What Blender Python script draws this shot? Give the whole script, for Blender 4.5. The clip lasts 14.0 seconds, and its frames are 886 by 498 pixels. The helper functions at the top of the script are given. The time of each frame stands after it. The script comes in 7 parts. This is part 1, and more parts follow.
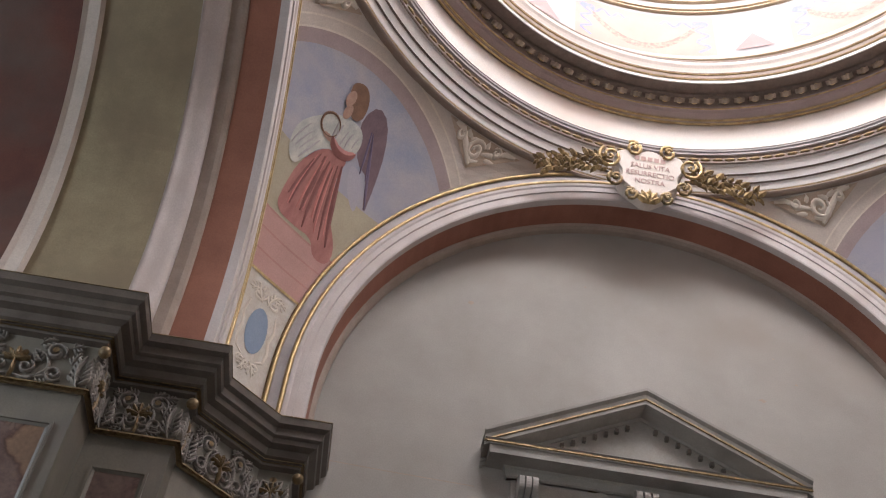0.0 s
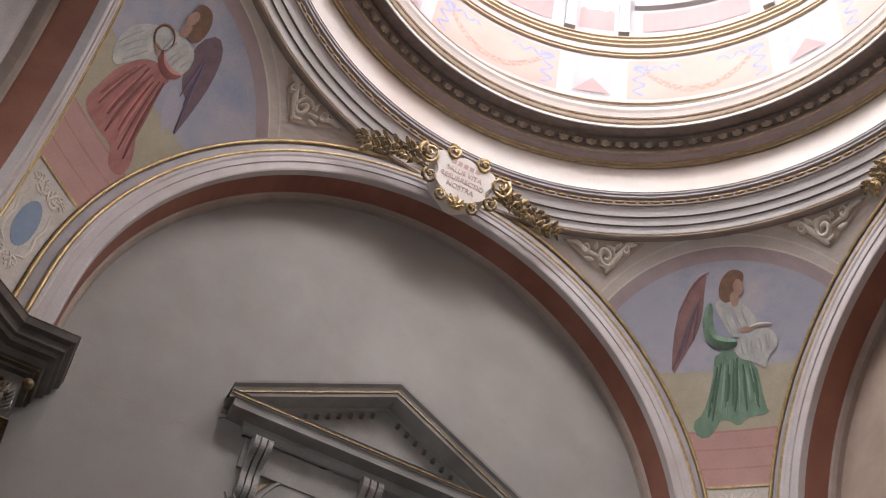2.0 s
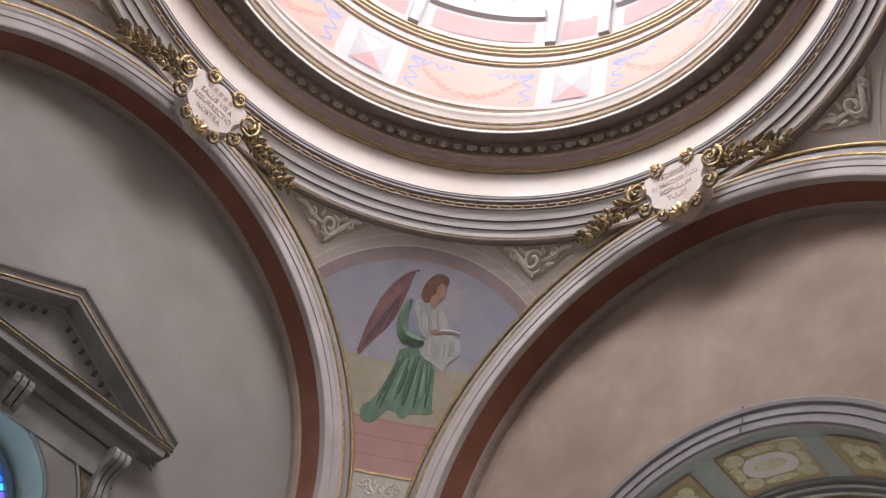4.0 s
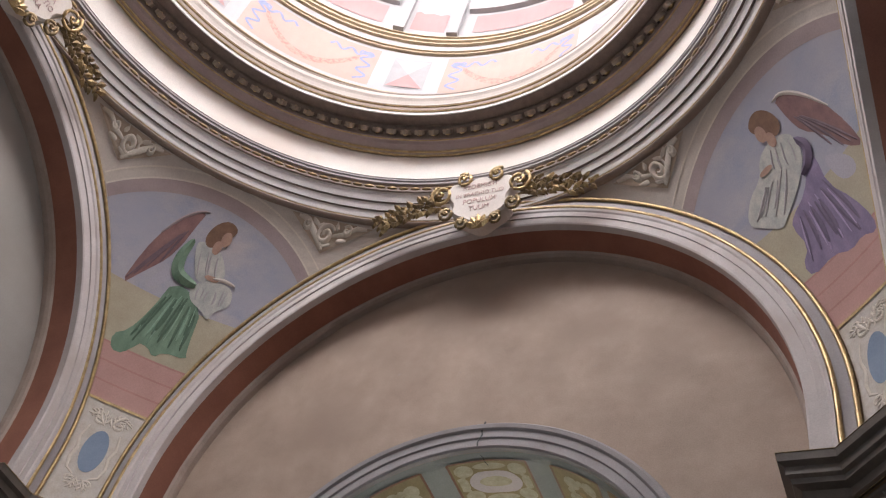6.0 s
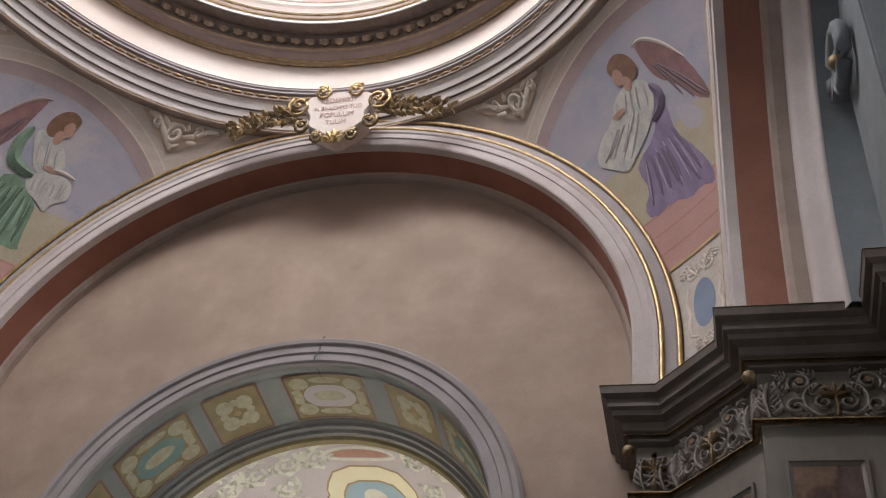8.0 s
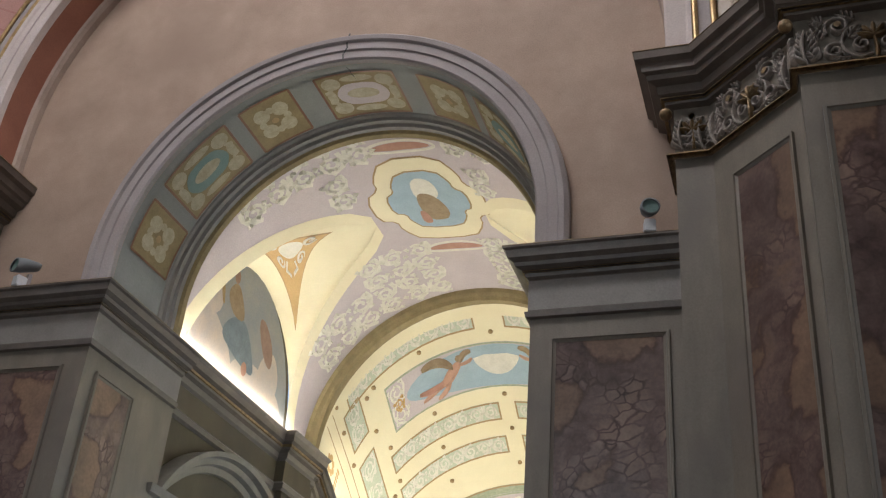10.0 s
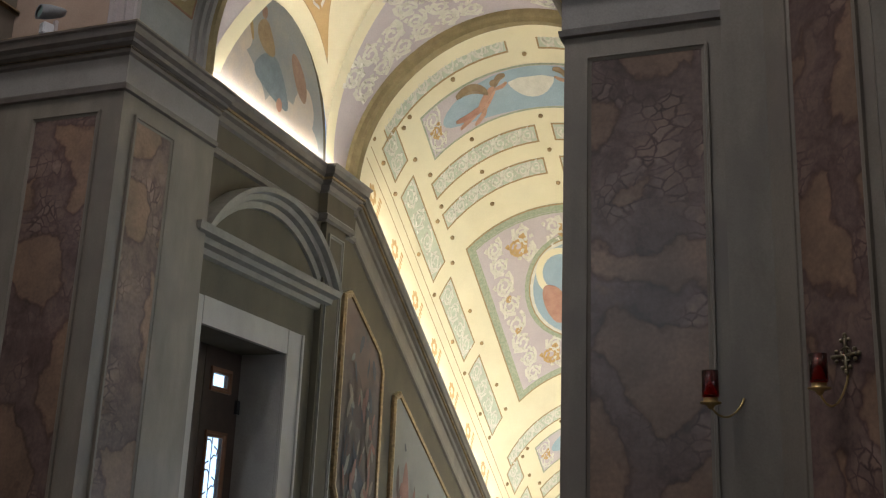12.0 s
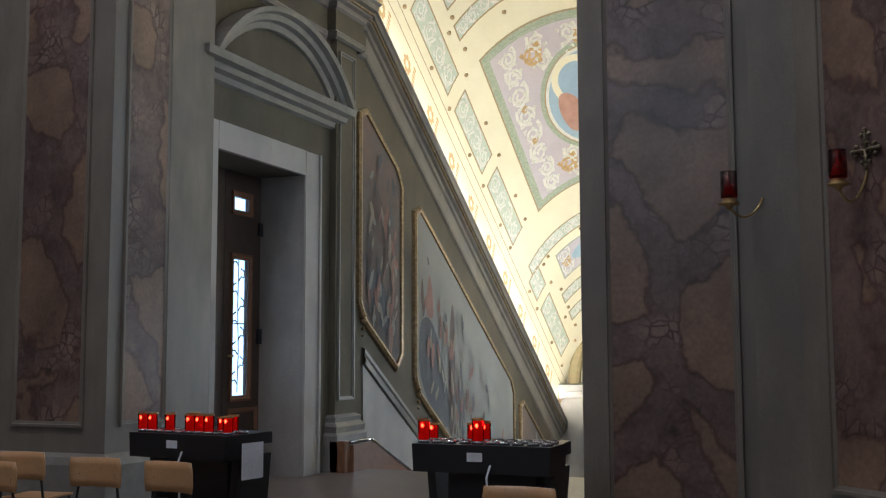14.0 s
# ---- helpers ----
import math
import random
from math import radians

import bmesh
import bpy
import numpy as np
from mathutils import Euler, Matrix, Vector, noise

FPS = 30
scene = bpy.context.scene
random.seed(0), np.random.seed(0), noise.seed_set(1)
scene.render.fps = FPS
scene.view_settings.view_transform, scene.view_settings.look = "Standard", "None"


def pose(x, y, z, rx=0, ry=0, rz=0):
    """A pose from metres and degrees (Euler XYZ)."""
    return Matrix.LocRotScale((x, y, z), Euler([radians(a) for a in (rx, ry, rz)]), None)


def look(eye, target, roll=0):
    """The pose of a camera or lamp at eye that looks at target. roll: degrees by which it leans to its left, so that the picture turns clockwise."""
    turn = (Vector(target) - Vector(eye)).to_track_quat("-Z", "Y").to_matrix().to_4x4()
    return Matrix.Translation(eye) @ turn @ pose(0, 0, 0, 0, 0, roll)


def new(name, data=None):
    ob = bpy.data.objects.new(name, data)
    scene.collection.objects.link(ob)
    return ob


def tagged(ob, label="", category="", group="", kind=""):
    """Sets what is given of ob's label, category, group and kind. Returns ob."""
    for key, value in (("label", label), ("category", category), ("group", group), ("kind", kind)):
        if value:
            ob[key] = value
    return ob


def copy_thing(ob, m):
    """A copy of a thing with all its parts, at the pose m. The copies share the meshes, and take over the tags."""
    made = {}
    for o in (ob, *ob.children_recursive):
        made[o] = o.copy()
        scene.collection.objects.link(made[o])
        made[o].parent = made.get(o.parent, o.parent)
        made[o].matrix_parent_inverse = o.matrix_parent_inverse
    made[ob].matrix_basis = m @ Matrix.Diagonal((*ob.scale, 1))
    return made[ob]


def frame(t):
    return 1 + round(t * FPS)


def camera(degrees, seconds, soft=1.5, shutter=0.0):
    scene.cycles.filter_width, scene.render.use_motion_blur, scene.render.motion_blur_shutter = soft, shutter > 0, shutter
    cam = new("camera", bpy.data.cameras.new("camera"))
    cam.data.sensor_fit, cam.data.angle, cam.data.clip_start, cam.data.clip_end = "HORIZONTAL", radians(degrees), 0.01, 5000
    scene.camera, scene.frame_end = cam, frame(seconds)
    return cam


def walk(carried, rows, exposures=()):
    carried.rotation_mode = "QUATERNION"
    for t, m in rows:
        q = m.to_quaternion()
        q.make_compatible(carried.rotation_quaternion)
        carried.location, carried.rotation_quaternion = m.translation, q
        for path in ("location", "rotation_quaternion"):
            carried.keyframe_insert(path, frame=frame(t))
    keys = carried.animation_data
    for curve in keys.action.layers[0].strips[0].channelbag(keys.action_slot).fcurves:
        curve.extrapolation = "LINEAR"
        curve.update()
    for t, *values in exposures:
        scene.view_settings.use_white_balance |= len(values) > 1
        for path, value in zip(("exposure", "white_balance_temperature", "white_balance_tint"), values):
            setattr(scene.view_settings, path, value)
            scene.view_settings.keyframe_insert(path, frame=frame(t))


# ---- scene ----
cam = camera(45.0, 14.0, soft=1.2)
EYE = (-2.98, -4.63, 1.6)
PATH = [
    (0.0, pose(*EYE, 135.71, -5.35, -7.72)),
    (0.5, pose(*EYE, 135.50, -5.57, -10.77)),
    (1.0, pose(*EYE, 136.02, -6.70, -15.86)),
    (1.5, pose(*EYE, 136.41, -7.27, -20.88)),
    (2.0, pose(*EYE, 136.64, -8.49, -26.85)),
    (2.5, pose(*EYE, 137.13, -9.28, -32.64)),
    (3.0, pose(*EYE, 137.44, -9.31, -38.71)),
    (3.5, pose(*EYE, 137.77, -9.35, -44.33)),
    (3.7, pose(*EYE, 137.99, -9.39, -46.65)),
    (5.8, pose(*EYE, 139.90, -10.90, -67.25)),
    (6.0, pose(*EYE, 140.35, -10.90, -68.86)),
    (6.5, pose(*EYE, 141.22, -10.88, -72.78)),
    (7.0, pose(*EYE, 141.57, -10.33, -76.27)),
    (7.2, pose(*EYE, 141.51, -10.18, -77.51)),
    (9.3, pose(*EYE, 126.10, -4.80, -74.62)),
    (9.5, pose(*EYE, 124.26, -4.70, -73.83)),
    (10.0, pose(*EYE, 120.23, -4.30, -72.57)),
    (10.5, pose(*EYE, 116.57, -3.71, -71.58)),
    (11.0, pose(*EYE, 112.68, -2.73, -70.42)),
    (11.5, pose(*EYE, 108.93, -2.60, -69.97)),
    (12.0, pose(*EYE, 105.49, -2.30, -69.66)),
    (12.5, pose(*EYE, 102.92, -1.53, -69.26)),
    (13.0, pose(*EYE, 100.36, -0.53, -68.87)),
    (13.5, pose(*EYE, 98.14, -0.59, -68.69)),
    (14.0, pose(*EYE, 95.53, 0.19, -68.26)),
]
walk(cam, PATH, [(0.0, 0.80, 6350, 10), (1.5, 0.62, 6300, 10), (3.5, 0.32, 6250, 10), (6.5, 0.36, 6350, 10), (7.2, 0.36, 6400, 10), (9.5, 0.46, 6450, 10), (11.0, 0.06, 6600, 10), (12.0, 0.0, 6600, 10), (13.0, 0.02, 6350, 10), (14.0, 0.14, 5950, 10)])

# ---- world and light ----
world = bpy.data.worlds.new("sky")
scene.world = world
world.use_nodes = True
wn = world.node_tree.nodes
sky = wn.new("ShaderNodeTexSky")
sky.sky_type, sky.sun_disc = "NISHITA", False
sky.sun_elevation, sky.sun_rotation = radians(58), radians(29)
wn["Background"].inputs["Strength"].default_value = 0.12
world.node_tree.links.new(sky.outputs[0], wn["Background"].inputs["Color"])
scene.view_settings.exposure = 0.0

sun = new("sun", bpy.data.lights.new("sun", "SUN"))
sun.data.energy, sun.data.angle, sun.data.color = 2.5, radians(0.6), (1, 0.95, 0.88)
sun.matrix_world = look((0, 0, 60), (-12, -22, 20))


def area(name, m, w, h, watts, color=(1, 1, 1)):
    lamp = new(name, bpy.data.lights.new(name, "AREA"))
    lamp.data.shape, lamp.data.size, lamp.data.size_y = "RECTANGLE", w, h
    lamp.data.energy, lamp.data.color = watts, color
    lamp.matrix_world = m
    return lamp


DRUM_R = 4.25
for i in range(8):                      # daylight in the eight drum windows
    a = radians(45 * i)
    p = Vector((math.sin(a) * 4.75, math.cos(a) * 4.75, 19.9))
    sunny = 1 + 0.42 * math.cos(a - radians(262))
    area("drum_daylight", look(p, (-p.x * 0.3, -p.y * 0.3, 12.0)), 1.9, 2.6, 440 * sunny, (1, 0.975, 0.985))

# ---- materials ----


def mat(name, rgb, rgb2=None, rough=0.8, metal=0.0, scale=3.0, fine=60.0, bump=0.15, mix=0.5, stain=None, emit=0.0, grain=0.12, streak=0.0):
    """A painted or worn surface: large patches between rgb and rgb2, fine grain, soft relief."""
    m = bpy.data.materials.new(name)
    m.use_nodes = True
    n, l = m.node_tree.nodes, m.node_tree.links
    b = n["Principled BSDF"]
    co = n.new("ShaderNodeTexCoord")
    big, small = n.new("ShaderNodeTexNoise"), n.new("ShaderNodeTexNoise")
    big.inputs["Scale"].default_value, big.inputs["Detail"].default_value, big.inputs["Roughness"].default_value = scale, 6, 0.62
    small.inputs["Scale"].default_value, small.inputs["Detail"].default_value = fine, 3
    if streak:                          # folds that run down the surface
        sq = n.new("ShaderNodeMapping")
        sq.inputs["Scale"].default_value = (1, 1, streak)
        l.new(co.outputs["Object"], sq.inputs["Vector"])
        l.new(sq.outputs["Vector"], big.inputs["Vector"])
    else:
        l.new(co.outputs["Object"], big.inputs["Vector"])
    l.new(co.outputs["Object"], small.inputs["Vector"])
    rgb2 = rgb2 or tuple(c * 0.78 for c in rgb)
    ramp = n.new("ShaderNodeValToRGB")
    ramp.color_ramp.elements[0].position, ramp.color_ramp.elements[1].position = 0.5 - mix * 0.4, 0.5 + mix * 0.4
    ramp.color_ramp.elements[0].color, ramp.color_ramp.elements[1].color = (*rgb2, 1), (*rgb, 1)
    l.new(big.outputs["Fac"], ramp.inputs["Fac"])
    mul = n.new("ShaderNodeMix")
    mul.data_type, mul.blend_type = "RGBA", "MULTIPLY"
    mul.inputs["Factor"].default_value = 1.0
    gr = n.new("ShaderNodeMapRange")
    gr.inputs["To Min"].default_value, gr.inputs["To Max"].default_value = 1 - grain * 2, 1 + grain
    l.new(small.outputs["Fac"], gr.inputs["Value"])
    l.new(ramp.outputs["Color"], mul.inputs["A"])
    l.new(gr.outputs["Result"], mul.inputs["B"])
    out = mul.outputs["Result"]
    if stain:
        st = n.new("ShaderNodeTexNoise")
        st.inputs["Scale"].default_value, st.inputs["Detail"].default_value = scale * 0.35, 8
        l.new(co.outputs["Object"], st.inputs["Vector"])
        sr = n.new("ShaderNodeValToRGB")
        sr.color_ramp.elements[0].position, sr.color_ramp.elements[1].position = 0.5, 0.72
        l.new(st.outputs["Fac"], sr.inputs["Fac"])
        mx = n.new("ShaderNodeMix")
        mx.data_type = "RGBA"
        l.new(sr.outputs["Color"], mx.inputs["Factor"])
        l.new(out, mx.inputs["A"])
        mx.inputs["B"].default_value = (*stain, 1)
        out = mx.outputs["Result"]
    l.new(out, b.inputs["Base Color"])
    b.inputs["Roughness"].default_value, b.inputs["Metallic"].default_value = rough, metal
    if bump:
        bp = n.new("ShaderNodeBump")
        bp.inputs["Strength"].default_value, bp.inputs["Distance"].default_value = bump, 0.01
        l.new(small.outputs["Fac"], bp.inputs["Height"])
        l.new(bp.outputs["Normal"], b.inputs["Normal"])
    if emit:
        l.new(out, b.inputs["Emission Color"])
        b.inputs["Emission Strength"].default_value = emit
    return m


def marble(name, tan, dark, pale, scale=5.5):
    """Breccia: broad tan clouds edged with dark, between fields of small pale clasts."""
    m = bpy.data.materials.new(name)
    m.use_nodes = True
    n, l = m.node_tree.nodes, m.node_tree.links
    b = n["Principled BSDF"]
    co, info = n.new("ShaderNodeTexCoord"), n.new("ShaderNodeObjectInfo")
    shift = n.new("ShaderNodeVectorMath")
    shift.operation = "MULTIPLY_ADD"
    shift.inputs[1].default_value = (17, 13, 29)
    l.new(info.outputs["Random"], shift.inputs[0])
    l.new(co.outputs["Object"], shift.inputs[2])
    at = shift.outputs[0]

    def noise_at(sc, detail, source, rough=0.55):
        t = n.new("ShaderNodeTexNoise")
        t.inputs["Scale"].default_value, t.inputs["Detail"].default_value, t.inputs["Roughness"].default_value = sc, detail, rough
        l.new(source, t.inputs["Vector"])
        return t

    def ramp(source, *stops):
        r = n.new("ShaderNodeValToRGB")
        while len(r.color_ramp.elements) < len(stops):
            r.color_ramp.elements.new(0.5)
        for e, (p, c) in zip(r.color_ramp.elements, stops):
            e.position, e.color = p, (*c, 1)
        l.new(source, r.inputs["Fac"])
        return r.outputs["Color"]

    def blend(kind, fac, x, y):
        k = n.new("ShaderNodeMix")
        k.data_type, k.blend_type = "RGBA", kind
        if isinstance(fac, float):
            k.inputs["Factor"].default_value = fac
        else:
            l.new(fac, k.inputs["Factor"])
        l.new(x, k.inputs["A"])
        l.new(y, k.inputs["B"])
        return k.outputs["Result"]

    def nudge(source, amount, vec):
        k = n.new("ShaderNodeVectorMath")
        k.operation = "MULTIPLY_ADD"
        k.inputs[1].default_value = (amount, amount, amount)
        l.new(source, k.inputs[0])
        l.new(vec, k.inputs[2])
        return k.outputs[0]

    broad = nudge(noise_at(0.9, 2, at).outputs["Color"], 0.7, at)
    crinkle = nudge(noise_at(9.0, 3, at).outputs["Color"], 0.07, broad)
    cells, edge = n.new("ShaderNodeTexVoronoi"), n.new("ShaderNodeTexVoronoi")
    edge.feature = "DISTANCE_TO_EDGE"
    for c in (cells, edge):
        c.inputs["Scale"].default_value = scale
        l.new(crinkle, c.inputs["Vector"])
    sep = n.new("ShaderNodeSeparateColor")
    l.new(cells.outputs["Color"], sep.inputs[0])
    mid = tuple(0.45 * x + 0.55 * y for x, y in zip(dark, pale))
    stones = ramp(sep.outputs[0], (0.1, mid), (0.5, tuple(0.5 * (x + y) for x, y in zip(tan, pale))), (0.9, pale))
    matrix = ramp(noise_at(6.0, 6, at, 0.7).outputs["Fac"], (0.35, tuple(c * 0.7 for c in dark)), (0.65, tuple(c * 1.5 for c in dark)))
    breccia = blend("MIX", ramp(edge.outputs["Distance"], (0.02, (0, 0, 0)), (0.12, (1, 1, 1))), matrix, stones)
    # clasts thin out into a fine-grained ground in places
    ground = ramp(noise_at(3.2, 8, broad, 0.7).outputs["Fac"], (0.32, dark), (0.56, mid), (0.72, tuple(0.8 * c for c in tan)))
    breccia = blend("MIX", ramp(noise_at(1.7, 3, at).outputs["Fac"], (0.36, (0, 0, 0)), (0.50, (1, 1, 1))), breccia, ground)
    cloud = ramp(noise_at(2.0, 9, at, 0.68).outputs["Fac"], (0.28, tuple(c * 0.62 for c in tan)), (0.5, tuple(c * 0.9 for c in tan)), (0.75, tuple(c * 1.12 for c in tan)))
    squash = n.new("ShaderNodeMapping")
    squash.inputs["Scale"].default_value = (1.0, 1.0, 0.78)
    l.new(crinkle, squash.inputs["Vector"])
    ovals = n.new("ShaderNodeTexVoronoi")
    ovals.feature = "DISTANCE_TO_EDGE"
    ovals.inputs["Scale"].default_value = 1.15
    l.new(nudge(noise_at(3.5, 3, at).outputs["Color"], 0.22, squash.outputs["Vector"]), ovals.inputs["Vector"])
    mask_n = ovals.outputs["Distance"]
    mask = ramp(mask_n, (0.13, (0, 0, 0)), (0.15, (1, 1, 1)))
    rim = ramp(mask_n, (0.10, (1, 1, 1)), (0.138, (0.52, 0.45, 0.45)), (0.17, (1, 1, 1)))
    body = blend("MULTIPLY", 1.0, blend("MIX", mask, breccia, cloud), rim)
    fine = ramp(noise_at(30, 5, at).outputs["Fac"], (0.3, (0.80, 0.80, 0.80)), (0.7, (1.12, 1.12, 1.12)))
    tone = ramp(noise_at(0.8, 6, at, 0.6).outputs["Fac"], (0.35, (0.62, 0.60, 0.60)), (0.65, (1.12, 1.08, 1.05)))
    l.new(blend("MULTIPLY", 1.0, blend("MULTIPLY", 1.0, body, fine), tone), b.inputs["Base Color"])
    b.inputs["Roughness"].default_value = 0.36
    return m


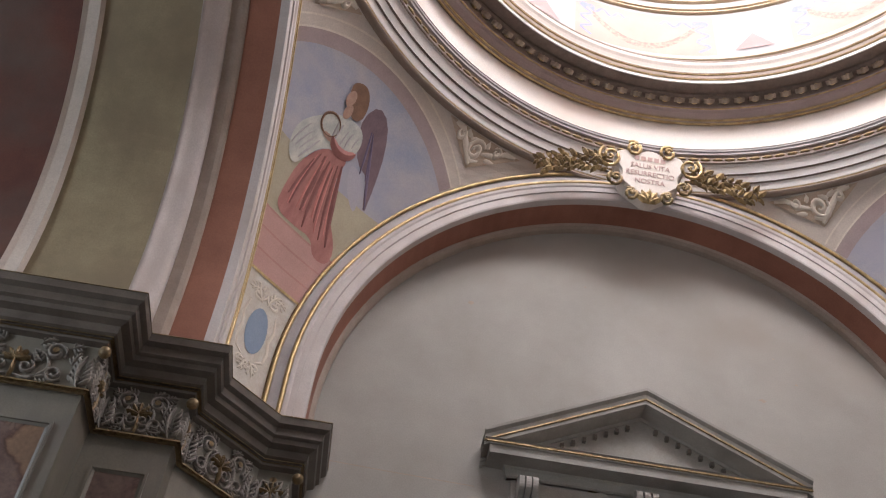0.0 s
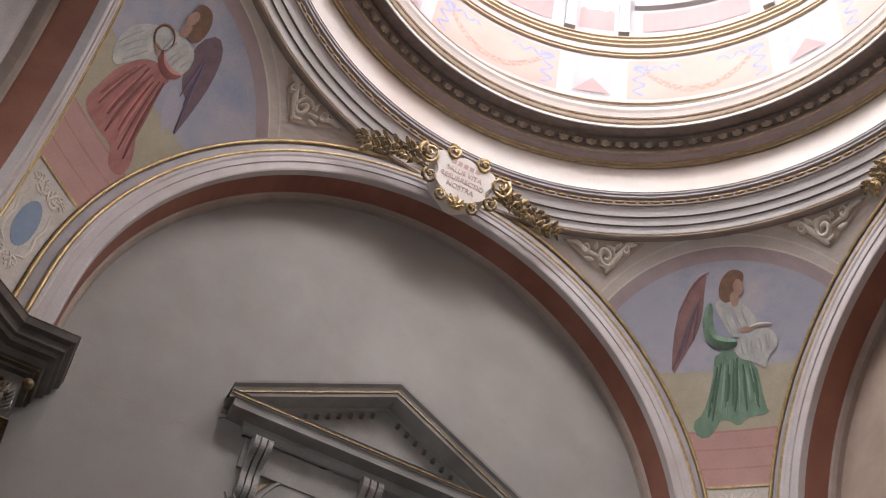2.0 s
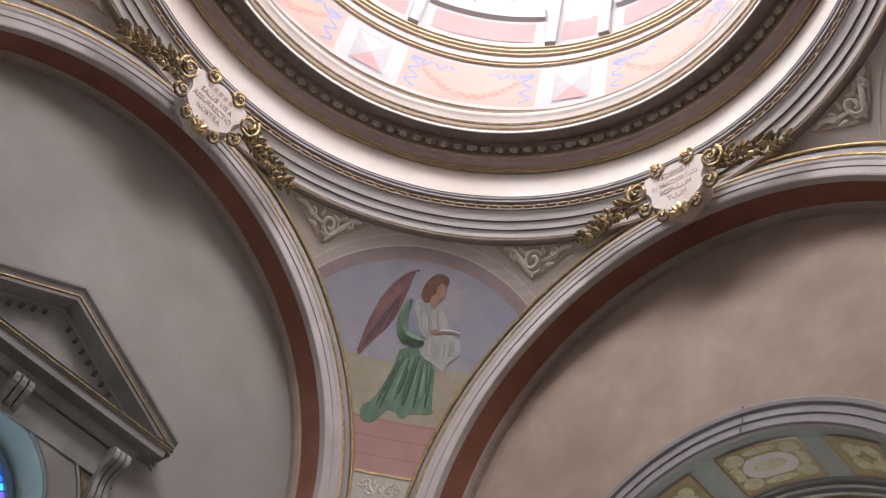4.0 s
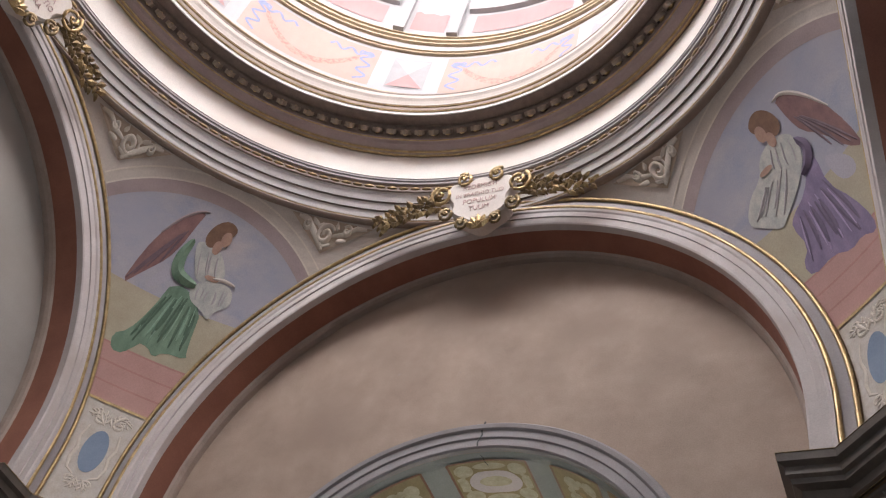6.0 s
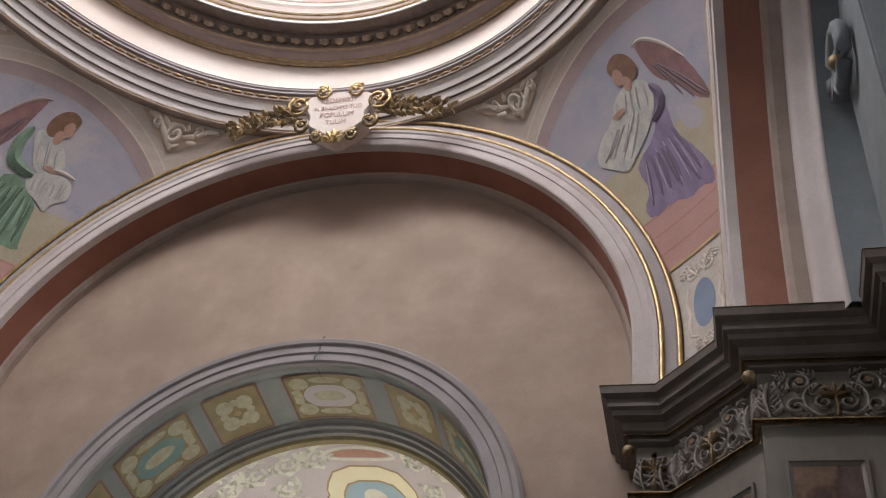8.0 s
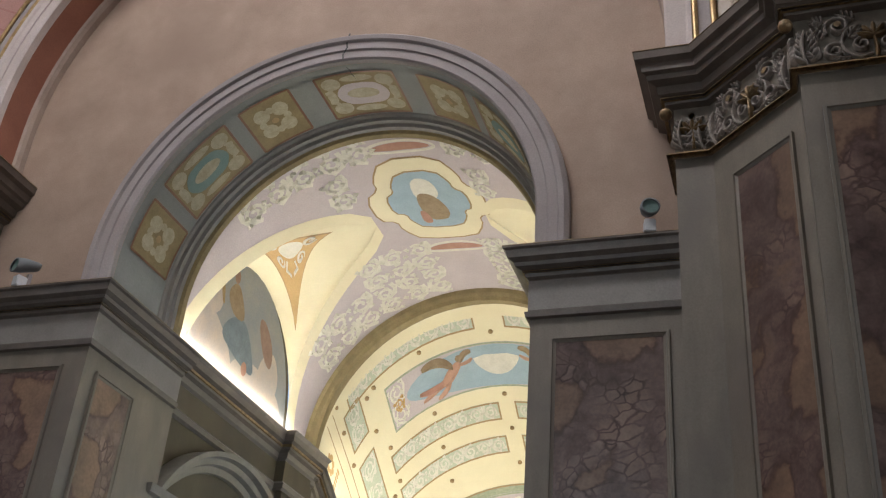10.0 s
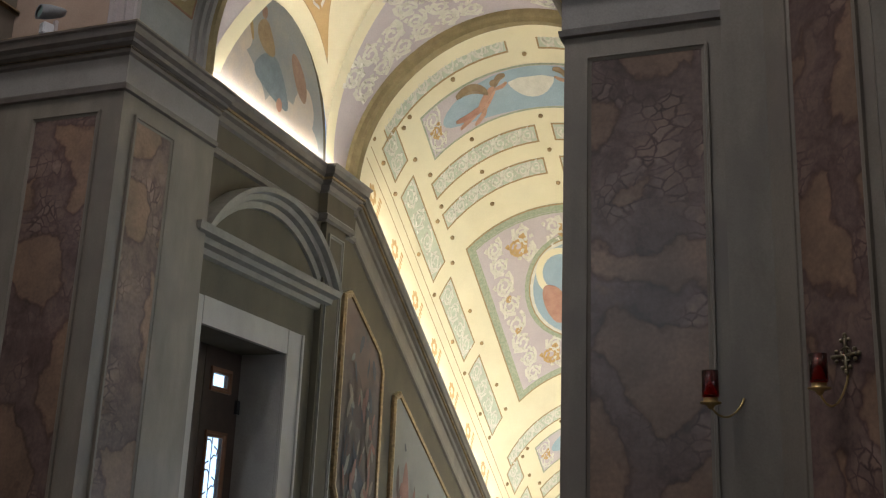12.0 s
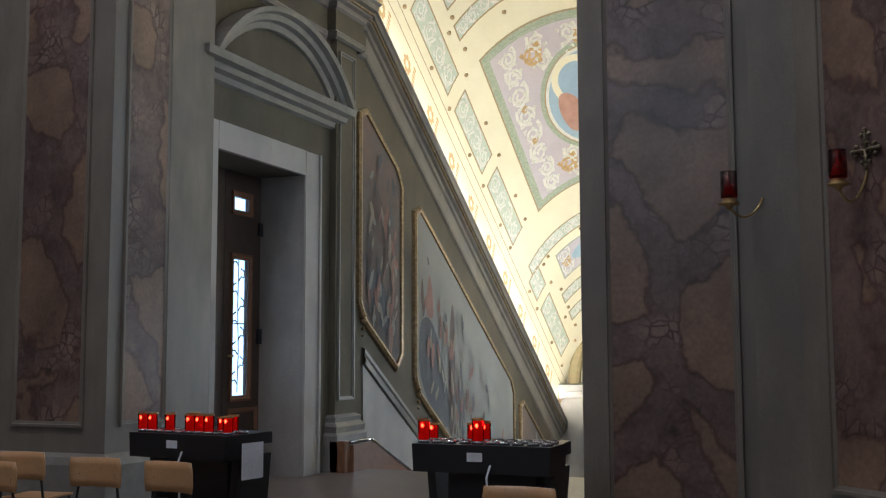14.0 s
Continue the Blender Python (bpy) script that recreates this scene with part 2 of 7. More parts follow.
M = {
    "white": mat("white_plaster", (0.82, 0.77, 0.74), (0.74, 0.68, 0.65), stain=(0.70, 0.64, 0.60)),
    "frieze": mat("frieze_plaster", (0.82, 0.74, 0.68), (0.76, 0.67, 0.60), scale=1.5, stain=(0.66, 0.55, 0.48)),
    "greyband": mat("grey_plaster", (0.46, 0.42, 0.42), (0.38, 0.34, 0.34)),
    "gold": mat("gilding", (0.66, 0.49, 0.25), (0.26, 0.17, 0.08), rough=0.36, metal=0.7, scale=10, bump=0.5, mix=0.7),
    "oldgold": mat("tarnished_gilding", (0.40, 0.285, 0.14), (0.14, 0.092, 0.052), rough=0.42, metal=0.55, scale=16, bump=0.5, mix=0.6),
    "dimgilt": mat("dull_gilding", (0.30, 0.20, 0.095), (0.11, 0.075, 0.045), rough=0.45, metal=0.4, scale=18, bump=0.5),
    "red": mat("red_soffit_paint", (0.33, 0.135, 0.088), (0.24, 0.095, 0.062), scale=1.6),
    "brownfillet": mat("brown_fillet", (0.40, 0.315, 0.265), (0.31, 0.235, 0.195)),
    "lunette_n": mat("grey_lunette_plaster", (0.375, 0.345, 0.318), (0.285, 0.256, 0.234), scale=1.0, mix=0.65, stain=(0.28, 0.24, 0.212), grain=0.10),
    "lunette_e": mat("pink_lunette_plaster", (0.425, 0.318, 0.25), (0.315, 0.228, 0.178), scale=2.0, mix=0.55, stain=(0.285, 0.205, 0.16), grain=0.14),
    "mauve": mat("mauve_border", (0.40, 0.31, 0.30), (0.33, 0.25, 0.25)),
    "cream": mat("cream_border", (0.60, 0.52, 0.46), (0.52, 0.45, 0.40)),
    "skyblue": mat("painted_sky", (0.29, 0.31, 0.40), (0.45, 0.40, 0.41), scale=1.8, mix=0.5, grain=0.12, streak=1.6, stain=(0.35, 0.33, 0.38), bump=0.05),
    "cloud": mat("painted_cloud", (0.43, 0.39, 0.43), (0.39, 0.36, 0.42), scale=3, mix=0.9),
    "ochre": mat("painted_ground", (0.46, 0.40, 0.29), (0.38, 0.32, 0.23), scale=2),
    "pinkstep": mat("painted_pink_steps", (0.50, 0.29, 0.255), (0.43, 0.235, 0.21), scale=3, mix=0.7),
    "pinkline": mat("painted_step_edge", (0.47, 0.24, 0.21)),
    "ornbase": mat("ornament_ground", (0.50, 0.39, 0.30), (0.43, 0.33, 0.25)),
    "relief": mat("ornament_relief", (0.72, 0.64, 0.55), (0.60, 0.52, 0.44), bump=0.3),
    "ovalblue": mat("oval_blue", (0.24, 0.29, 0.38), (0.19, 0.24, 0.33)),
    "paperwhite": mat("oval_field", (0.58, 0.53, 0.48), (0.50, 0.43, 0.36), scale=9, mix=0.4),
    "green": mat("painted_green_cloth", (0.215, 0.315, 0.22), (0.10, 0.16, 0.105), scale=7, mix=0.7, streak=0.25, bump=0.05),
    "rose": mat("painted_rose_cloth", (0.50, 0.22, 0.19), (0.27, 0.10, 0.09), scale=7, mix=0.75, streak=0.25, bump=0.05),
    "violet": mat("painted_violet_cloth", (0.30, 0.23, 0.35), (0.15, 0.11, 0.19), scale=7, mix=0.75, streak=0.25, bump=0.05),
    "whitecloth": mat("painted_white_cloth", (0.60, 0.57, 0.50), (0.34, 0.34, 0.33), scale=8, mix=0.6, streak=0.5, bump=0.05),
    "wing": mat("painted_wing", (0.32, 0.17, 0.15), (0.15, 0.075, 0.08), scale=6, mix=0.8, streak=0.35, bump=0.05),
    "wingdark": mat("painted_dark_wing", (0.22, 0.14, 0.16), (0.11, 0.07, 0.08), scale=6, mix=0.8, streak=0.35, bump=0.05),
    "flesh": mat("painted_pale_ochre", (0.46, 0.29, 0.215), (0.33, 0.19, 0.14), scale=9),
    "rosebuff": mat("painted_rose_buff", (0.58, 0.36, 0.26), (0.46, 0.26, 0.18), scale=9),
    "hair": mat("painted_brown", (0.23, 0.12, 0.07), (0.15, 0.08, 0.05), scale=9),
    "darkcornice": mat("dark_cornice", (0.155, 0.126, 0.105), (0.090, 0.072, 0.060), rough=0.42, scale=4),
    "capital": mat("capital_stone", (0.34, 0.295, 0.26), (0.13, 0.11, 0.097), rough=0.6, scale=12, bump=0.5, mix=0.6),
    "stone": mat("grey_pier_paint", (0.222, 0.197, 0.160), (0.130, 0.114, 0.092), rough=0.45, scale=4.0, mix=0.7, stain=(0.135, 0.118, 0.102), streak=0.3),
    "edgestone": mat("grey_moulding", (0.225, 0.212, 0.188), (0.14, 0.13, 0.115), rough=0.42, scale=5, mix=0.7),
    "marble": marble("breccia_marble", (0.235, 0.154, 0.108), (0.066, 0.036, 0.034), (0.235, 0.172, 0.150), 9.0),
    "vaultcream": mat("vault_cream", (0.80, 0.735, 0.53), (0.73, 0.66, 0.46), scale=1.2, grain=0.05),
    "vaultlilac": mat("vault_lilac", (0.57, 0.505, 0.52), (0.50, 0.44, 0.46), scale=2),
    "vaultgreen": mat("vault_green_panel", (0.54, 0.585, 0.46), (0.47, 0.52, 0.40), scale=6),
    "vaultwhite": mat("vault_white_scroll", (0.75, 0.72, 0.63), (0.62, 0.60, 0.52), scale=8),
    "vaulttan": mat("vault_tan_edge", (0.42, 0.30, 0.15), (0.34, 0.23, 0.12), scale=20),
    "vaultblue": mat("vault_blue", (0.36, 0.47, 0.55), (0.30, 0.40, 0.48), scale=3),
    "vaultorange": mat("vault_orange", (0.58, 0.39, 0.175), (0.50, 0.32, 0.14), scale=3),
    "vaultleaf": mat("vault_leaf_green", (0.30, 0.35, 0.24), (0.42, 0.44, 0.32), scale=22, mix=0.3),
    "coral": mat("painted_coral", (0.50, 0.29, 0.215), (0.38, 0.19, 0.14), scale=6, mix=0.7),
    "soffitgrey": mat("soffit_grey_blue", (0.27, 0.28, 0.27), (0.21, 0.22, 0.215), scale=2),
    "soffitgold": mat("soffit_ochre", (0.31, 0.245, 0.125), (0.22, 0.17, 0.085), scale=6),
    "soffitcream": mat("soffit_cream_strapwork", (0.50, 0.45, 0.33), (0.38, 0.33, 0.22), scale=12, mix=0.4),
    "soffitteal": mat("soffit_teal", (0.14, 0.24, 0.23), (0.20, 0.28, 0.26), scale=4),
    "palegreen": mat("pale_green_plaster", (0.50, 0.58, 0.52), (0.42, 0.50, 0.45), scale=3),
    "archframe": mat("arch_frame_grey", (0.36, 0.325, 0.325), (0.30, 0.265, 0.265), scale=2.5),
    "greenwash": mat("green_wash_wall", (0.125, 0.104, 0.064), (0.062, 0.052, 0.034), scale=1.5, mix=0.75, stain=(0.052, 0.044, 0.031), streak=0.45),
    "doorframe": mat("pale_door_frame", (0.44, 0.41, 0.37), (0.33, 0.305, 0.275), scale=2.5, mix=0.7, streak=0.4, stain=(0.27, 0.245, 0.22)),
    "dadostone": mat("pale_dado_stone", (0.50, 0.48, 0.45), (0.36, 0.34, 0.32), scale=2.0, mix=0.7, streak=0.4, stain=(0.30, 0.28, 0.26)),
    "wood_dark": mat("dark_wood", (0.055, 0.033, 0.022), (0.035, 0.02, 0.014), rough=0.45, scale=8),
    "wood_mid": mat("brown_wood", (0.22, 0.10, 0.05), (0.15, 0.065, 0.03), rough=0.4, scale=9),
    "chairwood": mat("beech_plywood", (0.50, 0.29, 0.14), (0.42, 0.23, 0.10), rough=0.35, scale=5),
    "black": mat("black_metal", (0.010, 0.010, 0.012), (0.006, 0.006, 0.007), rough=0.4, scale=6),
    "steel": mat("chromed_tube", (0.55, 0.55, 0.56), rough=0.25, metal=0.9),
    "paper": mat("white_paper", (0.75, 0.76, 0.8)),
    "dullbrass": mat("dull_brass", (0.30, 0.26, 0.17), (0.18, 0.15, 0.10), rough=0.4, metal=0.8, scale=12),
    "brass": mat("brass", (0.55, 0.40, 0.17), rough=0.35, metal=0.9, scale=12),
    "whitebox": mat("white_plastic", (0.72, 0.74, 0.78), rough=0.4),
    "floor": mat("floor_stone", (0.17, 0.135, 0.115), (0.11, 0.085, 0.072), rough=0.35, scale=1.5),
    "drumwhite": mat("drum_white", (0.385, 0.365, 0.365), (0.345, 0.325, 0.325), scale=2, grain=0.04),
    "drumpeach": mat("drum_peach", (0.405, 0.28, 0.235), (0.36, 0.245, 0.21), scale=2, grain=0.04),
    "drumpink": mat("drum_pink", (0.37, 0.215, 0.205), (0.33, 0.19, 0.185), scale=2, grain=0.04),
    "drumgrey": mat("drum_grey", (0.34, 0.325, 0.325), scale=2, grain=0.04),
    "ribbonblue": mat("ribbon_blue", (0.25, 0.27, 0.41), scale=9),
    "garland": mat("garland_rose", (0.40, 0.17, 0.145), (0.46, 0.28, 0.23), scale=16, mix=0.3),
    "frescored": mat("dark_red_fresco", (0.17, 0.055, 0.036), (0.06, 0.026, 0.022), scale=1.2, mix=0.8, stain=(0.10, 0.10, 0.085)),
    "frescogreen": mat("olive_fresco", (0.33, 0.265, 0.165), (0.215, 0.165, 0.10), scale=2.2, mix=0.6, stain=(0.19, 0.14, 0.09)),
    "organ": mat("blue_grey_paint", (0.20, 0.22, 0.235), (0.15, 0.165, 0.18), scale=3),
    "picture1": mat("dim_picture", (0.15, 0.12, 0.10), (0.09, 0.075, 0.07), scale=2.2, mix=0.6, stain=(0.20, 0.12, 0.09)),
    "picturesky": mat("dim_picture_sky", (0.24, 0.235, 0.21), (0.18, 0.175, 0.16), scale=1.2, mix=0.8),
    "picturerock": mat("dim_picture_rock", (0.10, 0.105, 0.11), (0.07, 0.07, 0.075), scale=3),
    "pictureumber": mat("dim_picture_umber", (0.135, 0.10, 0.082), (0.09, 0.066, 0.056), scale=5, mix=0.7),
    "picturepale": mat("dim_picture_buff", (0.27, 0.235, 0.185), (0.185, 0.155, 0.12), scale=5, mix=0.7),
    "picturerose": mat("dim_picture_rose", (0.27, 0.145, 0.115), (0.18, 0.10, 0.085), scale=5, mix=0.7),
    "palegold": mat("pale_gilt_line", (0.46, 0.36, 0.24), (0.36, 0.28, 0.18), rough=0.6, metal=0.0, scale=9),
    # candlelight through the red wax is put in as a faint emission
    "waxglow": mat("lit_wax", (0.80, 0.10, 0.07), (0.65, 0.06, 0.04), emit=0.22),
    "archwhite": mat("arch_plaster", (0.60, 0.535, 0.515), (0.51, 0.45, 0.43), scale=3.5, stain=(0.45, 0.38, 0.35)),
    "egggold": mat("egg_gilding", (0.74, 0.54, 0.27), (0.42, 0.29, 0.13), rough=0.4, metal=0.4, scale=15),
    "impost": mat("impost_mouldings", (0.165, 0.142, 0.125), (0.11, 0.094, 0.082), rough=0.42, scale=5),
    "impfrieze": mat("impost_frieze", (0.27, 0.255, 0.24), (0.215, 0.20, 0.19), rough=0.55, scale=3),
    "green_d": mat("painted_green_shade", (0.105, 0.17, 0.115), scale=8),
    "green_l": mat("painted_green_light", (0.29, 0.43, 0.31), scale=8),
    "rose_d": mat("painted_rose_shade", (0.27, 0.105, 0.092), scale=8),
    "rose_l": mat("painted_rose_light", (0.668, 0.247, 0.218), scale=8),
    "violet_d": mat("painted_violet_shade", (0.17, 0.125, 0.195), scale=8),
    "violet_l": mat("painted_violet_light", (0.421, 0.320, 0.494), scale=8),
    "pedgrey": mat("pediment_stone", (0.36, 0.33, 0.30), (0.27, 0.245, 0.222), scale=4, mix=0.6, stain=(0.21, 0.187, 0.168)),
    "lunettesky": mat("lunette_sky_paint", (0.25, 0.29, 0.33), (0.36, 0.35, 0.33), scale=2.2, mix=0.6),
    "lunettecloud": mat("lunette_cloud_paint", (0.62, 0.52, 0.43), (0.46, 0.43, 0.42), scale=4.5, mix=0.6),
    "mantle": mat("grey_blue_mantle_paint", (0.23, 0.29, 0.335), (0.14, 0.175, 0.20), scale=7, mix=0.8),
    "tunic": mat("dull_ochre_paint", (0.38, 0.29, 0.18), (0.24, 0.17, 0.10), scale=9, mix=0.7),
    "umbermass": mat("warm_umber_paint", (0.40, 0.28, 0.21), (0.24, 0.14, 0.11), scale=6, mix=0.7),
    "eggcup": mat("worn_gilt_cup", (0.40, 0.32, 0.25), (0.26, 0.195, 0.145), rough=0.5, metal=0.2, scale=20),
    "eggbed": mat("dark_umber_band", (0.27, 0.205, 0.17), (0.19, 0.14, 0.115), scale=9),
    "text": mat("red_lettering", (0.60, 0.40, 0.36), bump=0),
}


def glass(name, rgb, rough=0.05):
    m = bpy.data.materials.new(name)
    m.use_nodes = True
    b = m.node_tree.nodes["Principled BSDF"]
    b.inputs["Base Color"].default_value = (*rgb, 1)
    b.inputs["Transmission Weight"].default_value, b.inputs["Roughness"].default_value = 1.0, rough
    b.inputs["IOR"].default_value = 1.45
    return m


def glow(name, rgb, strength):
    m = bpy.data.materials.new(name)
    m.use_nodes = True
    n = m.node_tree.nodes
    n.remove(n["Principled BSDF"])
    e = n.new("ShaderNodeEmission")
    e.inputs["Color"].default_value, e.inputs["Strength"].default_value = (*rgb, 1), strength
    m.node_tree.links.new(e.outputs[0], n["Material Output"].inputs["Surface"])
    return m


M["pane"] = glass("clear_pane", (0.95, 0.97, 1.0))
M["redglass"] = glass("red_glass", (0.85, 0.02, 0.02), 0.1)
M["votive"] = glass("thin_red_glass", (0.90, 0.05, 0.04), 0.08)
M["votive"].node_tree.nodes["Principled BSDF"].inputs["IOR"].default_value = 1.04
M["bluepane"] = glass("blue_glass", (0.02, 0.10, 0.55), 0.2)
M["violetpane"] = glass("violet_glass", (0.10, 0.06, 0.45), 0.2)
M["tealpane"] = glass("teal_glass", (0.05, 0.28, 0.50), 0.2)
M["daylight"] = glow("daylight_behind_glass", (0.80, 0.90, 1.0), 3.0)
M["doorlight"] = glow("daylight_behind_door", (0.55, 0.76, 1.0), 2.2)
M["flame"] = glow("flame", (1.0, 0.55, 0.2), 14.0)
M["led"] = glow("led_strip", (1.0, 0.945, 0.82), 64.0)

# ---- building helpers ----


def thing(name, label="", category="", group="", kind="", at=(0, 0, 0), rz=0.0):
    ob = new(name)
    ob.empty_display_size = 0.1
    ob.matrix_basis = pose(*at, 0, 0, rz)
    return tagged(ob, label, category, group, kind)


def part(name, bm, material, parent=None, label="", smooth=False):
    me = bpy.data.meshes.new(name)
    bmesh.ops.recalc_face_normals(bm, faces=bm.faces) if len(bm.faces) < 6000 else None
    bm.to_mesh(me)
    bm.free()
    for p in me.polygons:
        p.use_smooth = smooth
    me.materials.append(material if isinstance(material, bpy.types.Material) else M[material])
    ob = new(name, me)
    ob.parent = parent
    return tagged(ob, label)


def grid(bm, rows, close_u=False, close_v=False):
    """Quads between rows of points."""
    vs = [[bm.verts.new(p) for p in row] for row in rows]
    n, k = len(vs), len(vs[0])
    for i in range(n if close_v else n - 1):
        for j in range(k if close_u else k - 1):
            a, b, c, d = vs[i][j], vs[i][(j + 1) % k], vs[(i + 1) % n][(j + 1) % k], vs[(i + 1) % n][j]
            if len({a, b, c, d}) == 4:
                bm.faces.new((a, b, c, d))
    return vs


def box(bm, lo, hi, bevel=0.0):
    x0, y0, z0 = lo
    x1, y1, z1 = hi
    v = [bm.verts.new(p) for p in ((x0, y0, z0), (x1, y0, z0), (x1, y1, z0), (x0, y1, z0), (x0, y0, z1), (x1, y0, z1), (x1, y1, z1), (x0, y1, z1))]
    fs = [bm.faces.new([v[i] for i in q]) for q in ((3, 2, 1, 0), (4, 5, 6, 7), (0, 1, 5, 4), (1, 2, 6, 5), (2, 3, 7, 6), (3, 0, 4, 7))]
    if bevel:
        bmesh.ops.bevel(bm, geom=list({e for f in fs for e in f.edges}), offset=bevel, segments=2, affect="EDGES")


def boxed(name, lo, hi, material, parent=None, bevel=0.0, label=""):
    bm = bmesh.new()
    box(bm, lo, hi, bevel)
    return part(name, bm, material, parent, label)


def prism(bm, outline, y0, y1, put=lambda x, y, z: (x, y, z)):
    """An outline in x and z, drawn out from y0 to y1."""
    a = [bm.verts.new(put(x, y0, z)) for x, z in outline]
    b = [bm.verts.new(put(x, y1, z)) for x, z in outline]
    bm.faces.new(a)
    bm.faces.new(b[::-1])
    k = len(a)
    for i in range(k):
        bm.faces.new((a[i], b[i], b[(i + 1) % k], a[(i + 1) % k]))


def lathe(bm, profile, n=96, a0=0.0, a1=360.0):
    """Turns a profile of (r, z) about the z axis."""
    full = abs(a1 - a0) >= 359.9
    rows = []
    for i in range(n if full else n + 1):
        a = radians(a0 + (a1 - a0) * i / n)
        rows.append([(r * math.sin(a), r * math.cos(a), z) for r, z in profile])
    grid(bm, rows, close_v=full)


ZC, ZB = 8.83, 8.05       # centre of the great arches, foot of their legs


def arch_path(r, zc, zb, n=64, x0=0.0):
    pts = [(x0 + r, zb)] if zb < zc else []
    pts += [(x0 + r * math.cos(math.pi * i / n), zc + r * math.sin(math.pi * i / n)) for i in range(n + 1)]
    return pts + ([(x0 - r, zb)] if zb < zc else [])


def arch_sweep(bm, profile, zc=ZC, zb=ZB, n=64, x0=0.0, closed=True):
    """Sweeps a profile of (r, y) round an arch."""
    grid(bm, list(zip(*[[(x, y, z) for x, z in arch_path(r, zc, zb, n, x0)] for r, y in profile])), close_u=closed)


def sweep(bm, profile, path, closed=False):
    """Sweeps a profile of (out, z) along a plan polyline with mitred corners; out is to the right of the way."""
    n = len(path)
    rows = []
    for i, (x, y) in enumerate(path):
        p = Vector((x, y))
        d0 = (p - Vector(path[i - 1])).normalized() if (i or closed) else None
        d1 = (Vector(path[(i + 1) % n]) - p).normalized() if (i < n - 1 or closed) else None
        d0, d1 = d0 or d1, d1 or d0
        n0, n1 = Vector((d0.y, -d0.x)), Vector((d1.y, -d1.x))
        m = (n0 + n1) / (1 + n0.dot(n1))
        rows.append([(x + m.x * o, y + m.y * o, z) for o, z in profile])
    vs = grid(bm, rows, close_v=closed)
    if not closed:
        for r in (vs[0], vs[-1]):
            if len(r) > 2:
                bm.faces.new(r)


def blob(bm, put, outline, off, rings=4):
    """A star-shaped painted patch that follows a curved surface."""
    cx, cy = sum(p[0] for p in outline) / len(outline), sum(p[1] for p in outline) / len(outline)
    c = bm.verts.new(put(cx, cy, off))
    last = None
    for i in range(1, rings + 1):
        f = i / rings
        row = [bm.verts.new(put(cx + (x - cx) * f, cy + (y - cy) * f, off)) for x, y in outline]
        k = len(row)
        for j in range(k):
            if last:
                bm.faces.new((last[j], last[(j + 1) % k], row[(j + 1) % k], row[j]))
            else:
                bm.faces.new((c, row[(j + 1) % k], row[j]))
        last = row


def smoothed(pts, rounds=2, closed=True):
    """Rounds the corners of an outline."""
    for _ in range(rounds):
        q = []
        k = len(pts)
        if not closed:
            q.append(pts[0])
        for i in range(k if closed else k - 1):
            a, b = pts[i], pts[(i + 1) % k]
            q += [(a[0] * 0.75 + b[0] * 0.25, a[1] * 0.75 + b[1] * 0.25), (a[0] * 0.25 + b[0] * 0.75, a[1] * 0.25 + b[1] * 0.75)]
        if not closed:
            q.append(pts[-1])
        pts = q
    return pts


def ribbon(bm, put, pts, width, off, closed=False, taper=False):
    """A painted or raised band along a line on a surface."""
    k = len(pts)
    rows = []
    for i, (x, y) in enumerate(pts):
        a = pts[i - 1] if (i or closed) else pts[i]
        b = pts[(i + 1) % k] if (i < k - 1 or closed) else pts[i]
        dx, dy = b[0] - a[0], b[1] - a[1]
        s = math.hypot(dx, dy) or 1
        w = width / 2 * (0.25 + 0.75 * math.sin(math.pi * (i + 0.3) / (k - 0.4)) if taper else 1)
        rows.append([put(x + dy / s * w, y - dx / s * w, off), put(x, y, off + (width * 0.25 if taper else 0)), put(x - dy / s * w, y + dx / s * w, off)])
    grid(bm, rows, close_v=closed)


def rib(bm, put, pts, width, off, height, blunt=0.25):
    """A carved half-round stem or leaf that tapers to both ends."""
    k = len(pts)
    rows = []
    for i, (x, y) in enumerate(pts):
        a, b = pts[max(i - 1, 0)], pts[min(i + 1, k - 1)]
        dx, dy = b[0] - a[0], b[1] - a[1]
        d = math.hypot(dx, dy) or 1
        f = blunt + (1 - blunt) * math.sin(math.pi * (i + 0.4) / (k - 0.2))
        rows.append([put(x + dy / d * q * width / 2 * f, y - dx / d * q * width / 2 * f, off + h * height * f) for q, h in ((-1, -0.4), (-0.75, 0.55), (-0.1, 1.0), (0.55, 0.7), (1, -0.4))])
    grid(bm, rows)


def acanthus(bm, put, x, z, way, length, width, off, height, lobes=4):
    """A carved leaf: a curling midrib with lobes to both sides."""
    c, sn = math.cos(way), math.sin(way)
    at = lambda f, w: (x + (c * f - sn * w) * length, z + (sn * f + c * w) * length)
    rib(bm, put, [at(t / 6, 0.10 * math.sin(t / 6 * 3)) for t in range(7)], width * 0.30, off, height * 1.2)
    for i in range(lobes):
        f = 0.12 + 0.7 * i / lobes
        w = width / length * (0.62 - 0.30 * i / lobes)
        for q in (-1, 1):
            rib(bm, put, [at(f, q * 0.05), at(f + 0.07, q * w * 0.6), at(f + 0.17, q * w), at(f + 0.27, q * w * 0.95)], width * 0.26, off, height)


def spiral(cx, cy, r, turns, start, n=18, hand=1):
    return [(cx + r * (1 - 0.8 * i / n) * math.cos(start + hand * turns * 2 * math.pi * i / n),
             cy + r * (1 - 0.8 * i / n) * math.sin(start + hand * turns * 2 * math.pi * i / n)) for i in range(n + 1)]


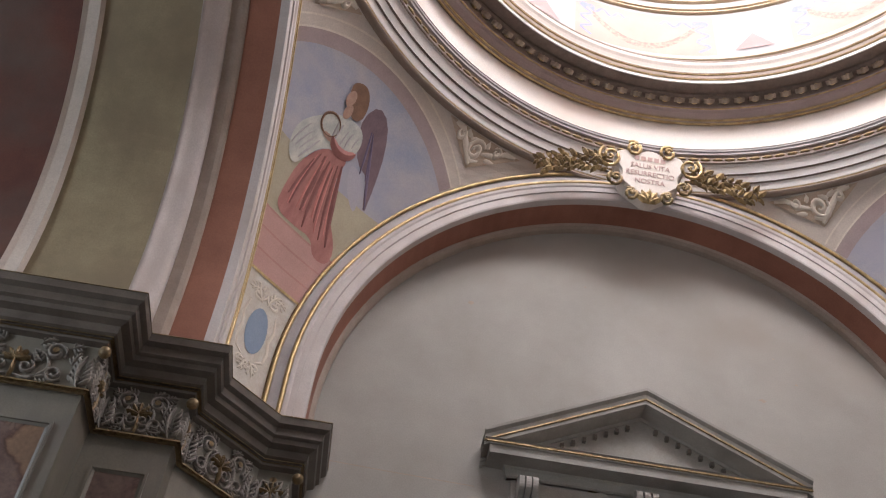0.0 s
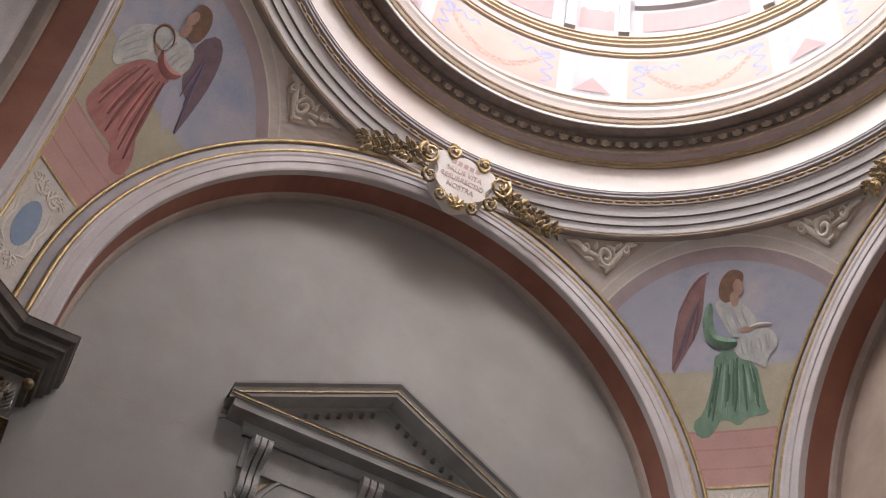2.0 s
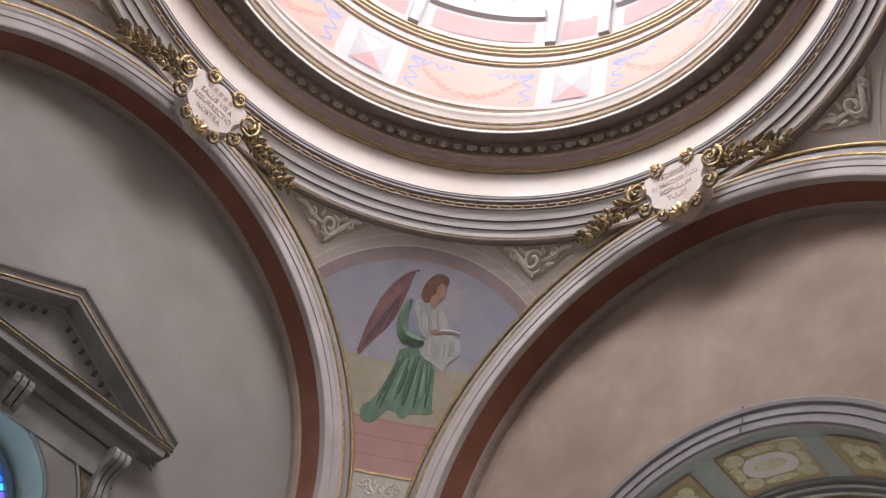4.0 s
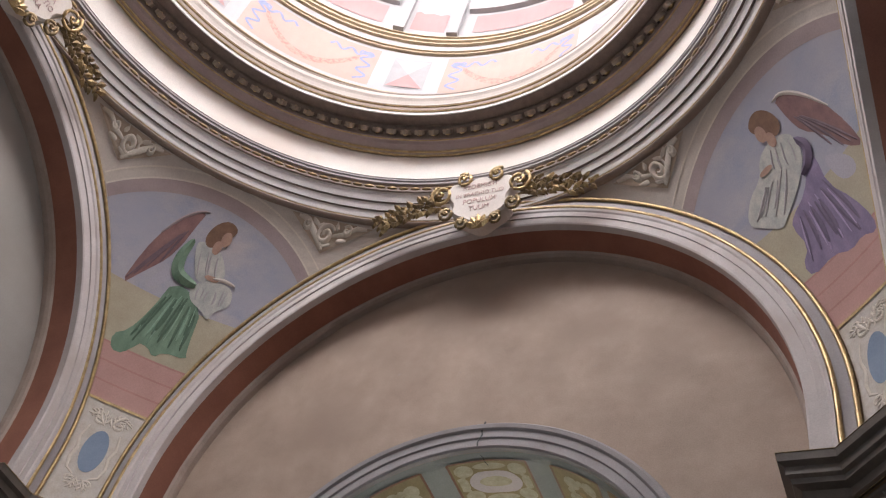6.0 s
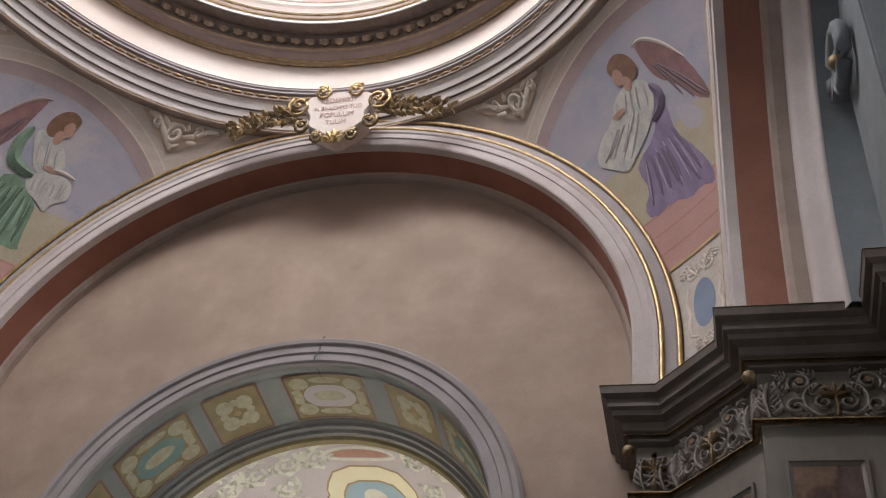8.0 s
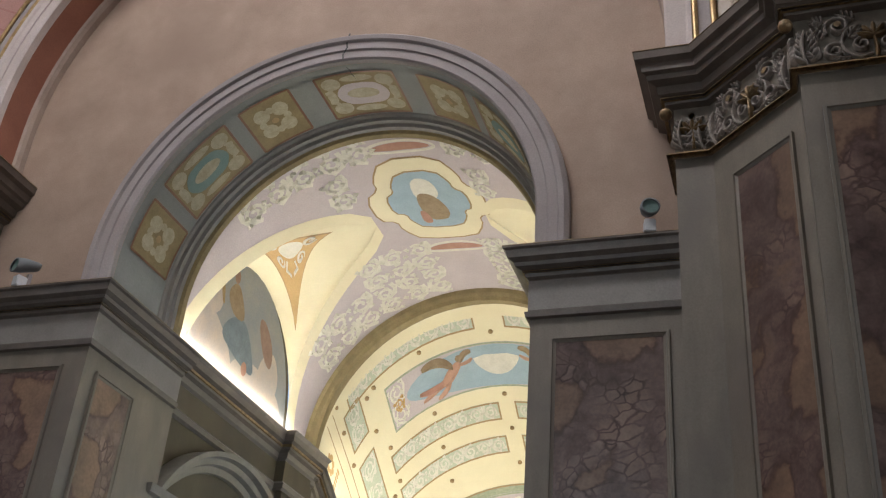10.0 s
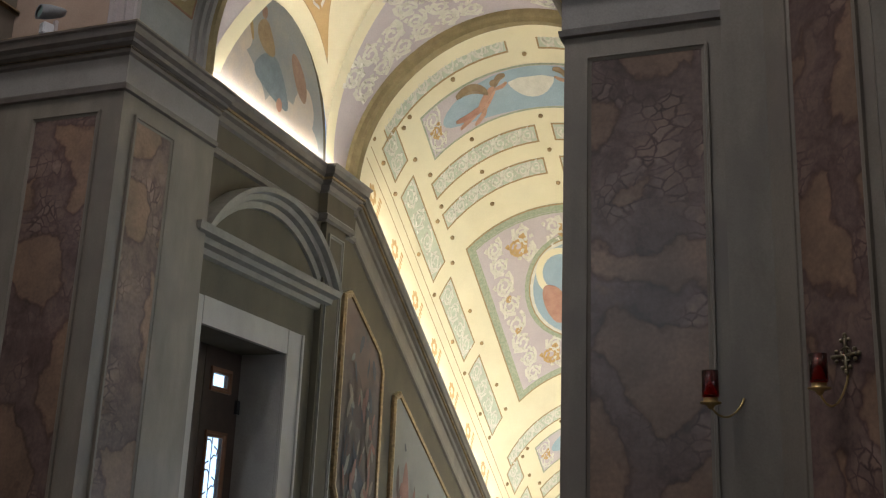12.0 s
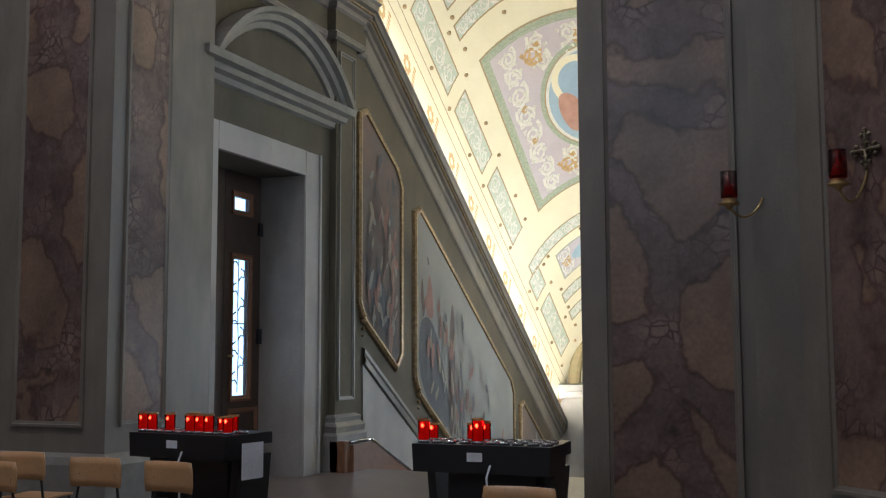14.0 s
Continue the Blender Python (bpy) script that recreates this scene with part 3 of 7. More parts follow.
def patch(bm, put, u0, u1, v0, v1, nu, nv, off):
    grid(bm, [[put(u0 + (u1 - u0) * i / nu, v0 + (v1 - v0) * j / nv, off) for j in range(nv + 1)] for i in range(nu + 1)])


def ellipse(cx, cy, a, b, n=24, a0=0.0, a1=360.0):
    full = abs(a1 - a0) > 359
    return [(cx + a * math.cos(radians(a0 + (a1 - a0) * i / n)), cy + b * math.sin(radians(a0 + (a1 - a0) * i / n))) for i in range(n if full else n + 1)]

# ---- the crossing: piers, arches, lunettes ----
SIDES = {"north": 0, "east": -90, "south": 180, "west": 90}
R_IN, Y_FACE, Y_LUN = 3.83, 4.8, 5.4
OC, OR, OZ = 0.20, 2.31, 7.0         # east opening, in its side's own frame: centre, radius, springing


def wall_with_arch(bm, x0, x1, z0, z1, cx, r, zc, zb, y0, y1, n=48):
    """A wall between y0 and y1, with an arched hole."""
    for y in (y0, y1):
        inner = [(cx + px, pz) for px, pz in arch_path(r, zc, zb, n)]
        outer = []
        for px, pz in inner:
            a = math.atan2(max(pz - zc, 0), px - cx)
            k = min((x1 - cx) / max(math.cos(a), 1e-6) if math.cos(a) > 0 else (x0 - cx) / min(math.cos(a), -1e-6), (z1 - zc) / max(math.sin(a), 1e-6))
            outer.append((cx + k * math.cos(a), zc + k * math.sin(a)) if pz > zc else ((x1 if px > cx else x0), pz))
        grid(bm, [[(a[0], y, a[1]) for a in inner], [(a[0], y, a[1]) for a in outer]])
        for xa, xb in ((x0, x1),):
            if zb > z0:
                vs = [bm.verts.new(p) for p in ((xa, y, z0), (xb, y, z0), (xb, y, zb), (xa, y, zb))]
                bm.faces.new(vs)
    grid(bm, [[(a, y0, b) for a, b in arch_path(r, zc, zb, n, cx)], [(a, y1, b) for a, b in arch_path(r, zc, zb, n, cx)]])


def great_arch(name, rz, deep):
    a = thing("arch_" + name, "great round arch with white mouldings and gilt beads", "arch", kind="structure", rz=rz)
    bm = bmesh.new()
    arch_sweep(bm, [(3.83, 4.90), (3.83, 4.80), (3.85, 4.788), (3.955, 4.784), (3.957, 4.766), (4.03, 4.762), (4.05, 4.745), (4.085, 4.735), (4.085, 4.90)])
    part("archivolt", bm, "archwhite", a)
    bm = bmesh.new()
    arch_sweep(bm, [(4.085, 4.90), (4.09, 4.765), (4.15, 4.768), (4.25, 4.772), (4.33, 4.79), (4.33, 4.9)])
    part("outer_band", bm, "greyband", a)
    for r, w in ((4.115, 0.030), (4.285, 0.026)):
        bm = bmesh.new()
        arch_sweep(bm, [(r + w * math.cos(t), 4.752 + w * math.sin(t)) for t in [i * math.pi / 3 for i in range(6)]], n=80)
        part("gilt_bead", bm, "gold", a, smooth=True)
    bm = bmesh.new()
    arch_sweep(bm, [(3.83, 4.90), (3.83, 5.25), (4.0, 5.25), (4.0, 4.90)])
    part("soffit", bm, "red", a, "dull red painted soffit")
    bm = bmesh.new()
    arch_sweep(bm, [(3.83, 5.25), (3.80, 5.27), (3.78, 5.32), (3.78, 5.44), (4.0, 5.44), (4.0, 5.25)])
    part("inner_fillet", bm, "brownfillet", a)
    if deep:
        bm = bmesh.new()
        arch_sweep(bm, [(3.78, 5.44), (3.70, 5.46), (3.64, 5.52), (3.62, 5.60), (3.56, 5.66), (3.50, 5.70), (4.0, 5.8)])
        part("torus_moulding", bm, "archwhite", a, "pale rounded moulding", smooth=True)
        bm = bmesh.new()
        arch_sweep(bm, [(3.50, 5.70), (3.50, 6.75), (3.8, 6.75), (3.8, 5.70)])
        part("second_soffit", bm, "frescogreen" if name == "west" else "organ", a, "dull painted soffit")
        bm = bmesh.new()
        arch_sweep(bm, [(3.50, 6.75), (3.42, 6.78), (3.40, 6.9), (3.36, 6.95), (3.8, 7.0)])
        part("second_moulding", bm, "cream", a)
        bm = bmesh.new()
        arch_sweep(bm, [(3.36, 6.95), (3.36, 11.0), (3.6, 11.0), (3.6, 6.95)])
        part("vault", bm, "frescored", a, "dark red frescoed vault")
    return a


for k, rz in SIDES.items():
    great_arch(k, rz, k in ("south", "west"))

# pendentives: parts of one sphere
S_R = math.hypot(4.3, Y_FACE)


def edge_x(z):
    return math.sqrt(max(4.3 ** 2 - max(z - ZC, 0) ** 2, 0))


def pend_put(mid, lift=0.8):
    def put(u, z, off=0.0):
        off *= lift
        rho = math.sqrt(S_R ** 2 - max(z - ZC, 0) ** 2)
        a = radians(mid) + u / rho
        return ((rho - off) * math.sin(a), (rho - off) * math.cos(a), z)
    return put


def half_u(z):
    rho = math.sqrt(S_R ** 2 - max(z - ZC, 0) ** 2)
    return rho * (math.pi / 4 - math.atan2(edge_x(z), Y_FACE))


def arc_z(u):                         # underside of the painted round border
    return 10.60 + math.sqrt(max(2.14 ** 2 - u * u, 0))


def pend_rows(bm, put, z0, z1, n, off, shrink=0.0, cap=None, nu=20, floor_line=None):
    rows = []
    for i in range(n + 1):
        z = z0 + (z1 - z0) * i / n
        h = half_u(z) - shrink
        row = []
        for j in range(nu + 1):
            u = h * (2 * j / nu - 1)
            zz = min(z, cap(u)) if cap else z
            row.append(put(u, zz, off))
        rows.append(row)
    grid(bm, rows)


def pendentive(name, mid, dress, figure, wing):
    p = thing("pendentive_" + name, "frescoed pendentive under the dome ring", "pendentive", kind="structure")
    put, raised = pend_put(mid), pend_put(mid, 1.7)
    bm = bmesh.new()
    pend_rows(bm, put, 8.05, 13.12, 40, 0.0)
    part("plaster", bm, "cream", p)
    bm = bmesh.new()
    cols = []
    for j in range(41):
        u = 1.72 * (j / 20 - 1)
        lo = 10.6
        while half_u(lo) < abs(u):
            lo += 0.01
        hi = max(arc_z(u), lo)
        cols.append([put(u, lo + (hi - lo) * i / 16, 0.007) for i in range(17)])
    grid(bm, cols)
    part("painted_sky", bm, "skyblue", p)
    for r0, r1, m in ((2.135, 2.285, "mauve"), (2.285, 2.305, "relief"), (2.41, 2.43, "relief")):
        bm = bmesh.new()
        rows = []
        for r in (r0, r1):
            rows.append([put(r * math.cos(radians(t)), 10.60 + r * math.sin(radians(t)), 0.0105) for t in range(48, 133, 3)])
        grid(bm, rows)
        part("painted_border", bm, m, p)
    bm = bmesh.new()
    pend_rows(bm, put, 10.4, 11.42, 14, 0.0095)
    part("painted_ground", bm, "ochre", p)
    bm = bmesh.new()
    pend_rows(bm, put, 9.88, 10.62, 10, 0.0125)
    part("painted_steps", bm, "pinkstep", p)
    for z in (10.1, 10.36, 10.6):
        bm = bmesh.new()
        pend_rows(bm, put, z, z + 0.025, 1, 0.0145)
        part("painted_step_edge", bm, "pinkline", p)
    # oval field at the foot
    bm = bmesh.new()
    pend_rows(bm, put, 8.2, 9.86, 16, 0.006, 0.03)
    part("oval_field", bm, "paperwhite", p)
    bm = bmesh.new()
    ribbon(bm, put, [(-half_u(9.86), 9.86), (0, 9.865), (half_u(9.86), 9.86)], 0.035, 0.016)
    part("gilt_line", bm, "gold", p)
    for s in (-1, 1):
        bm = bmesh.new()
        ribbon(bm, put, [(s * (half_u(z) - 0.03), z) for z in [8.2 + 0.15 * i for i in range(12)]], 0.03, 0.012)
        part("gilt_line", bm, "oldgold", p)
    bm = bmesh.new()
    blob(bm, put, ellipse(0, 9.18, 0.15, 0.31), 0.014)
    part("painted_oval", bm, "ovalblue", p, "blue oval")
    bm = bmesh.new()
    for s in (-1, 1):
        ribbon(bm, put, spiral(s * 0.13, 9.62, 0.09, 1.2, 1.5, 14, s), 0.035, 0.012, taper=True)
        ribbon(bm, put, spiral(s * 0.12, 8.72, 0.08, 1.2, -1.5, 14, -s), 0.03, 0.012, taper=True)
        rib(bm, put, [(s * 0.2, 9.5), (s * 0.24, 9.3), (s * 0.2, 9.15), (s * 0.23, 9.0), (s * 0.2, 8.86), (s * 0.10, 8.80)], 0.05, 0.010, 0.012)
        acanthus(bm, put, s * 0.04, 9.56, math.pi / 2 - s * 0.5, 0.24, 0.14, 0.010, 0.012, 3)
        acanthus(bm, put, s * 0.10, 9.72, -s * 0.3 + (0 if s == 1 else math.pi), 0.2, 0.10, 0.010, 0.012, 3)
        acanthus(bm, put, s * 0.03, 8.78, -math.pi / 2 + s * 0.4, 0.2, 0.12, 0.010, 0.012, 3)
    part("oval_scrollwork", bm, "relief", p)
    # triangular ornament panels beside the border
    for s in (-1, 1):
        bm = bmesh.new()
        tri = [(s * 0.92, 12.98), (s * 1.54, 12.59), (s * 2.12, 12.95)]
        blob(bm, put, tri, 0.012, 5)
        part("ornament_panel", bm, "ornbase", p)
        bm = bmesh.new()
        rib(bm, raised, spiral(s * 1.50, 12.80, 0.13, 1.5, 0.5, 26, s), 0.07, 0.012, 0.03, 0.5)
        rib(bm, raised, spiral(s * 1.78, 12.88, 0.07, 1.2, 2.5, 18, -s), 0.05, 0.012, 0.03, 0.5)
        rib(bm, raised, spiral(s * 1.22, 12.88, 0.065, 1.2, 2.5, 18, s), 0.05, 0.012, 0.03, 0.5)
        ribbon(bm, raised, [(s * 1.05, 12.95), (s * 1.2, 12.93), (s * 1.35, 12.8), (s * 1.5, 12.66), (s * 1.62, 12.7)], 0.075, 0.016, taper=True)
        ribbon(bm, raised, [(s * 1.6, 12.8), (s * 1.75, 12.84), (s * 1.9, 12.93), (s * 2.05, 12.93)], 0.07, 0.016, taper=True)
        for cu, cz, an in ((1.40, 12.90, 0.6), (1.62, 12.92, 1.9), (1.50, 12.66, -1.2), (1.30, 12.93, 2.4), (1.74, 12.76, 0.2), (1.12, 12.95, 0.1)):
            ribbon(bm, raised, [(s * (cu + 0.07 * k * math.cos(an) + 0.015 * k * k), cz + 0.045 * k * math.sin(an)) for k in (-1, -0.4, 0.3, 1)], 0.06, 0.016, taper=True)
        part("scroll_relief", bm, "relief", p, smooth=True)
    # the painted figure, as plain shapes
    def shape(nm, pts, m, off, rounds=2):
        b2 = bmesh.new()
        blob(b2, put, smoothed(pts, rounds), off, 5)
        part(nm, b2, m, p)

    def stroke(nm, pts, m, width, off):
        b2 = bmesh.new()
        ribbon(b2, put, smoothed(pts, 2, False), width, off, taper=True)
        part(nm, b2, m, p)

    def folds(top, foot, count, m, width, off, seed):
        """Strokes that fan out from one line to another."""
        rnd = random.Random(seed)
        b2 = bmesh.new()
        for i in range(count):
            f = (i + rnd.uniform(0.2, 0.8)) / count
            g = min(max(f + rnd.uniform(-0.06, 0.06), 0.03), 0.97)
            a = (top[0][0] + (top[1][0] - top[0][0]) * f, top[0][1] + (top[1][1] - top[0][1]) * f)
            b = (foot[0][0] + (foot[1][0] - foot[0][0]) * g, foot[0][1] + (foot[1][1] - foot[0][1]) * g)
            t0, t1, sw = rnd.uniform(0.02, 0.2), rnd.uniform(0.75, 0.97), rnd.uniform(-0.03, 0.03)
            ribbon(b2, put, [(a[0] + (b[0] - a[0]) * t + sw * math.sin(3 * t), a[1] + (b[1] - a[1]) * t) for t in [t0 + (t1 - t0) * k / 7 for k in range(8)]], width * rnd.uniform(0.6, 1.3), off, taper=True)
        part("painted_folds", b2, m, p)

    def feathers(root, tips, m, off):
        b2 = bmesh.new()
        for x, z in tips:
            ribbon(b2, put, [(root[0] + (x - root[0]) * t, root[1] + (z - root[1]) * t + 0.06 * math.sin(3 * t)) for t in (0.25, 0.5, 0.75, 0.97)], 0.035, off, taper=True)
        part("painted_feathers", b2, m, p)

    dark, light = dress + "_d", dress + "_l"
    if figure == "bowing":
        shape("painted_wing", [(0.21, 12.50), (0.48, 12.34), (0.68, 12.0), (0.79, 11.6), (0.82, 11.25), (0.62, 11.44), (0.46, 11.78), (0.28, 11.98), (0.22, 12.2)], wing, 0.012, 1)
        feathers((0.24, 12.3), [(0.80, 11.32), (0.72, 11.38), (0.62, 11.42), (0.50, 11.55)], "wingdark", 0.0165)
        stroke("painted_wing_edge", [(0.19, 12.46), (0.34, 12.46), (0.55, 12.24), (0.72, 11.9)], "cream", 0.045, 0.018)
        shape("painted_wing", [(0.29, 11.65), (0.62, 11.35), (0.60, 11.12), (0.35, 11.2)], "cloud", 0.0105)
        shape("painted_robe", [(0.20, 12.0), (0.24, 11.66), (0.20, 11.32), (0.38, 10.97), (0.50, 10.59), (0.46, 10.42), (0.28, 10.54), (0.10, 10.50), (-0.12, 10.64), (-0.45, 10.60), (-0.52, 10.8), (-0.36, 10.95), (-0.44, 11.27), (-0.35, 11.37), (-0.10, 11.46), (0.10, 11.68)], dress, 0.016, 1)
        folds(((-0.3, 11.35), (0.18, 11.45)), ((-0.45, 10.68), (0.45, 10.5)), 7, dark, 0.06, 0.021, 3)
        folds(((-0.3, 11.35), (0.18, 11.45)), ((-0.4, 10.66), (0.42, 10.55)), 6, light, 0.035, 0.0235, 4)
        shape("painted_cloth", [(-0.12, 12.21), (0.16, 12.10), (0.15, 11.8), (-0.10, 11.58), (-0.42, 11.40), (-0.55, 11.32), (-0.73, 11.48), (-0.92, 11.64), (-0.74, 11.88), (-0.48, 11.97), (-0.36, 12.15)], "whitecloth", 0.022)
        folds(((-0.45, 11.9), (-0.1, 11.85)), ((-0.85, 11.62), (-0.45, 11.42)), 6, "greyband", 0.035, 0.027, 5)
        folds(((-0.2, 12.15), (0.1, 12.1)), ((-0.35, 11.9), (0.05, 11.75)), 4, "greyband", 0.03, 0.027, 6)
        stroke("painted_sleeve", [(0.16, 11.98), (0.24, 11.82), (0.14, 11.68), (0.0, 11.62)], dark, 0.13, 0.026)
        head, nape, hand = (-0.16, 12.33), (0.0, 12.36), (-0.36, 11.98)
    elif figure == "looking_up":
        shape("painted_wing", [(-0.04, 12.30), (0.06, 12.52), (0.29, 12.46), (0.49, 12.18), (0.62, 11.77), (0.69, 11.32), (0.48, 11.78), (0.24, 11.84), (0.07, 12.05)], wing, 0.012, 1)
        feathers((0.12, 12.35), [(0.67, 11.4), (0.58, 11.55), (0.48, 11.7), (0.36, 11.72)], "violet_d", 0.0165)
        shape("painted_wing", [(0.15, 11.81), (0.43, 11.75), (0.60, 11.26), (0.30, 11.50)], "cloud", 0.0105)
        shape("painted_robe", [(-0.27, 11.70), (0.12, 11.84), (0.10, 11.53), (0.22, 11.15), (0.55, 10.80), (0.56, 10.53), (0.32, 10.49), (0.20, 10.70), (-0.09, 10.66), (-0.44, 10.67), (-0.46, 10.97), (-0.45, 11.34)], dress, 0.016)
        folds(((-0.3, 11.6), (0.08, 11.75)), ((-0.42, 10.72), (0.5, 10.56)), 8, dark, 0.06, 0.021, 7)
        folds(((-0.3, 11.6), (0.08, 11.75)), ((-0.4, 10.75), (0.46, 10.62)), 6, light, 0.035, 0.0235, 8)
        shape("painted_cloth", [(-0.68, 11.78), (-0.40, 12.07), (-0.15, 12.17), (0.09, 12.17), (0.19, 11.93), (0.02, 11.78), (-0.27, 11.69), (-0.40, 11.47), (-0.50, 11.22), (-0.69, 11.33), (-0.76, 11.58)], "whitecloth", 0.022)
        folds(((-0.62, 11.78), (-0.3, 11.75)), ((-0.70, 11.4), (-0.5, 11.3)), 4, "greyband", 0.03, 0.027, 9)
        folds(((-0.35, 12.05), (0.12, 12.12)), ((-0.3, 11.76), (0.1, 11.85)), 5, "greyband", 0.03, 0.027, 10)
        stroke("painted_sleeve", [(0.15, 11.88), (0.05, 11.78), (-0.12, 11.76), (-0.25, 11.84)], dress, 0.13, 0.026)
        stroke("painted_wreath", ellipse(-0.36, 11.93, 0.15, 0.13, 22, 0, 345), "hair", 0.035, 0.030)
        head, nape, hand = (-0.33, 12.33), (-0.16, 12.36), (-0.30, 11.80)
    else:
        shape("painted_wing", [(-0.12, 12.64), (-0.34, 12.52), (-0.56, 12.2), (-0.68, 11.85), (-0.75, 11.33), (-0.54, 11.64), (-0.34, 11.90), (-0.24, 12.16), (-0.20, 12.36)], wing, 0.012, 1)
        feathers((-0.2, 12.45), [(-0.73, 11.42), (-0.66, 11.5), (-0.55, 11.66), (-0.42, 11.78)], "wingdark", 0.0165)
        stroke("painted_wing_edge", [(-0.10, 12.62), (-0.24, 12.58), (-0.42, 12.42), (-0.58, 12.15)], "mauve", 0.04, 0.018)
        shape("painted_wing", [(-0.20, 11.89), (-0.39, 11.69), (-0.45, 11.42), (-0.16, 11.68)], "cloud", 0.0105)
        shape("painted_robe", [(-0.12, 11.72), (0.38, 11.55), (0.45, 10.9), (0.50, 10.80), (0.18, 10.78), (0.09, 10.66), (-0.04, 10.77), (-0.20, 10.76), (-0.27, 10.55), (-0.45, 10.53), (-0.52, 10.74), (-0.36, 10.86), (-0.22, 11.23)], dress, 0.016, 1)
        folds(((-0.1, 11.65), (0.36, 11.5)), ((-0.4, 10.66), (0.46, 10.82)), 8, dark, 0.055, 0.021, 11)
        folds(((-0.1, 11.65), (0.36, 11.5)), ((-0.36, 10.72), (0.44, 10.84)), 6, light, 0.03, 0.0235, 12)
        shape("painted_cloth", [(-0.10, 12.27), (0.12, 12.28), (0.30, 12.24), (0.49, 11.98), (0.42, 11.87), (0.14, 11.77), (0.0, 12.02)], "whitecloth", 0.022)
        shape("painted_cloth", [(0.10, 11.74), (0.36, 11.88), (0.65, 11.88), (0.72, 11.64), (0.55, 11.53), (0.51, 11.36), (0.40, 11.47), (0.16, 11.54)], "whitecloth", 0.025)
        folds(((0.2, 11.76), (0.64, 11.82)), ((0.22, 11.55), (0.64, 11.58)), 6, "greyband", 0.03, 0.029, 13)
        folds(((0.0, 12.22), (0.3, 12.2)), ((0.1, 11.85), (0.42, 11.9)), 4, "greyband", 0.028, 0.027, 14)
        stroke("painted_sleeve", [(-0.13, 12.24), (-0.20, 12.02), (-0.16, 11.80), (0.02, 11.74), (0.17, 11.73)], dress, 0.17, 0.031)
        stroke("painted_folds", [(-0.17, 12.18), (-0.25, 12.0), (-0.20, 11.80), (-0.04, 11.69)], dark, 0.05, 0.034)
        stroke("painted_book", [(0.34, 11.90), (0.50, 11.93), (0.66, 11.90)], "cream", 0.05, 0.031)
        head, nape, hand = (0.27, 12.41), (0.12, 12.42), (0.32, 11.89)
    dx = 1 if head[0] > nape[0] else -1
    shape("painted_hair", [(nape[0] - dx * 0.14, nape[1] - 0.10), (nape[0] - dx * 0.08, nape[1] + 0.10), (nape[0] + dx * 0.08, nape[1] + 0.21), (head[0] + dx * 0.10, head[1] + 0.16), (head[0] + dx * 0.07, head[1] + 0.04), (head[0] - dx * 0.06, head[1] - 0.12), (nape[0] - dx * 0.04, nape[1] - 0.20)], "hair", 0.024, 2)
    b2 = bmesh.new()
    blob(b2, put, ellipse(head[0], head[1] - 0.01, 0.07, 0.095), 0.0305)
    blob(b2, put, ellipse(head[0] - dx * 0.07, head[1] - 0.14, 0.06, 0.09), 0.0275)
    blob(b2, put, ellipse(hand[0], hand[1], 0.10, 0.035), 0.034)
    part("painted_pale_patch", b2, "flesh", p)


pendentive("northeast", 45, "green", "reading", "wing")
pendentive("northwest", -45, "rose", "looking_up", "wingdark")
pendentive("southeast", 135, "violet", "bowing", "wing")
pendentive("southwest", 225, "green", "reading", "wing")

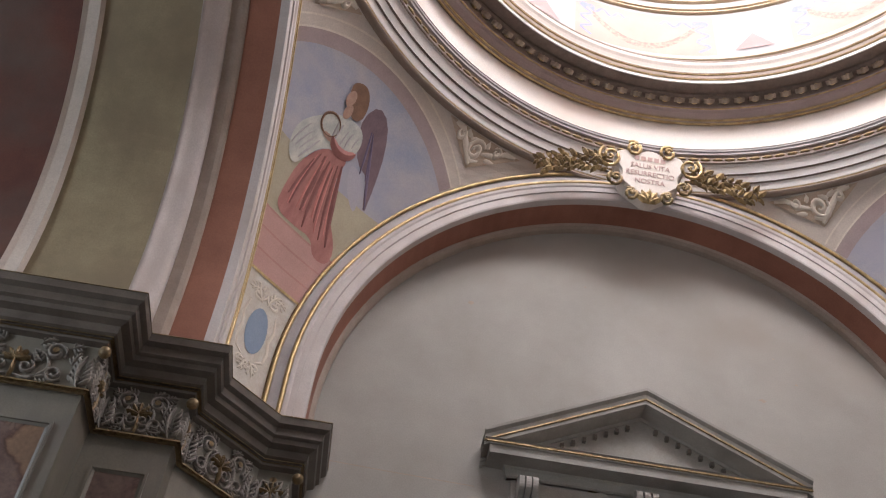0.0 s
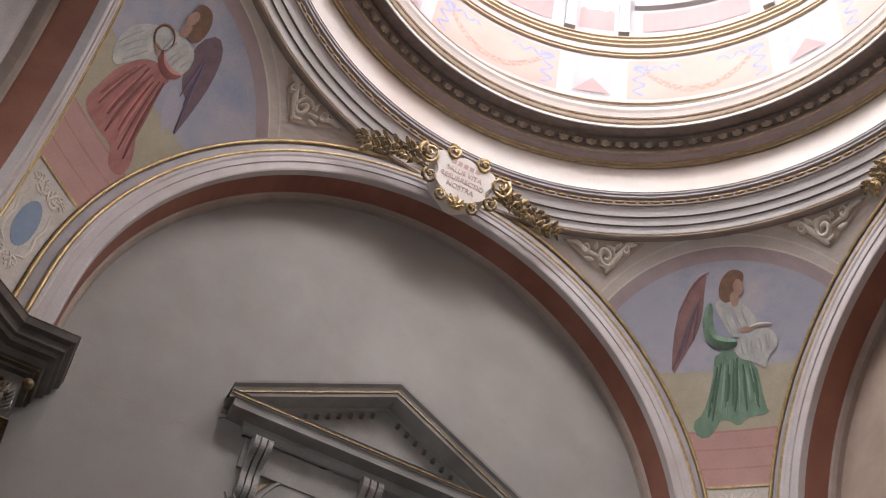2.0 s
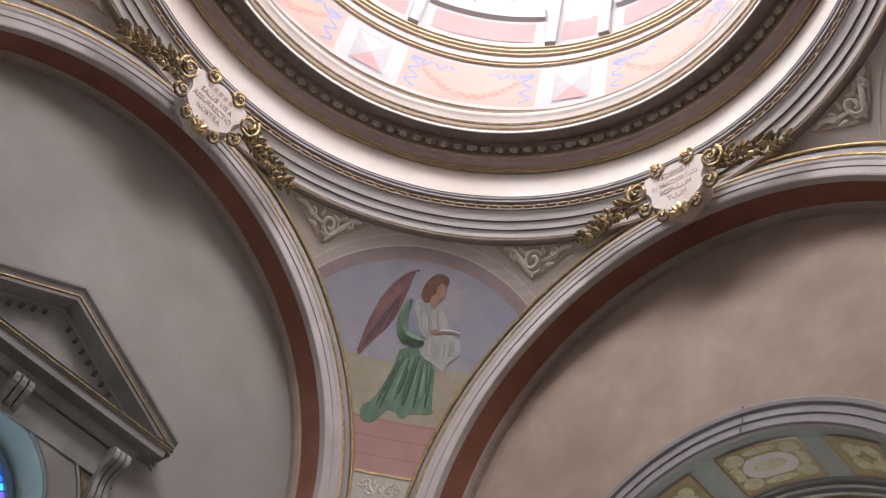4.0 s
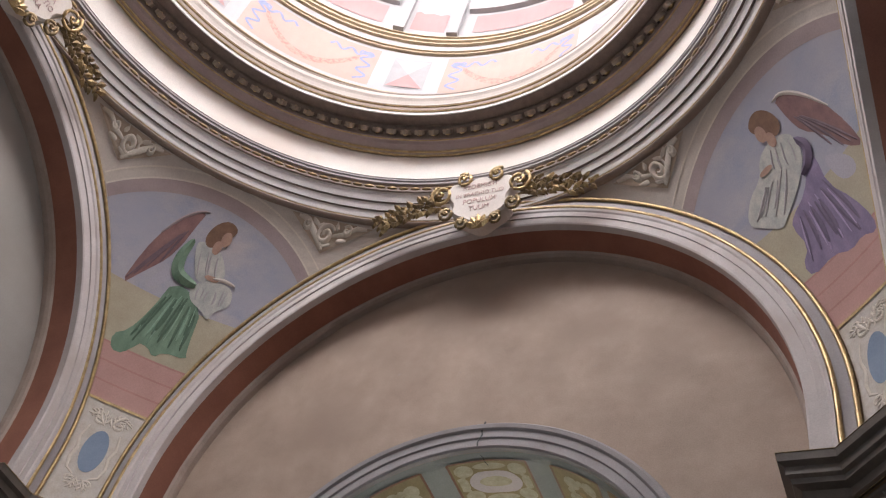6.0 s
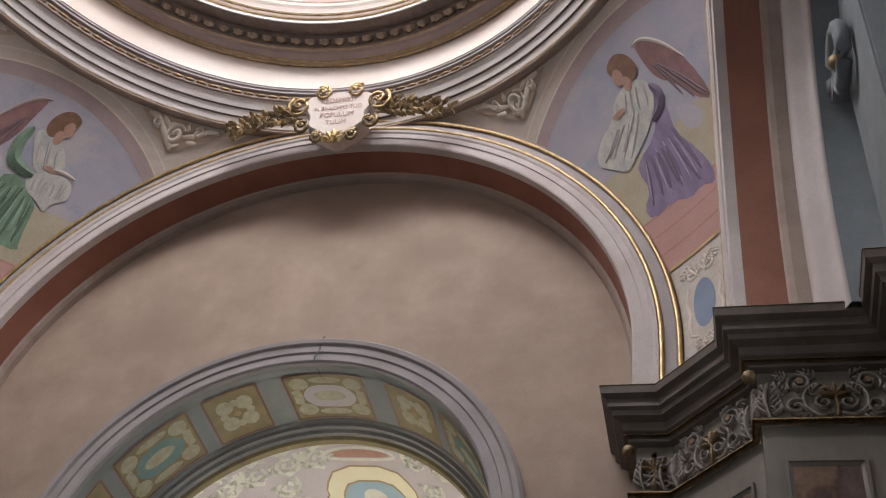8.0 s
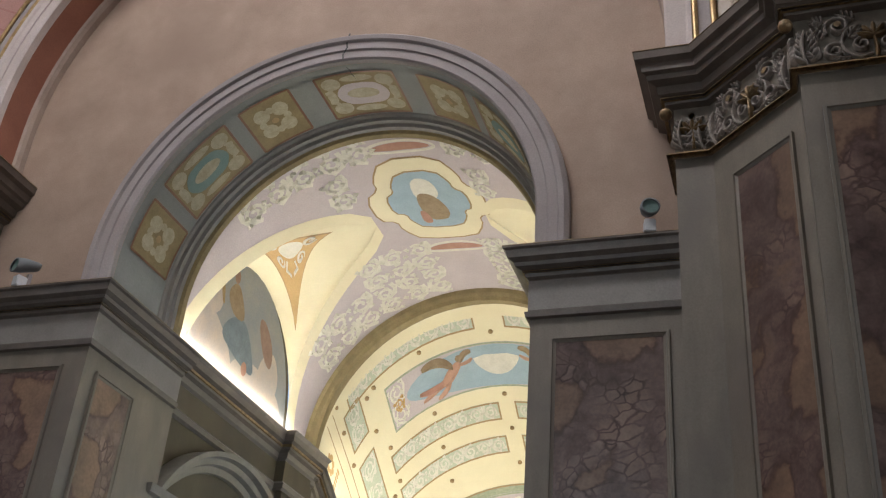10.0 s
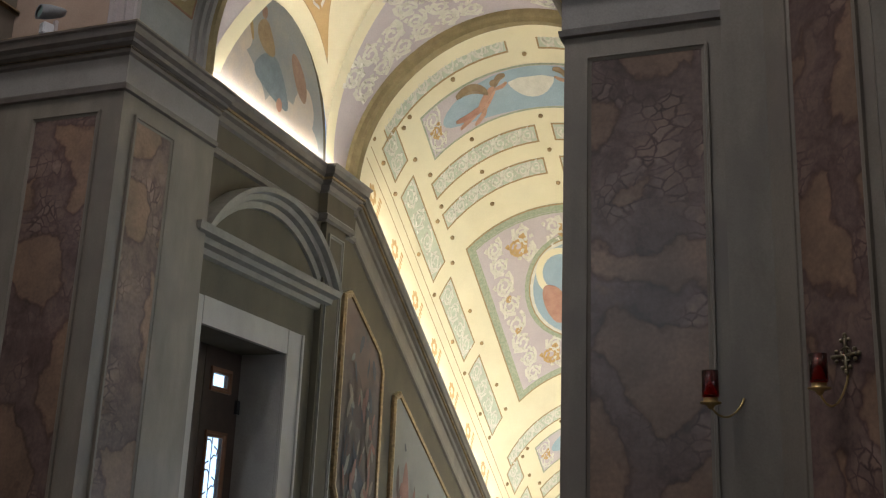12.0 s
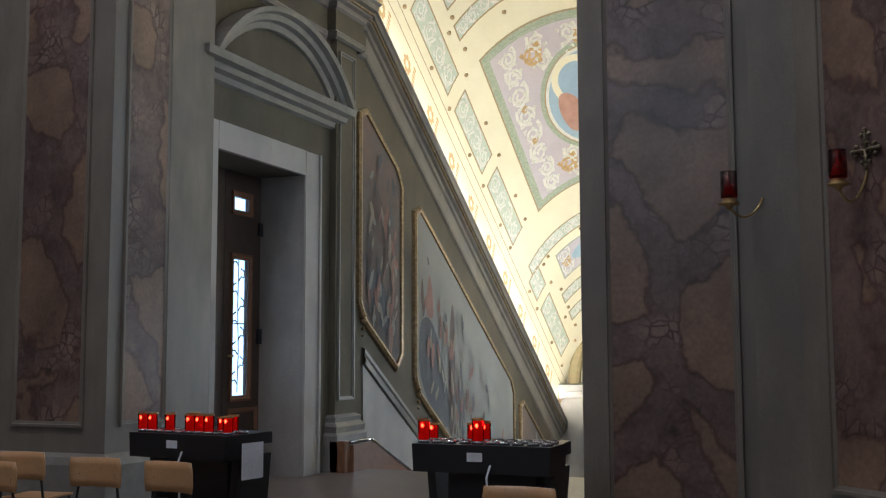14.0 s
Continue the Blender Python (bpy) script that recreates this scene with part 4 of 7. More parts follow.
# ring cornice and drum
ring = thing("ring_cornice", "white dome ring with gilt egg mouldings", "cornice", kind="structure")
bm = bmesh.new()
lathe(bm, [(4.98, 13.02), (4.86, 12.985), (4.825, 12.985), (4.80, 13.0), (4.80, 13.03)], 128)
part("dark_edge", bm, "brownfillet", ring)
# shade of the two grooves between the bands is put in as dark umber
RING = (
    ("stepped_bands", "white", "", [(4.80, 13.03), (4.785, 13.035), (4.74, 13.12)]),
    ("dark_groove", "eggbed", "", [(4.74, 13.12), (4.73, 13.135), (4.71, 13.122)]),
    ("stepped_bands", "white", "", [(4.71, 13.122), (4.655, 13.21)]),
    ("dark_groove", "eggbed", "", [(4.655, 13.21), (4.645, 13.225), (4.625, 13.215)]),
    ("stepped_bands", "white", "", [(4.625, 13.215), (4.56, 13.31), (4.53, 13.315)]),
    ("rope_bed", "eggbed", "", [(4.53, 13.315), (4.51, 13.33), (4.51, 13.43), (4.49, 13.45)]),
    ("frieze_fillet", "greyband", "", [(4.49, 13.45), (4.47, 13.455), (4.465, 13.49), (4.445, 13.495), (4.44, 13.52), (4.43, 13.525)]),
    ("frieze", "frieze", "plain white frieze with faint stains", [(4.43, 13.525), (4.43, 13.80), (4.43, 14.065)]),
    ("brown_fillet", "brownfillet", "", [(4.43, 14.065), (4.41, 14.055), (4.36, 14.06), (4.345, 14.08), (4.32, 14.085)]),
    ("cyma", "mauve", "", [(4.32, 14.085), (4.28, 14.09), (4.24, 14.10), (4.21, 14.125), (4.18, 14.13), (4.17, 14.145)]),
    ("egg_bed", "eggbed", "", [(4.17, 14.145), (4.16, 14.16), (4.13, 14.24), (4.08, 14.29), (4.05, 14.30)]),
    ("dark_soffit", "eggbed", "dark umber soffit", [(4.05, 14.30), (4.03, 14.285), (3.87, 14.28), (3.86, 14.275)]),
    ("corona", "white", "", [(3.86, 14.275), (3.845, 14.28), (3.845, 14.33), (3.835, 14.345)]),
    ("lip_fillet", "brownfillet", "", [(3.835, 14.345), (3.82, 14.36), (3.81, 14.42), (3.79, 14.44)]),
    ("cove", "cream", "", [(3.79, 14.44), (3.785, 14.47), (3.77, 14.52), (3.745, 14.57), (3.74, 14.63)]),
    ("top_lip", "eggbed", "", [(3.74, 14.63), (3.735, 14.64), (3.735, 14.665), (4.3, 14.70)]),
)
for nm, m, lab, prof in RING:
    bm = bmesh.new()
    lathe(bm, prof, 128)
    part(nm, bm, m, ring, lab, nm == "frieze")
for r, z, w in ((4.395, 14.05, 0.018), (4.345, 14.072, 0.015), (4.185, 14.13, 0.010), (3.832, 14.348, 0.013), (3.806, 14.425, 0.013), (4.80, 13.028, 0.010)):
    bm = bmesh.new()
    lathe(bm, [(r + w * math.cos(t), z + w * math.sin(t)) for t in [i * math.pi / 3 for i in range(7)]], 128)
    part("gilt_fillet", bm, "gold", ring)
egg = bmesh.new()
bmesh.ops.create_uvsphere(egg, u_segments=8, v_segments=5, radius=1.0)
bmesh.ops.scale(egg, vec=(0.050, 0.050, 0.066), verts=egg.verts)
egg0 = part("egg", egg, "egggold", ring, smooth=True)
dart = bmesh.new()
grid(dart, [[(x * k, y, z * k) for x, z in ellipse(0, 0, 0.066, 0.085, 12, 150, 390)] for k, y in ((1.0, 0.03), (1.0, -0.035), (1.16, -0.035), (1.16, 0.03))])
dart0 = part("egg_cup", dart, "eggcup", ring)
N_EGG = 124
for i in range(N_EGG):
    a = 2 * math.pi * i / N_EGG
    for src, rr, zz in ((egg0, 4.115, 14.215), (dart0, 4.115, 14.22)):
        ob = src if i == 0 else src.copy()
        if i:
            scene.collection.objects.link(ob)
        ob.matrix_basis = Matrix.Translation((rr * math.sin(a), rr * math.cos(a), zz)) @ Matrix.Rotation(-a, 4, "Z") @ Matrix.Rotation(radians(-35), 4, "X")
bead = bmesh.new()
bmesh.ops.create_uvsphere(bead, u_segments=8, v_segments=6, radius=1.0)
bmesh.ops.scale(bead, vec=(0.075, 0.026, 0.026), verts=bead.verts)
bead0 = part("rope_bead", bead, "oldgold", ring, smooth=True)
for i in range(170):
    a = 2 * math.pi * i / 170
    ob = bead0 if i == 0 else bead0.copy()
    if i:
        scene.collection.objects.link(ob)
    ob.matrix_basis = Matrix.Translation((4.505 * math.sin(a), 4.505 * math.cos(a), 13.385)) @ Matrix.Rotation(-a, 4, "Z")


def drum_put(a, z, off=0.0):
    r = DRUM_R if z < 20.6 else DRUM_R * math.cos(min((z - 20.6) / 4.4, 1.0) * math.pi / 2)
    return ((r - off) * math.sin(radians(a)), (r - off) * math.cos(radians(a)), z)


drum = thing("drum", "bright painted drum and dome with eight windows", "dome", kind="structure")
bm = bmesh.new()
W0, W1, WZ0, WZ1 = -13.0, 13.0, 18.45, 21.2
for i in range(8):
    c = 45 * i
    patch(bm, drum_put, c + 13, c + 32, 14.69, 21.2, 6, 2, 0)
    patch(bm, drum_put, c - 13, c + 13, 14.69, WZ0, 8, 2, 0)
    for z0, z1 in ((WZ0, WZ0), (WZ1, WZ1)):
        grid(bm, [[drum_put(c + W0 + 26 * j / 8, z0, o) for j in range(9)] for o in (0, -0.45)])
    for s in (W0, W1):
        grid(bm, [[drum_put(c + s, z, o) for z in (WZ0, 20.6, WZ1)] for o in (0, -0.45)])
part("wall", bm, "drumwhite", drum)
bm = bmesh.new()
lathe(bm, [(drum_put(0, 21.2)[1], 21.2)] + [(max(DRUM_R * math.cos(t * math.pi / 2), 0.02), 20.6 + 4.4 * t) for t in [0.14 + 0.86 * i / 14 for i in range(15)]], 64)
part("dome_shell", bm, "drumpeach", drum, smooth=True)
for z, w in ((16.72, 0.05), (16.80, 0.03), (17.05, 0.06), (17.18, 0.09), (17.28, 0.04), (15.4, 0.04)):
    bm = bmesh.new()
    lathe(bm, [(DRUM_R, z - w / 2), (DRUM_R - 0.05, z - w / 4), (DRUM_R - 0.05, z + w / 4), (DRUM_R, z + w / 2)], 96)
    part("gilt_line", bm, "palegold", drum)
for i in range(8):
    c = 45 * i + 0.0
    bm = bmesh.new()
    patch(bm, drum_put, c - 15, c + 15, 15.55, 16.62, 12, 3, 0.004)
    part("festoon_field", bm, "drumpeach", drum)
    bm = bmesh.new()
    ribbon(bm, drum_put, [(c + t, 15.72 + 0.55 * (t / 11.0) ** 2) for t in range(-11, 12)], 0.16, 0.008)
    part("painted_garland", bm, "garland", drum)
    bm = bmesh.new()
    for s in (-1, 1):
        bow = lambda u, z, off, c=c: drum_put(c + u / 0.0742, z, off)
        ribbon(bm, bow, [(s * (0.93 + 0.09 * math.sin(k * 0.8)), 16.48 - 0.04 * k) for k in range(22)], 0.05, 0.009)
        ribbon(bm, bow, [(s * (0.98 - 0.03 * k), 16.40 + 0.07 * math.sin(k * 0.7)) for k in range(24)], 0.05, 0.009)
        ribbon(bm, bow, [(s * 0.9 + 0.1 * math.sin(k * 0.6), 16.42 + 0.06 * math.sin(k * 1.2)) for k in range(12)], 0.045, 0.011)
    part("painted_ribbon", bm, "ribbonblue", drum)
    bm = bmesh.new()
    patch(bm, drum_put, c - 12, c + 12, 17.5, 18.1, 10, 2, 0.012)
    part("pink_panel", bm, "drumpink", drum)
    bm = bmesh.new()
    for s in (-1, 1):
        grid(bm, [[drum_put(c + s * q, 17.35, o) for q in (15, 17.5)] for o in (0, 0.10)])
        grid(bm, [[drum_put(c + s * 15, z, o) for z in (17.35, 21.1)] for o in (0, 0.10)])
        grid(bm, [[drum_put(c + s * 17.5, z, o) for z in (17.35, 21.1)] for o in (0, 0.10)])
        patch(bm, drum_put, c + s * 15, c + s * 17.5, 17.35, 21.1, 1, 1, 0.10)
    part("pilaster_strip", bm, "drumgrey", drum)
    bm = bmesh.new()
    patch(bm, drum_put, c + 18.5, c + 26.5, 17.5, 20.8, 4, 2, 0.006)
    part("pink_panel", bm, "drumpink", drum)
    bm = bmesh.new()
    grid(bm, [[drum_put(c + t, z, o) for t in range(-14, 15, 2)] for z, o in ((18.2, 0.0), (18.22, 0.09), (18.38, 0.12), (18.45, 0.14), (18.45, 0.0))])
    part("window_sill", bm, "drumwhite", drum)
    bm = bmesh.new()
    patch(bm, drum_put, c + 18.4, c + 26.6, 15.6, 16.5, 4, 2, 0.005)
    part("diamond_field", bm, "drumgrey", drum)
    for pts, m in (([(c + 18.6, 15.65), (c + 22.5, 16.05), (c + 26.4, 15.65)], "drumpink"), ([(c + 18.6, 16.45), (c + 22.5, 16.05), (c + 26.4, 16.45)], "drumwhite"), ):
        bm = bmesh.new()
        blob(bm, drum_put, pts, 0.010, 3)
        part("diamond_facet", bm, m, drum)
    bm = bmesh.new()
    for t in (-13, -4.5, 4.5, 12.6):
        patch(bm, drum_put, c + t - 0.3, c + t + 0.7, WZ0, 20.6, 1, 2, -0.3)
    for z in (19.2, 20.0):
        patch(bm, drum_put, c - 13, c + 13, z, z + 0.05, 6, 1, -0.3)
    part("window_bars", bm, "organ", drum)

# ---- lunettes ----
wall_n = thing("wall_north", "grey plastered lunette wall", "wall", kind="structure")
bm = bmesh.new()
wall_with_arch(bm, -4.2, 4.2, 0, 13.0, 0.0, 0.92, 7.12, 5.0, Y_LUN, 6.0)
part("plaster", bm, "lunette_n", wall_n)
bm = bmesh.new()
ribbon(bm, lambda u, v, o: (u, Y_LUN - o, v), [(-3.8, 8.25), (-2.9, 8.22), (-1.9, 8.2)], 0.012, 0.004)
ribbon(bm, lambda u, v, o: (u, Y_LUN - o, v), [(1.9, 8.3), (2.9, 8.28), (3.7, 8.32)], 0.010, 0.004)
part("plaster_joint", bm, "brownfillet", wall_n)

wall_e = thing("wall_east", "pinkish plastered wall with an arched opening", "wall", kind="structure", rz=-90)
bm = bmesh.new()
wall_with_arch(bm, -4.2, 4.2, 0, 13.0, OC, OR, OZ, 0.0, Y_LUN, 6.4)
part("plaster", bm, "lunette_e", wall_e)
bm = bmesh.new()
arch_sweep(bm, [(2.31, 5.41), (2.31, 5.34), (2.33, 5.32), (2.43, 5.32), (2.44, 5.30), (2.53, 5.30), (2.55, 5.27), (2.60, 5.26), (2.64, 5.30), (2.64, 5.41)], OZ, 6.5, 56, OC)
part("arch_frame", bm, "archframe", wall_e, "grey moulded arch frame with a crack")
bm = bmesh.new()
arch_sweep(bm, [(2.306, 5.40), (2.306, 6.40)], OZ, 6.5, 56, OC, closed=False)
part("painted_soffit", bm, "soffitgrey", wall_e, "grey-blue painted arch soffit")


def sof_put(a, y, off=0.0):
    return (OC + (2.302 - off) * math.cos(radians(a)), y, OZ + (2.302 - off) * math.sin(radians(a)))


for a, long in [(14, 0), (36, 1), (60, 0), (88, 1), (116, 0), (141, 1), (166, 0)]:
    h = 12.0 if long else 8.0
    bm = bmesh.new()
    patch(bm, sof_put, a - h, a + h, 5.52, 6.26, 8, 2, 0.004)
    part("painted_panel", bm, "soffitgold", wall_e)
    bm = bmesh.new()
    if long:
        for q in (-1, 1):
            for e in (-1, 1):
                blob(bm, sof_put, ellipse(a + q * h * 0.68, 5.89 + e * 0.22, h * 0.24, 0.10, 14), 0.007, 2)
            blob(bm, sof_put, ellipse(a + q * h * 0.80, 5.89, h * 0.12, 0.12, 12), 0.0065, 2)
            blob(bm, sof_put, ellipse(a, 5.89 + q * 0.27, h * 0.42, 0.055, 14), 0.0065, 2)
        part("painted_strapwork", bm, "soffitcream", wall_e)
        bm = bmesh.new()
        blob(bm, sof_put, smoothed([(a - h * 0.66, 5.84), (a - h * 0.5, 5.74), (a - h * 0.3, 5.70), (a + h * 0.3, 5.70), (a + h * 0.5, 5.74), (a + h * 0.66, 5.84), (a + h * 0.66, 5.94), (a + h * 0.5, 6.04), (a + h * 0.3, 6.08), (a - h * 0.3, 6.08), (a - h * 0.5, 6.04), (a - h * 0.66, 5.94)], 1), 0.0105, 3)
        part("painted_field", bm, "soffitteal" if a != 88 else "vaultlilac", wall_e)
        bm = bmesh.new()
        blob(bm, sof_put, ellipse(a, 5.88, 5.0, 0.09, 16), 0.014, 3)
        for s in (-1, 1):
            for q in (-1, 1):
                ribbon(bm, sof_put, [(a + s * (h - 1.5), 5.88 + q * 0.25), (a + s * (h - 4.0), 5.88 + q * 0.24), (a + s * (h - 3.5), 5.88 + q * 0.12), (a + s * (h - 1.0), 5.88 + q * 0.08)], 0.05, 0.014)
        part("painted_scrolls", bm, "soffitcream", wall_e)
    else:
        for k in range(4):
            t = math.pi * (k / 2 + 0.25)
            blob(bm, sof_put, ellipse(a + 4.2 * math.cos(t), 5.88 + 0.19 * math.sin(t), 2.5, 0.11, 12), 0.009, 2)
            t = math.pi * k / 2
            blob(bm, sof_put, ellipse(a + 4.0 * math.cos(t), 5.88 + 0.17 * math.sin(t), 1.2, 0.055, 10), 0.010, 2)
        part("painted_rosette", bm, "soffitcream", wall_e)
        bm = bmesh.new()
        blob(bm, sof_put, ellipse(a, 5.88, 1.1, 0.045, 12), 0.02, 2)
        part("rosette_eye", bm, "vaulttan", wall_e)
    bm = bmesh.new()
    for y in (5.52, 6.26):
        ribbon(bm, sof_put, [(a - h + h * t / 4, y) for t in range(9)], 0.028, 0.012)
    for q in (-h, h):
        ribbon(bm, sof_put, [(a + q, 5.52), (a + q, 5.88), (a + q, 6.26)], 0.7, 0.012)
    part("painted_edge", bm, "wood_mid", wall_e)
bm = bmesh.new()
arch_sweep(bm, [(2.31, 6.30), (2.29, 6.32), (2.28, 6.36), (2.24, 6.37), (2.24, 6.43), (2.20, 6.45), (2.19, 6.52), (2.5, 6.55)], OZ, 6.5, 56, OC, closed=False)
part("inner_moulding", bm, "impfrieze", wall_e)
bm = bmesh.new()
arch_sweep(bm, [(2.195, 6.50), (2.16, 6.53), (2.15, 6.60), (2.5, 6.62)], OZ, 6.5, 56, OC, closed=False)
part("inner_gilt_band", bm, "soffitgold", wall_e)

bm = bmesh.new()
ribbon(bm, lambda u, v, o: (OC + u, 5.29 - o, v), [(0.10, 9.66), (0.07, 9.56), (0.09, 9.46), (0.05, 9.36), (0.06, 9.30)], 0.02, 0.0)
ribbon(bm, sof_put, [(88.7, 5.42), (88.2, 5.47), (88.5, 5.52), (87.9, 5.60), (88.1, 5.66)], 0.03, 0.018)
part("crack", bm, "black", wall_e)
for i in range(9):                     # small flaked spots
    rnd = random.Random(70 + i)
    bm = bmesh.new()
    cu, cz, r = rnd.uniform(-2.5, 2.5), rnd.uniform(9.9, 11.6), rnd.uniform(0.015, 0.05)
    blob(bm, lambda u, v, o: (u, Y_LUN - 0.004, v), [(cu + r * rnd.uniform(0.5, 1.3) * math.cos(t), cz + r * 0.6 * rnd.uniform(0.5, 1.3) * math.sin(t)) for t in [k * 0.7 for k in range(9)]], 0, 1)
    part("flaked_spot", bm, "brownfillet", wall_e if i % 2 else wall_n)

# added plain walls, out of view, that close the south and west arms
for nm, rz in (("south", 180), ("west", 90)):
    w = thing("wall_" + nm, "added plain end wall with a tall window, out of view", "wall", kind="structure", rz=rz)
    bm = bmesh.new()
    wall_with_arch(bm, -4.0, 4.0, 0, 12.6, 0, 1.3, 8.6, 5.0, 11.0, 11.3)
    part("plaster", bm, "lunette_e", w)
    bm = bmesh.new()
    for s in (-1, 1):
        grid(bm, [[(s * 3.36, y, z) for z in (0, 8.2)] for y in (6.9, 11.0)])
        grid(bm, [[(s * 3.6, y, z) for z in (0, 8.2)] for y in (6.9, 11.0)])
    part("side_wall", bm, "stone", w)
    # fill lamp in the added window opening, to brighten the crossing
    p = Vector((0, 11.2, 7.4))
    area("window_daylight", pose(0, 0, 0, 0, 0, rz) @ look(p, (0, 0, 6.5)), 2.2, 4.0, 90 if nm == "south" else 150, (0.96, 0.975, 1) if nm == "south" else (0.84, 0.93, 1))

# ---- piers with entablatures ----
PIERS = {
    "northeast": [(3.8, 5.4), (3.8, 4.8), (4.15, 4.8), (4.8, 4.15), (4.8, 3.8), (5.4, 3.8)],
    "northwest": [(-7.0, 3.27), (-5.64, 3.27), (-5.64, 3.84), (-4.86, 3.84), (-4.86, 4.15), (-4.17, 4.84), (-3.82, 4.84), (-3.82, 5.4)],
    "southeast": [(5.4, -3.88), (4.81, -3.88), (4.81, -4.20), (4.08, -4.93), (3.87, -4.93), (3.87, -6.08), (3.3, -6.08), (3.3, -7.0)],
    "southwest": [(-3.24, -7.0), (-3.24, -5.55), (-3.8, -5.55), (-3.8, -4.8), (-4.15, -4.8), (-4.8, -4.15), (-4.8, -3.8), (-5.55, -3.8), (-5.55, -3.24), (-7.0, -3.24)],
}


def seg_put(p, q):
    d = Vector((q[0] - p[0], q[1] - p[1], 0))
    length = d.length
    d.normalize()
    nrm = Vector((d.y, -d.x, 0))
    o = Vector((p[0], p[1], 0))

    def put(u, z, off=0.0):
        w = o + d * u + nrm * off
        return (w.x, w.y, z)
    return put, length


def frame_strip(bm, put, u0, u1, z0, z1, w, h):
    """A mitred picture-frame moulding on a flat face."""
    prof = [(0, 0.0), (0.0, h), (w * 0.45, h), (w * 0.55, h * 0.55), (w, 0.25 * h), (w, 0)]
    rows = []
    for a, b, sa, sb in ((u0, z0, 1, 1), (u1, z0, -1, 1), (u1, z1, -1, -1), (u0, z1, 1, -1)):
        rows.append([put(a + sa * o, b + sb * o, k) for o, k in prof])
    grid(bm, rows, close_v=True)


def marble_panel(parent, put, u0, u1, z0, z1):
    bm = bmesh.new()
    rows = [[put(u, z, 0.006) for u in (u0, u1)] for z in (z0, z1)]
    grid(bm, rows)
    part("marble_panel", bm, "marble", parent, "mottled reddish breccia panel")
    bm = bmesh.new()
    frame_strip(bm, put, u0 - 0.05, u1 + 0.05, z0 - 0.05, z1 + 0.05, 0.055, 0.03)
    part("panel_moulding", bm, "stone", parent)


def capital_relief(parent, put, length):
    """Scrolled stems, corner leaves and gilt flowers between neck and cornice."""
    bm = bmesh.new()
    mid = length / 2
    for s in (-1, 1):
        # tall leaf wrapped round each corner
        e = mid + s * (mid - 0.075)
        acanthus(bm, put, e, 7.15, math.pi / 2, 0.36, 0.15, 0.02, 0.045, 5)
        if length > 0.55:
            w = mid - 0.16
            rib(bm, put, smoothed([(mid + s * 0.03, 7.20), (mid + s * w * 0.35, 7.16), (mid + s * w * 0.62, 7.30), (mid + s * w * 0.50, 7.46), (mid + s * w * 0.25, 7.50)], 2, False), 0.035, 0.015, 0.035, 0.6)
            rib(bm, put, spiral(mid + s * w * 0.62, 7.50, 0.10, 1.5, math.pi / 2 - s * 2.2, 22, s), 0.036, 0.02, 0.04, 0.6)
            rib(bm, put, spiral(mid + s * w * 0.72, 7.26, 0.085, 1.4, -s * 0.6, 20, -s), 0.034, 0.02, 0.04, 0.6)
            rib(bm, put, spiral(mid + s * w * 0.22, 7.30, 0.075, 1.3, 1.2, 18, -s), 0.03, 0.02, 0.035, 0.6)
            for f, z, a, ln in ((0.95, 7.38, 1.2, 0.16), (0.45, 7.38, 2.3, 0.15), (0.30, 7.56, 0.5, 0.16), (0.85, 7.56, 0.3, 0.12), (0.42, 7.19, 0.1, 0.15), (1.02, 7.20, 1.0, 0.13)):
                acanthus(bm, put, mid + s * w * f, z, a if s == 1 else math.pi - a, ln, 0.085, 0.02, 0.03, 3)
    if 0.3 < length <= 0.55:
        for k in range(4):
            rib(bm, put, [(mid - 0.12, 7.24 + 0.085 * k), (mid - 0.02, 7.21 + 0.085 * k), (mid + 0.1, 7.26 + 0.085 * k)], 0.05, 0.015, 0.04)
    part("leaf_relief", bm, "capital", parent, smooth=True)
    if length > 0.3:
        bm = bmesh.new()
        for k in range(5):
            t = radians(90 + (k - 2) * 38)
            rib(bm, put, [(mid + q * math.cos(t), 7.36 + q * math.sin(t)) for q in (0.0, 0.05, 0.10, 0.13)], 0.05, 0.03, 0.045)
        rib(bm, put, [(mid, 7.16), (mid + 0.01, 7.24), (mid, 7.36)], 0.04, 0.03, 0.04)
        for s in (-1, 1):
            blob(bm, put, ellipse(mid + s * (mid - 0.16) * 0.62, 7.50, 0.03, 0.03, 10), 0.065, 2)
        part("gilt_flower", bm, "dimgilt", parent, "worn gilt flower")


